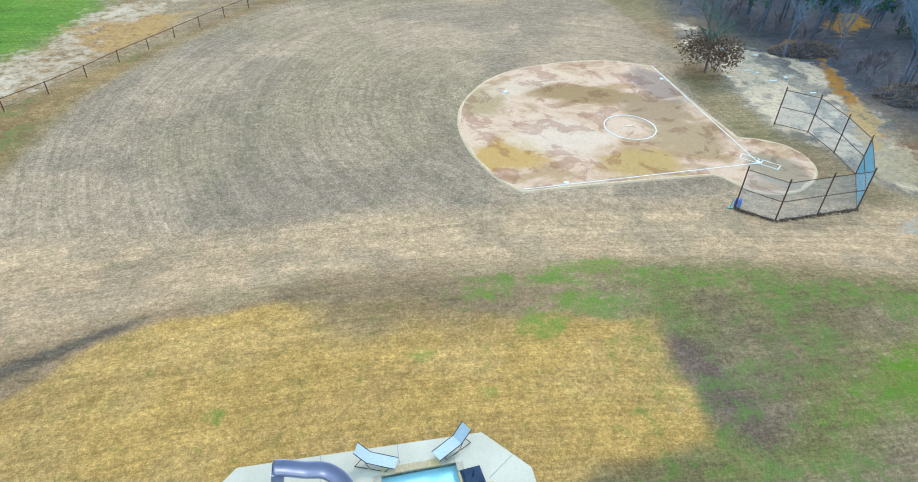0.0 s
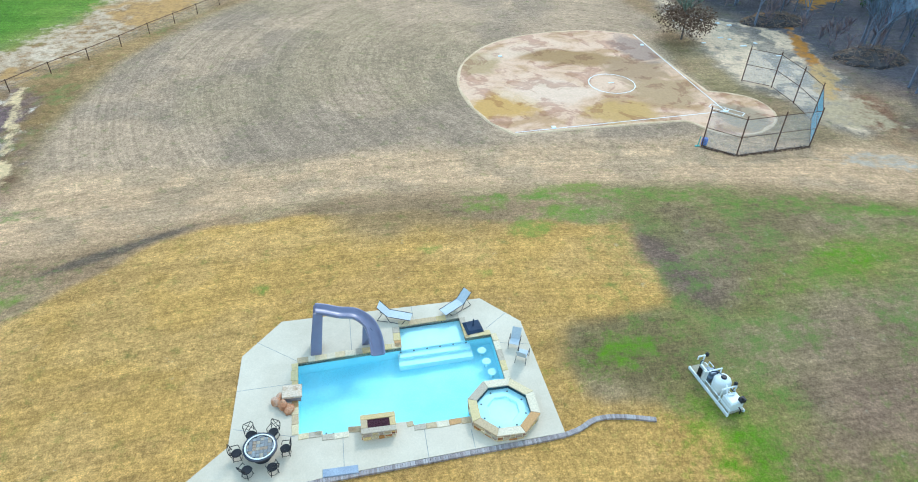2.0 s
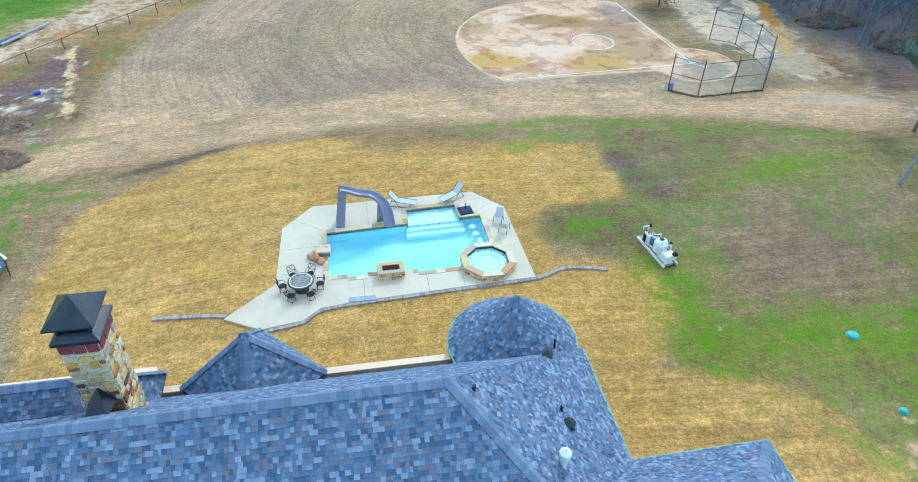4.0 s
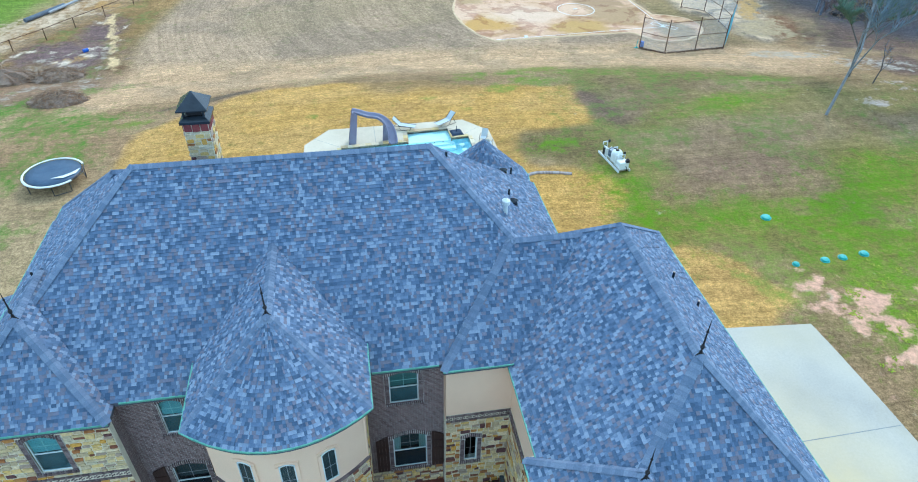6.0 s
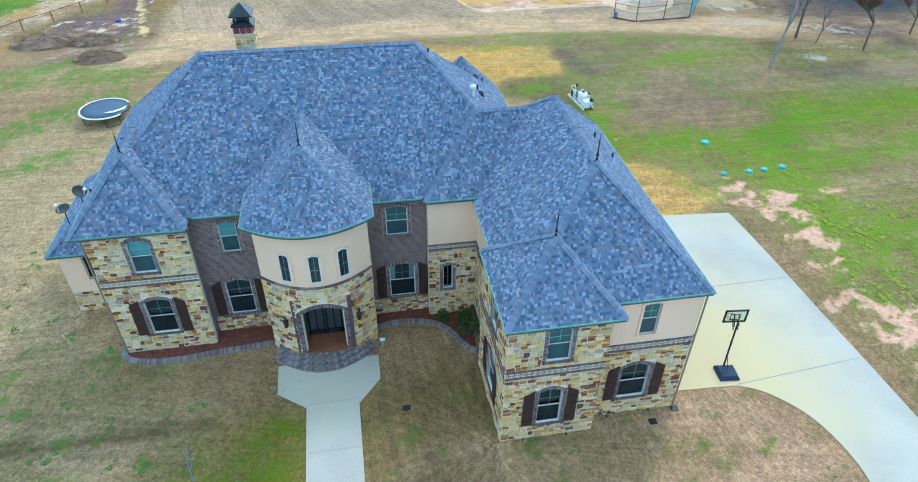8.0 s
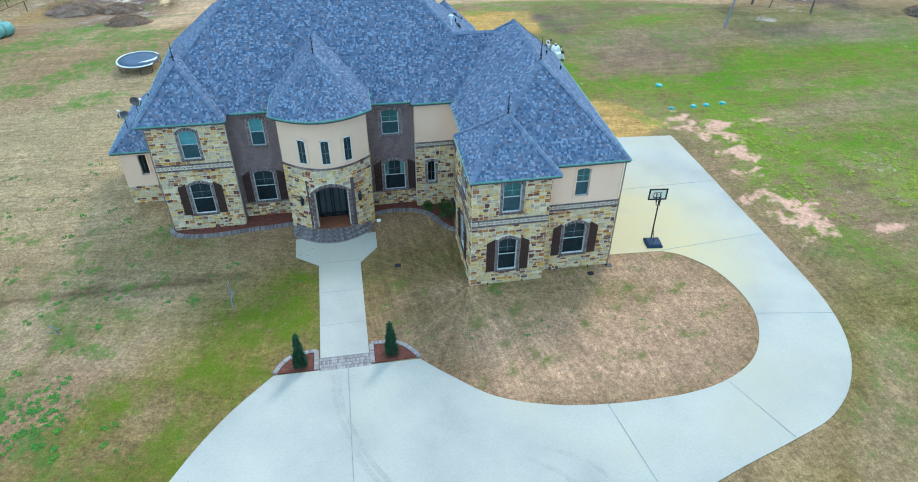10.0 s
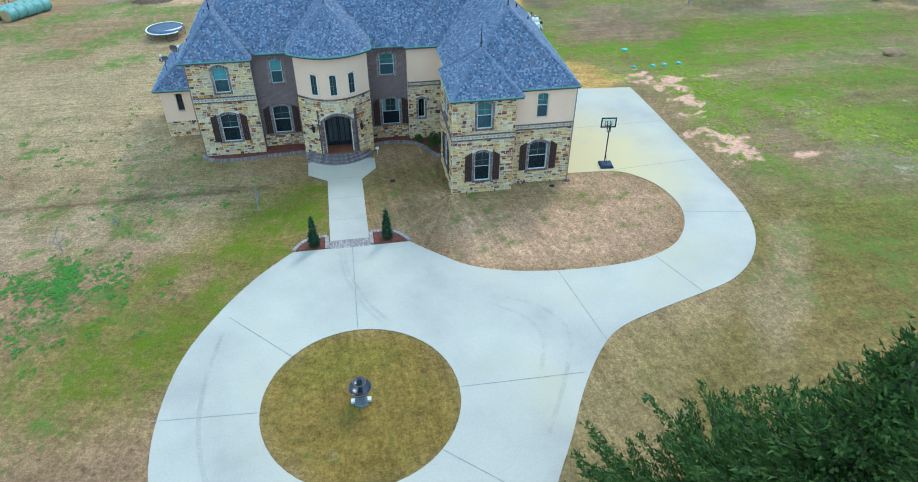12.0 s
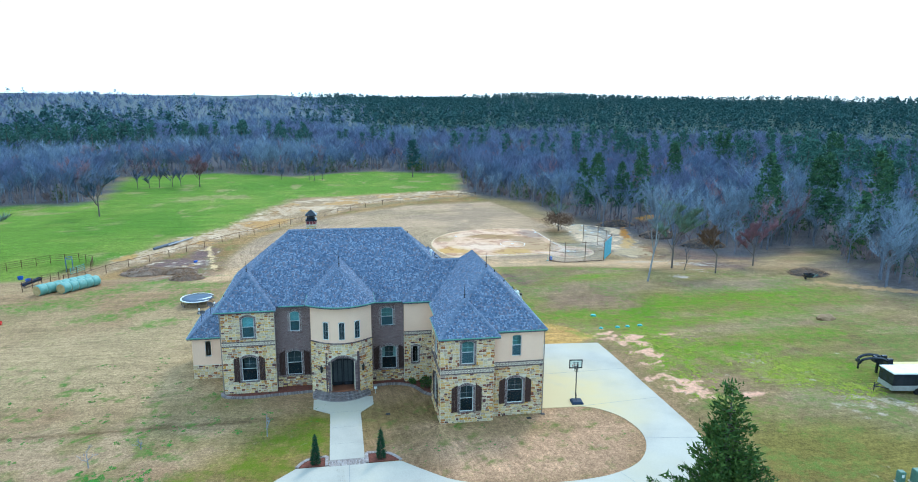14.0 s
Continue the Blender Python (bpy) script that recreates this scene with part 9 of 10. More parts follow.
# ---- trees and woods ----
random.seed(33)
rng = np.random.default_rng(5)


def tri_mesh(name, V, T, material):
    V, T = np.asarray(V, np.float32), np.asarray(T, np.int32)
    me = bpy.data.meshes.new(name)
    me.vertices.add(len(V))
    me.vertices.foreach_set("co", V.ravel())
    me.loops.add(T.size)
    me.loops.foreach_set("vertex_index", T.ravel())
    me.polygons.add(len(T))
    me.polygons.foreach_set("loop_start", np.arange(0, T.size, 3, dtype=np.int32))
    me.update(calc_edges=True)
    me.materials.append(material)
    return me


def limb(V, T, p, q, r0, r1, n=3):
    p, q = np.array(p, float), np.array(q, float)
    d = (q - p) / (np.linalg.norm(q - p) + 1e-9)
    a = np.cross(d, (0.3, 0.8, 0.52))
    a /= np.linalg.norm(a) + 1e-9
    b_ = np.cross(d, a)
    o = len(V)
    for c, r in ((p, r0), (q, r1)):
        for i in range(n):
            t = 2 * math.pi * i / n
            V.append(c + r * (math.cos(t) * a + math.sin(t) * b_))
    for i in range(n):
        j = (i + 1) % n
        T.append((o + i, o + j, o + n + j))
        T.append((o + i, o + n + j, o + n + i))


def bare(h, seed, forks=3, twigs=8, depth=3, wide=0.35, twig_w=0.035, lean=(0, 0), up=0.55, thin=0, clear=0.36):
    """A leafless tree: trunk and limbs as one set of triangles, fine twigs as another."""
    r = random.Random(seed)
    V, T, LV, LT = [], [], [], []

    def grow(p, d, length, rad, k):
        q = p + d * length
        if k >= thin:
            limb(V, T, p, q, rad, rad * 0.62, 6 if k == depth and not thin else 4 if k == depth - 1 and not thin else 3)
        if k == 0:
            return
        for i in range(forks + (1 if k == depth else 0)):
            t = r.uniform(0.45, 1.0) if i else 1.0
            a = r.uniform(0, 2 * math.pi)
            nd = d * r.uniform(0.6, 1.0) + np.array((math.cos(a), math.sin(a), 0)) * r.uniform(wide, wide * 2.2) + np.array((0, 0, up * 0.5))
            nd /= np.linalg.norm(nd)
            grow(p + d * length * t, nd, length * r.uniform(0.55, 0.8), rad * 0.58, k - 1)
        if k <= 2:
            for i in range(twigs):
                t = r.uniform(0.3, 1.1)
                a = r.uniform(0, 2 * math.pi)
                nd = d * 0.7 + np.array((math.cos(a), math.sin(a), 0)) * r.uniform(0.4, 1.1) + np.array((0, 0, up))
                nd /= np.linalg.norm(nd)
                s = np.cross(nd, (0.5, 0.2, 0.8))
                s = s / np.linalg.norm(s) * twig_w
                c = p + d * length * t
                L = length * r.uniform(0.35, 0.85)
                o = len(LV)
                LV.extend([c - s, c + s, c + nd * L])
                LT.append((o, o + 1, o + 2))

    d = np.array((lean[0], lean[1], 1.0))
    grow(np.array((0.0, 0.0, -0.15)), d / np.linalg.norm(d), h * clear, h * 0.0105 + 0.03, depth)
    return V, T, LV, LT


def sprays(V, T, c, n, spread, size, r, flat=1.0, aim=None):
    """A tuft of small pointed leaves round a point."""
    for i in range(n):
        p = c + np.array([r.gauss(0, spread), r.gauss(0, spread), r.gauss(0, spread * flat)])
        d = np.array([r.gauss(0, 1), r.gauss(0, 1), r.gauss(0.2, 0.7)])
        if aim is not None:
            d = d * 0.7 + aim * 1.4
        d /= np.linalg.norm(d) + 1e-9
        s = np.cross(d, np.array([r.gauss(0, 1), r.gauss(0, 1), r.gauss(0, 1)]))
        s /= np.linalg.norm(s) + 1e-9
        L = size * r.uniform(0.6, 1.3)
        o = len(V)
        V.extend([p - s * L * 0.22, p + d * L * 0.45 + s * L * 0.3, p + d * L, p + d * L * 0.45 - s * L * 0.3])
        T.extend([(o, o + 1, o + 2), (o, o + 2, o + 3)])


def pine(h, seed, clumps=26, tuft=9, size=1.0, base=0.4, broad=0.2):
    r = random.Random(seed)
    V, T, LV, LT = [], [], [], []
    limb(V, T, (0, 0, -0.2), (0, 0, h * 0.95), h * 0.014 + 0.05, 0.04, 5)
    for i in range(clumps):
        t = r.random() ** 0.8
        z = h * (base + (1 - base) * t)
        rad = h * broad * (1 - t) ** 0.7 * r.uniform(0.2, 1.0) + 0.2
        a = r.uniform(0, 2 * math.pi)
        c = np.array((rad * math.cos(a), rad * math.sin(a), z))
        limb(V, T, (0, 0, z - 0.3), c, 0.05, 0.02, 3)
        sprays(LV, LT, c, tuft, 0.45 * size, 0.9 * size, r, 0.5)
    return V, T, LV, LT


def one_tree(name, label, x, y, parts, wood, leaf, rz=0.0, group="", crown_label=""):
    V, T, LV, LT = parts
    e = thing(name, label, "tree", x, y, gz(x, y), rz, group)
    part("trunk", tri_mesh("trunk", V, T, wood), wood, e)
    part("crown", tri_mesh("crown", LV, LT, leaf), leaf, e, crown_label)
    return e


one_tree("tree", "tall leafless hardwood greening at the top, at the yard's edge", 47.7, 50.9, bare(13.5, 3, 3, 70, 4, 0.55, 0.052, up=0.5, clear=0.36), m_bark, m_greentwig)
one_tree("tree", "slim pale leafless tree leaning over the yard", 39.1, 42.2, bare(12.5, 8, 2, 44, 4, 0.36, 0.026, (0.13, -0.02), up=0.45, clear=0.52), m_bark_pale, m_paletwig)
one_tree("tree", "thin dark leaning young tree", 48.6, 48.4, bare(5, 9, 2, 6, 3, 0.3, 0.02, (0.25, 0.05)), m_bark, m_twig)
one_tree("tree", "leafless tree with dark reddish twigs", 52.4, 45.2, bare(9.5, 11, 3, 46, 4, 0.5, 0.042), m_bark, m_oakleaf)
one_tree("tree", "budding maple with dark red twigs at the wood's edge", 62.5, 50.2, bare(9.5, 12, 3, 56, 4, 0.48, 0.05), m_bark, m_redtwig)
one_tree("tree", "bare pasture tree with a round twiggy crown", -69.4, 129, bare(16, 14, 4, 34, 4, 0.5, 0.05), m_bark, m_twig)
one_tree("tree", "bare tree beside the corral", -70.5, 72, bare(15, 15, 4, 24, 4, 0.5, 0.05), m_bark, m_greentwig)
one_tree("tree", "reddish oak holding dead leaves in the pasture", -56.8, 189, bare(14, 16, 4, 22, 4, 0.6, 0.10), m_bark, m_redtwig)
for x, y, h, s in ((-66, 190, 9, 17), (-70, 189, 10, 18), (-63.5, 191, 8.5, 19), (-73, 188, 7, 20), (-76.5, 187, 8, 21), (-15.5, 206, 9, 22), (-18.5, 205, 8, 23), (-20.5, 207, 9, 24), (-31, 210, 8, 25)):
    one_tree("tree", "slender leafless pasture tree", x, y, bare(h, s, 3, 40, 3, 0.4, 0.06), m_bark, m_mauvetwig, group="pasture trees")
one_tree("pine_tree", "lone dark pine in the pasture", 19.9, 212.5, pine(14.7, 31, 60, 10, 1.1, 0.3, 0.24), m_bark, m_pine)
# oak keeping its brown lower leaves by the infield
V, T, LV, LT = bare(9.5, 41, 3, 16, 4, 0.36, 0.025)
one = one_tree("oak_tree", "oak with a skirt of dead brown leaves and a bare top", 41.4, 93, (V, T, LV, LT), m_bark, m_greentwig)
r = random.Random(6)
LV, LT = [], []
for i in range(330):
    a, rad = r.uniform(0, 6.28), r.uniform(0.8, 3.4)
    sprays(LV, LT, np.array((rad * math.cos(a), rad * math.sin(a), r.uniform(2.0, 4.2) - 0.15 * rad)), 9, 0.35, 0.3, r)
part("brown_leaves", tri_mesh("brown_leaves", LV, LT, m_oakleaf), m_oakleaf, one, "hanging dead brown leaves")
# lawn saplings
for x, y, h, s in ((-13.9, 0.2, 2.6, 51), (-26.2, -2.9, 2.2, 52), (-23.3, -0.4, 1.7, 53)):
    one_tree("sapling", "thin leafless sapling in the front lawn", x, y, bare(h, s, 2, 5, 3 if s > 51 else 2, 0.25 if s == 51 else 0.6, 0.008), m_bark_pale, m_twig, group="lawn saplings")


def cedar(h, rmax, slope, seed, tips, tuft, size, floor=0.0):
    """A dense cone of scale foliage: side branches tipped with tufts, uneven outline."""
    r = random.Random(seed)
    V, T, LV, LT = [], [], [], []
    limb(V, T, (0, 0, -0.2), (0, 0, h * 0.97), h * 0.014 + 0.02, 0.02, 7)
    for i in range(tips):
        z = floor + (h - floor) * (1 - r.random() ** 0.62)
        a = r.uniform(0, 2 * math.pi)
        full = min(rmax, slope * (h - z) + 0.05 * size)
        lump = 1 + 0.35 * noise.noise(Vector((2.2 * math.cos(a), 2.2 * math.sin(a), z * 0.55 / max(size, 0.2) * 0.5 + seed)))
        rad = full * lump * (r.uniform(0.25, 1.0) ** 0.45)
        c = np.array((rad * math.cos(a), rad * math.sin(a), z + 0.12 * rad))
        if i % 3 == 0 and rad > 0.3 * size:
            limb(V, T, (0, 0, z - 0.25 * rad), c, 0.03 * size + 0.005, 0.008, 3)
        sprays(LV, LT, c, tuft, 0.24 * size, 0.36 * size, r, 0.7, np.array((math.cos(a), math.sin(a), 0.35)))
    sprays(LV, LT, np.array((0, 0, h)), tuft, 0.08 * size, 0.4 * size, r, 1.5, np.array((0, 0, 1.0)))
    return V, T, LV, LT


def boughs(h, rmax, slope, seed, count, floor, size):
    """A feathery conifer: boughs of uneven length, each carrying small sprays that thin out to its tip."""
    r = random.Random(seed)
    g = np.random.default_rng(seed)
    V, T, C, S, D = [], [], [], [], []
    limb(V, T, (0, 0, -0.2), (0, 0, h * 0.97), h * 0.014 + 0.02, 0.02, 7)
    for i in range(count):
        z = floor + (h - floor) * (1 - r.random() ** 0.6)
        a = r.uniform(0, 2 * math.pi)
        full = min(rmax, slope * (h - z) + 0.03 * (h - z) ** 2 + 0.15) * r.choice((0.65, 0.8, 0.9, 0.95, 1.0, 1.12, 1.28))
        d = np.array((math.cos(a), math.sin(a), r.uniform(0.1, 0.5)))
        o = np.array((0, 0, z - 0.2 * full))
        limb(V, T, o, o + d * full, 0.03, 0.008, 3)
        n = max(2, int(full / (0.2 * size)))
        for j in range(n):
            t = (j + 0.6) / n
            if t > 0.3 or full < 1.2:
                C.append(o + d * full * t)
                S.append(0.30 * size * (1.15 - 0.8 * t))
                D.append((d[0], d[1], 0.6))
    per = 13
    C, S, D = (np.repeat(np.array(q), per, axis=0) for q in (C, S, D))
    n = len(C)
    p = C + g.normal(0, 1, (n, 3)) * S[:, None] * np.array((1, 1, 0.7))
    d = g.normal(0, 0.7, (n, 3)) + D * 1.4
    d /= np.linalg.norm(d, axis=1)[:, None]
    s = np.cross(d, g.normal(0, 1, (n, 3)))
    s /= np.linalg.norm(s, axis=1)[:, None]
    L = (0.20 * size * g.uniform(0.6, 1.5, n))[:, None]
    LV = np.stack([p - s * L * 0.26, p + s * L * 0.26, p + d * L], 1).reshape(-1, 3)
    LT = np.arange(n * 3).reshape(-1, 3)
    return V, T, LV, LT


one_tree("cedar_tree", "large dense dark green cedar beside the drive", 4.32, -33.2, boughs(18.2, 5.1, 0.20, 2, 1350, 1.2, 0.72), m_bark, m_cedar)
for x, y, s in ((-9.85, -5.25, 61), (-5.05, -5.1, 62)):
    one_tree("juniper", "clipped narrow juniper cone in the corner bed", x, y, cedar(2.4, 0.30, 0.15, s, 420, 10, 0.22, 0.08), m_bark, m_topiary, group="juniper cones")
# bed shrubs
for x, y, sx, h, s in ((0.0, 7.5, 0.55, 1.25, 71), (-0.1, 8.5, 0.45, 0.9, 72), (-1.2, 8.9, 0.35, 0.4, 77)):
    r = random.Random(s)
    LV, LT, V, T = [], [], [], []
    for i in range(46):
        a, rad = r.uniform(0, 6.28), sx * math.sqrt(r.random())
        c = np.array((rad * math.cos(a), rad * math.sin(a), h * r.uniform(0.15, 0.95) * (1 - 0.4 * (rad / sx) ** 2)))
        limb(V, T, (0, 0, 0), c, 0.012, 0.005)
        sprays(LV, LT, c, 9, 0.09, 0.13, r)
    e = thing("shrub", "small leafy evergreen shrub in the mulch bed", "shrub", x, y, gz(x, y) + 0.05, 0, "bed shrubs")
    part("stem", tri_mesh("stem", V, T, m_bark), m_bark, e, kind="stuff")
    part("foliage", tri_mesh("foliage", LV, LT, m_shrub), m_shrub, e)


# brush heaps
def heap(x, y, rx, ry, h, seed, label, material=None):
    r = random.Random(seed)
    V, T = [], []
    for i in range(900):
        a, q = r.uniform(0, 6.28), math.sqrt(r.random())
        px, py = rx * q * math.cos(a), ry * q * math.sin(a)
        z = h * (1 - q * q) * r.uniform(0.5, 1.0)
        d = np.array((r.gauss(0, 1), r.gauss(0, 1), r.gauss(0, 0.4)))
        d /= np.linalg.norm(d)
        L = r.uniform(0.3, 1.0)
        limb(V, T, np.array((px, py, z)) - d * L / 2, np.array((px, py, z)) + d * L / 2, 0.022, 0.01)
    k = 22
    e = thing("brush_pile", label, "brush pile", x, y, gz(x, y), 0, "brush piles")
    mb = MB()
    rings = [(1.0, -0.1), (0.85, 0.18), (0.6, 0.42), (0.3, 0.62), (0.0, 0.7)]
    vs = []
    for q, zz in rings:
        for i in range(k):
            a = 2 * math.pi * i / k
            w_ = 1 + 0.25 * noise.noise(Vector((3 * math.cos(a), 3 * math.sin(a), seed + zz * 3)))
            vs.append((rx * q * w_ * math.cos(a), ry * q * w_ * math.sin(a), h * zz * w_))
    mb.add(vs, [(j * k + i, j * k + (i + 1) % k, (j + 1) * k + (i + 1) % k, (j + 1) * k + i) for j in range(4) for i in range(k)])
    part("mound", mb, material or m_brushsoil, e)
    part("stick", tri_mesh("stick", V, T, m_brush), m_brush, e, "tangle of dry sticks", kind="stuff")


m_brushsoil = mat("brushy_soil", [(0.22, 0.15, 0.115), (0.30, 0.21, 0.155)], scale=1.2, fine=8, amount=0.5, rough=0.95, bump=0.8)
for i, (x, y, rx, ry, h, lab) in enumerate(((-41.5, 66.5, 4.0, 2.4, 1.5, "heap of dry brush and soil by the washout"), (-35.8, 66.5, 3.0, 2.0, 1.0, "low heap of dry brush by the washout"), (-32.5, 57.0, 2.8, 2.0, 1.2, "heap of dry brush at the yard's edge"), (67.6, 42.8, 3.4, 2.6, 0.9, "dark debris heap at the wood's edge"), (62, 84, 5, 3, 1.8, "dark brushy bank behind the backstop"), (67, 74, 5, 3, 2.0, "dark brushy bank behind the backstop"), (57.5, 98, 5, 2.5, 1.5, "dark brushy bank below the woods"))):
    heap(x, y, rx, ry, h, 80 + i, lab, mat("dark_bank", [(0.045, 0.042, 0.045), (0.075, 0.062, 0.058)], scale=1.2, fine=8, amount=0.5, rough=0.95, bump=0.8) if x > 0 else None)
rk = rock(53.4, 21.0, gz(53, 21) + 0.1, 1.5, 1.0, 0.45, 9, mat("dirt_pile", [(0.20, 0.125, 0.065), (0.27, 0.175, 0.095)], scale=2, fine=10, rough=0.95, bump=0.6), "dirt_pile", "low heap of brown dirt on the grass")
rk["category"] = "dirt pile"
del rk["group"]
tb = thing("wheelbarrow", "dark cart with teal handles beside the debris heap", "cart", 65.4, 39.8, gz(65.4, 39.8))
part("tray", MB().add([(-0.5, -0.35, 0.35), (0.4, -0.35, 0.35), (0.4, 0.35, 0.35), (-0.5, 0.35, 0.35), (-0.8, -0.5, 0.85), (0.6, -0.5, 0.85), (0.6, 0.5, 0.85), (-0.8, 0.5, 0.85)], [(3, 2, 1, 0), (0, 1, 5, 4), (1, 2, 6, 5), (2, 3, 7, 6), (3, 0, 4, 7)]), m_blackpaint, tb)
part("handle", MB().pipe([(0.4, -0.3, 0.4), (1.3, -0.3, 0.75)], 0.03).pipe([(0.4, 0.3, 0.4), (1.3, 0.3, 0.75)], 0.03), m_teal, tb)
part("wheel", MB().tube((-0.6, -0.06, 0.2), (-0.6, 0.06, 0.2), 0.2, n=12), m_iron, tb)
part("leg", MB().pipe([(0.4, -0.3, 0.4), (0.4, -0.3, 0)], 0.03).pipe([(0.4, 0.3, 0.4), (0.4, 0.3, 0)], 0.03), m_frame, tb)
# leaf drift and scraps on the sand
mb = MB()
for i in range(10):
    x, y = 45 + rng.uniform(-2, 7), 92 + rng.uniform(-6, 8)
    mb.box(x, x + rng.uniform(0.3, 0.9), y, y + rng.uniform(0.2, 0.5), gz(x, y), gz(x, y) + 0.08)
tagged(put("scrap_board", mb, m_greywhite), "scattered pale boards on the sand", "scrap", kind="stuff")


# the woods: many trees of a few kinds, far beyond counting
def forest(name, kinds, spots, material, label, woods=None, pick_leaf=True):
    Vs, Ts, base = [], [], 0
    for kind in range(len(kinds)):
        V, T, LV, LT = kinds[kind]
        v = np.array((LV if pick_leaf else V), float)
        t = np.array((LT if pick_leaf else T), int)
        if not len(v):
            continue
        s = spots[spots[:, 4].astype(int) == kind]
        if not len(s):
            continue
        c, sn = np.cos(s[:, 3]), np.sin(s[:, 3])
        vx = v[None, :, 0] * s[:, 2:3] * 1.0
        vy = v[None, :, 1] * s[:, 2:3]
        x = vx * c[:, None] - vy * sn[:, None] + s[:, 0:1]
        y = vx * sn[:, None] + vy * c[:, None] + s[:, 1:2]
        z = v[None, :, 2] * s[:, 2:3] + level(s[:, 0], s[:, 1])[:, None]
        Vs.append(np.stack([x, y, z], -1).reshape(-1, 3))
        Ts.append((t[None] + (np.arange(len(s)) * len(v))[:, None, None] + base).reshape(-1, 3))
        base += len(s) * len(v)
    return tagged(new(name, tri_mesh(name, np.concatenate(Vs), np.concatenate(Ts), material)), label, "woods", kind="stuff")


def scatter(count, r0, r1, power=1.0, half=44):
    ang = rng.uniform(-half, half, count)
    rr = np.sqrt(rng.uniform(0, 1, count) ** power * (r1**2 - r0**2) + r0**2)
    a = np.radians(80 - ang)
    return -7 + rr * np.cos(a), -50 + rr * np.sin(a)


def grove(count, r0, r1, nkinds, size, keep):
    x, y = scatter(count, r0, r1)
    ok = (poly_gap(x, y, WOODS) < -1.0) & keep(x, y)
    x, y = x[ok], y[ok]
    return np.stack([x, y, rng.uniform(*size, len(x)), rng.uniform(0, 6.28, len(x)), rng.integers(0, nkinds, len(x))], -1)


def piney(x, y):
    """How likely a pine is: far stands, scattered groups to the north-west, a few knots near the yard."""
    r, az = np.hypot(x + 7, y + 50), np.degrees(np.arctan2(x + 7, y + 50)) - 10
    east = smooth(-14, -3, az + 16 * (fbm(x, y, 110, 66) - 0.5))
    far_ = 0.99 * smooth(450, 560, r + 120 * (fbm(x, y, 70, 64) - 0.5)) * east * (1 - 0.75 * smooth(0.58, 0.66, fbm(x, y, 130, 65)) * smooth(500, 600, r))
    west = 0.85 * smooth(0.52, 0.60, fbm(x, y, 60, 61)) * (1 - east) * smooth(330, 420, r) * (1 - 0.98 * smooth(640, 760, r))
    some = 0.55 * smooth(0.56, 0.66, fbm(x, y, 30, 62)) * east * smooth(110, 170, r) * smooth(0, 6, az + 0.02 * (r - 150))
    return np.maximum(np.maximum(far_, west), some)


def knots(x, y):
    """Groups of young evergreens along the wood's edge."""
    k = np.zeros(np.shape(x))
    for cx, cy, q in ((85, 79, 8), (92, 76, 6), (79, 86, 5), (88, 54, 6), (84, 40, 5), (57, 109, 5), (90, 142, 9), (156, 206, 12), (179, 181, 12), (220, 225, 18), (234, 198, 18), (110, 58, 8), (70, 96, 5), (64, 104, 4), (99, 64, 6), (100, 92, 7), (118, 84, 8), (96, 44, 6), (104, 30, 8), (124, 52, 9), (92, 24, 5)):
        k = np.maximum(k, 0.5 * smooth(q + 3, q - 3, np.hypot(x - cx, y - cy)))
    return rng.random(len(x)) < k


chance = lambda x, y: rng.random(len(x)) < piney(x, y)
near_kinds = [bare(14.5, 100 + i, 3, 24, 3, 0.42, 0.034, up=0.55, thin=2) for i in range(6)]
mid_kinds = [bare(15.5, 110 + i, 3, 13, 2, 0.55, 0.09, up=0.5, thin=2) for i in range(5)]
far_kinds = [bare(15.5, 120 + i, 3, 13, 2, 0.55, 0.17, up=0.5, thin=2) for i in range(5)]
near_pines = [pine(14, 140 + i, 30, 8, 0.95, 0.35, 0.2) for i in range(4)]
far_pines = [pine(15, 150 + i, 13, 4, 2.0, 0.2, 0.22) for i in range(4)]
cedars = [cedar(7, 2.0, 0.42, 160 + i, 80, 6, 1.0, 0.2) for i in range(3)]
edge = grove(4400, 90, 330, 6, (0.62, 1.15), lambda x, y: ~chance(x, y))
mid = grove(8600, 330, 700, 5, (0.75, 1.3), lambda x, y: ~chance(x, y))
far = grove(4400, 700, 1550, 5, (0.85, 1.2), lambda x, y: ~chance(x, y))


def tints(spots):
    """Stands of grey, pale and mauve crowns, with a few budding red."""
    x, y = spots[:, 0], spots[:, 1]
    r, az = np.hypot(x + 7, y + 50), np.degrees(np.arctan2(x + 7, y + 50)) - 10
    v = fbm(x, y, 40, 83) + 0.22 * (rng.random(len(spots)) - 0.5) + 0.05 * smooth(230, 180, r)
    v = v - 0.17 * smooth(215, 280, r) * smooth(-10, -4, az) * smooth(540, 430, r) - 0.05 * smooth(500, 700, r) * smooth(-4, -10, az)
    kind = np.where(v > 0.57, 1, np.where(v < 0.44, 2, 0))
    kind[rng.random(len(spots)) < 0.05] = 3
    return kind


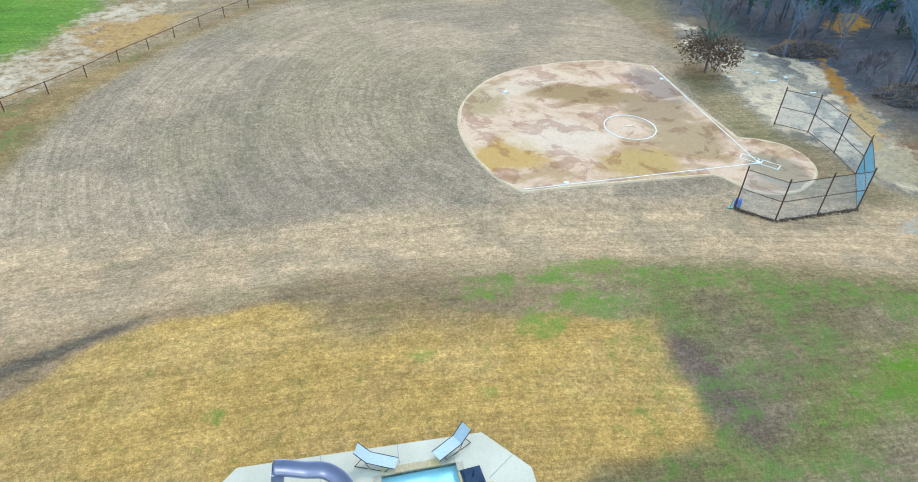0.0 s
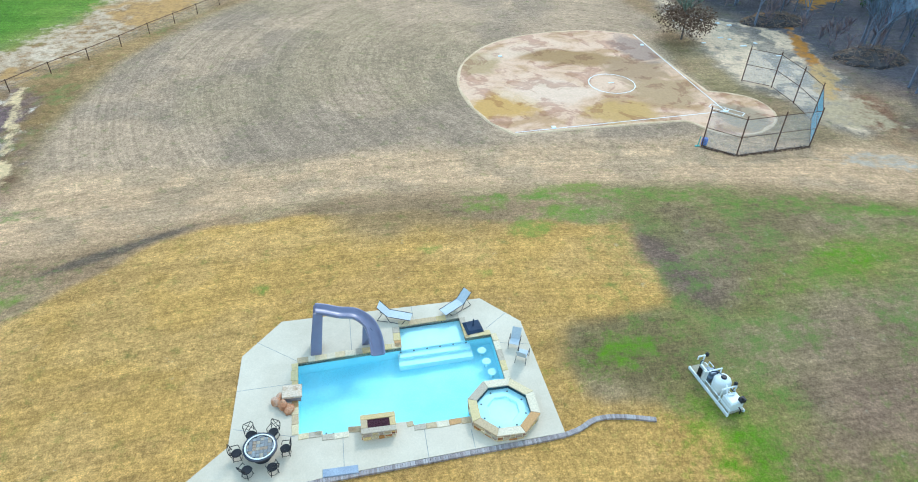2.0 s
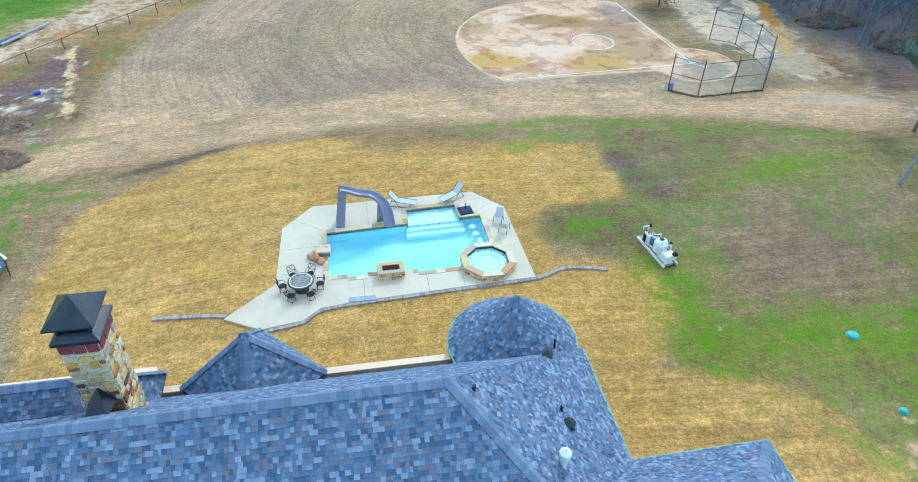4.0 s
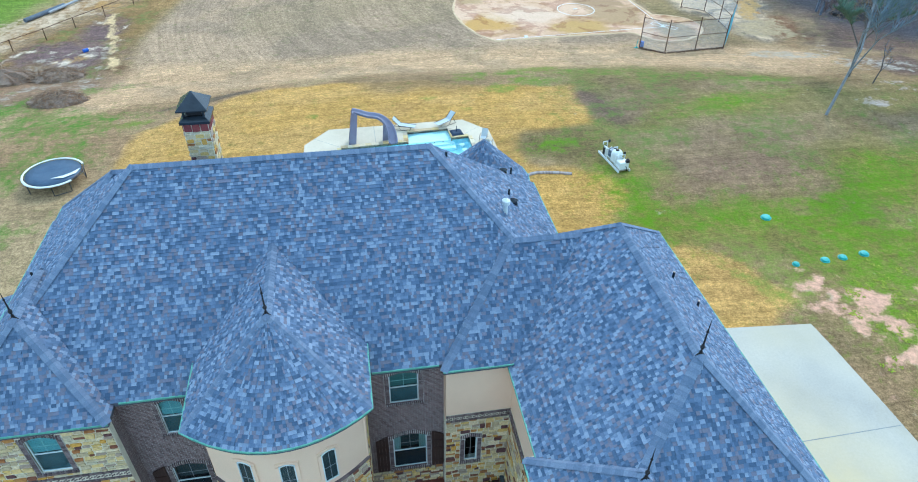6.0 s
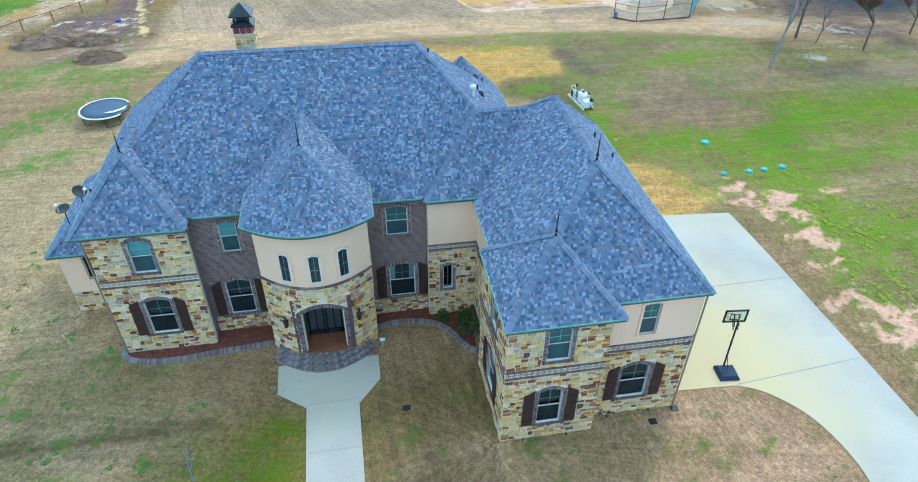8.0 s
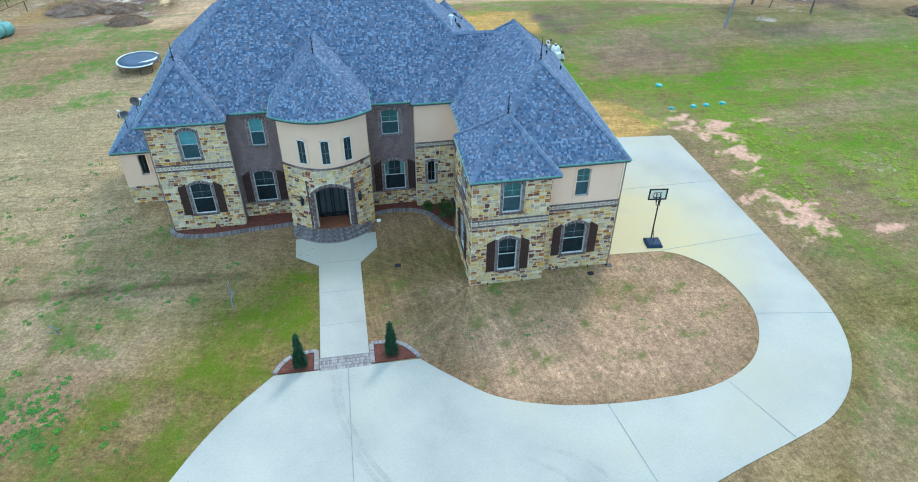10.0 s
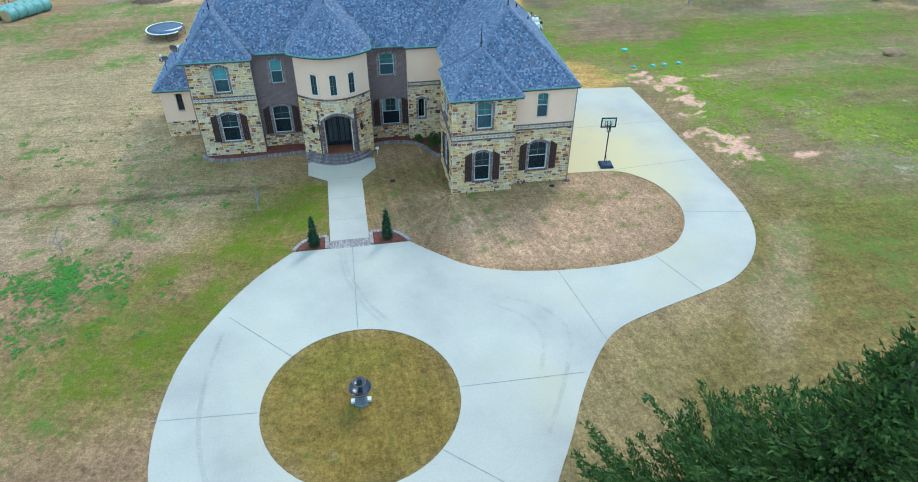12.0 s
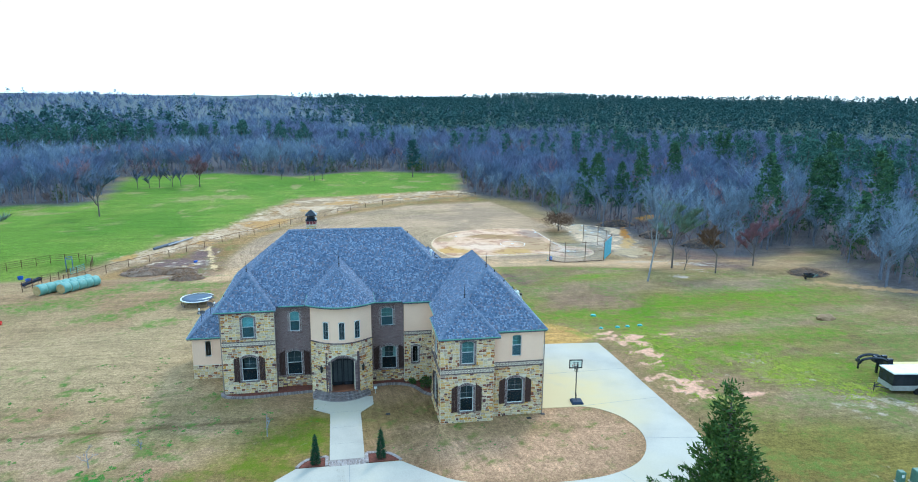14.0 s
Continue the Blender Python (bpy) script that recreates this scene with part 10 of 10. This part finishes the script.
TWIGS = ((m_twig, "grey"), (m_paletwig, "pale grey"), (m_mauvetwig, "mauve"), (m_redtwig, "reddish budding"))
k_edge, k_mid, k_far = tints(edge), tints(mid), tints(far)
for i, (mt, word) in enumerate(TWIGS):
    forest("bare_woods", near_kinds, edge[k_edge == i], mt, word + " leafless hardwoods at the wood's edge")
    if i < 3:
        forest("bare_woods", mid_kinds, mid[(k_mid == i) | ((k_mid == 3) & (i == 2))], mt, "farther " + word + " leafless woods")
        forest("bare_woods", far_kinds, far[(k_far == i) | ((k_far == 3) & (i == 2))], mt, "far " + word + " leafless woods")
forest("bare_woods_trunk", near_kinds, edge, m_woodbark, "pale trunks of leafless hardwoods", pick_leaf=False)
forest("bare_woods_trunk", mid_kinds, mid, m_woodbark, "far pale tree trunks", pick_leaf=False)
np_edge = grove(4600, 90, 420, 4, (0.75, 1.25), chance)
np_far = grove(9500, 420, 1550, 4, (0.85, 1.4), chance)
forest("pine_woods", near_pines, np_edge, m_nearpine, "dark green pines among bare hardwoods")
forest("pine_woods_trunk", near_pines, np_edge, m_bark, "dark pine trunks", pick_leaf=False)
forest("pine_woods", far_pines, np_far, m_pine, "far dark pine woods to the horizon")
under = grove(1100, 90, 330, 3, (0.4, 1.1), lambda x, y: (fbm(x, y, 25, 77) > 0.52) & (poly_gap(x, y, WOODS) > -40))
forest("cedar_understorey", cedars, under, m_cedar, "dark green cedars under the wood's edge")
young = [pine(13, 170, 110, 12, 0.5, 0.2, 0.19), cedar(10.5, 2.4, 0.36, 171, 300, 6, 0.6, 0.5), pine(14, 172, 110, 12, 0.5, 0.26, 0.2)]
clumps = grove(4600, 90, 330, 3, (0.8, 1.4), knots)
forest("evergreen_clump", young, clumps, mat("young_evergreen", [(0.042, 0.105, 0.062), (0.055, 0.13, 0.068), (0.066, 0.145, 0.064), (0.048, 0.115, 0.07)], fine=3, amount=0.4, rough=0.95, bump=0, rand="island", spec=0.1), "clumps of young green pines and cedars")
brush = [bare(4.6, 180 + i, 3, 16, 2, 0.5, 0.05, up=0.7) for i in range(3)]
thicket = grove(5200, 90, 330, 3, (0.6, 1.3), lambda x, y: poly_gap(x, y, WOODS) > -9)
forest("thicket", brush, thicket, mat("thicket_twigs", [(0.19, 0.15, 0.16), (0.24, 0.175, 0.18), (0.16, 0.155, 0.19), (0.25, 0.185, 0.16)], fine=2, amount=0.3, rough=0.95, bump=0, rand="island", spec=0.1), "brown and reddish thicket along the wood's edge")

# weeds and clover tufts in the lawn
def weeds(name, label, groups, leaf, material, seed):
    """groups: centre, spread, how many clusters, how many plants in each."""
    g = np.random.default_rng(seed)
    P = []
    for px, py, sx, sy, clusters, each in groups:
        c = g.normal(0, 1, (clusters, 2)) * (sx, sy) + (px, py)
        P.append((np.repeat(c, each, axis=0) + g.normal(0, 0.28, (clusters * each, 2))))
    P = np.concatenate(P)
    on_walk = (np.abs(P[:, 0] + 7.45) < 1.9) & (P[:, 1] > -9) & (P[:, 1] < 7)
    P = P[(poly_gap(P[:, 0], P[:, 1], drive_line) > 0.3) & ~on_walk]
    n, k = len(P), 5
    a = g.uniform(0, 6.28, (n, 1)) + np.arange(k)[None] * 6.28 / k + g.uniform(-0.4, 0.4, (n, k))
    L = leaf * g.uniform(0.5, 1.5, (n, 1)) * g.uniform(0.7, 1.2, (n, k))
    z = level(P[:, 0], P[:, 1])[:, None] + 0 * a
    ca, sa, x, y = np.cos(a), np.sin(a), P[:, :1], P[:, 1:]
    lo = np.stack([x - sa * L * 0.3 + ca * L * 0.25, y + ca * L * 0.3 + sa * L * 0.25, z + 0.04 + 0.02 * ca], -1)
    ro = np.stack([x + sa * L * 0.3 + ca * L * 0.25, y - ca * L * 0.3 + sa * L * 0.25, z + 0.04 - 0.02 * ca], -1)
    tip = np.stack([x + ca * L, y + sa * L, z + 0.025 + 0.05 * g.random((n, k))], -1)
    V = np.stack([lo, ro, tip], 2).reshape(-1, 3)
    return tagged(new(name, tri_mesh(name, V, np.arange(len(V)).reshape(-1, 3), material)), label, "weeds", kind="stuff")


m_weed = mat("green_weeds", [(0.045, 0.17, 0.03), (0.07, 0.21, 0.03), (0.055, 0.19, 0.045), (0.10, 0.23, 0.03)], fine=20, rough=0.9, bump=0, rand="island", spec=0.1)
m_clover = mat("yellow_clover", [(0.26, 0.30, 0.035), (0.34, 0.35, 0.06), (0.20, 0.27, 0.03)], fine=20, rough=0.9, bump=0, rand="island", spec=0.1)
weeds("lawn_weeds", "bright green weed clumps in the dormant front lawn", [(-25.0, -6.2, 2.4, 1.3, 80, 8), (-25.5, -10.5, 2.6, 1.8, 40, 5), (-30, 6, 6.5, 5.0, 34, 3), (-27, 14, 5.0, 4.0, 22, 4), (-22, 2, 4.0, 3.0, 18, 3)], 0.15, m_weed, 7)
weeds("lawn_sprouts", "sparse small green sprouts in the mown lawn", [(4, -4, 5.0, 2.0, 34, 2), (-11, 3.5, 3.0, 1.2, 20, 2), (-18, -12, 2.5, 3.0, 24, 2)], 0.09, m_weed, 8)
weeds("yellow_clover", "yellow-green clover patches in the side yard", [(37.5, 5.5, 2.6, 2.2, 75, 8), (40.5, 0.5, 2.0, 1.6, 40, 7), (27.5, 15.5, 1.6, 3.0, 45, 6), (27.0, 7.0, 1.2, 2.4, 30, 5)], 0.17, m_clover, 9)
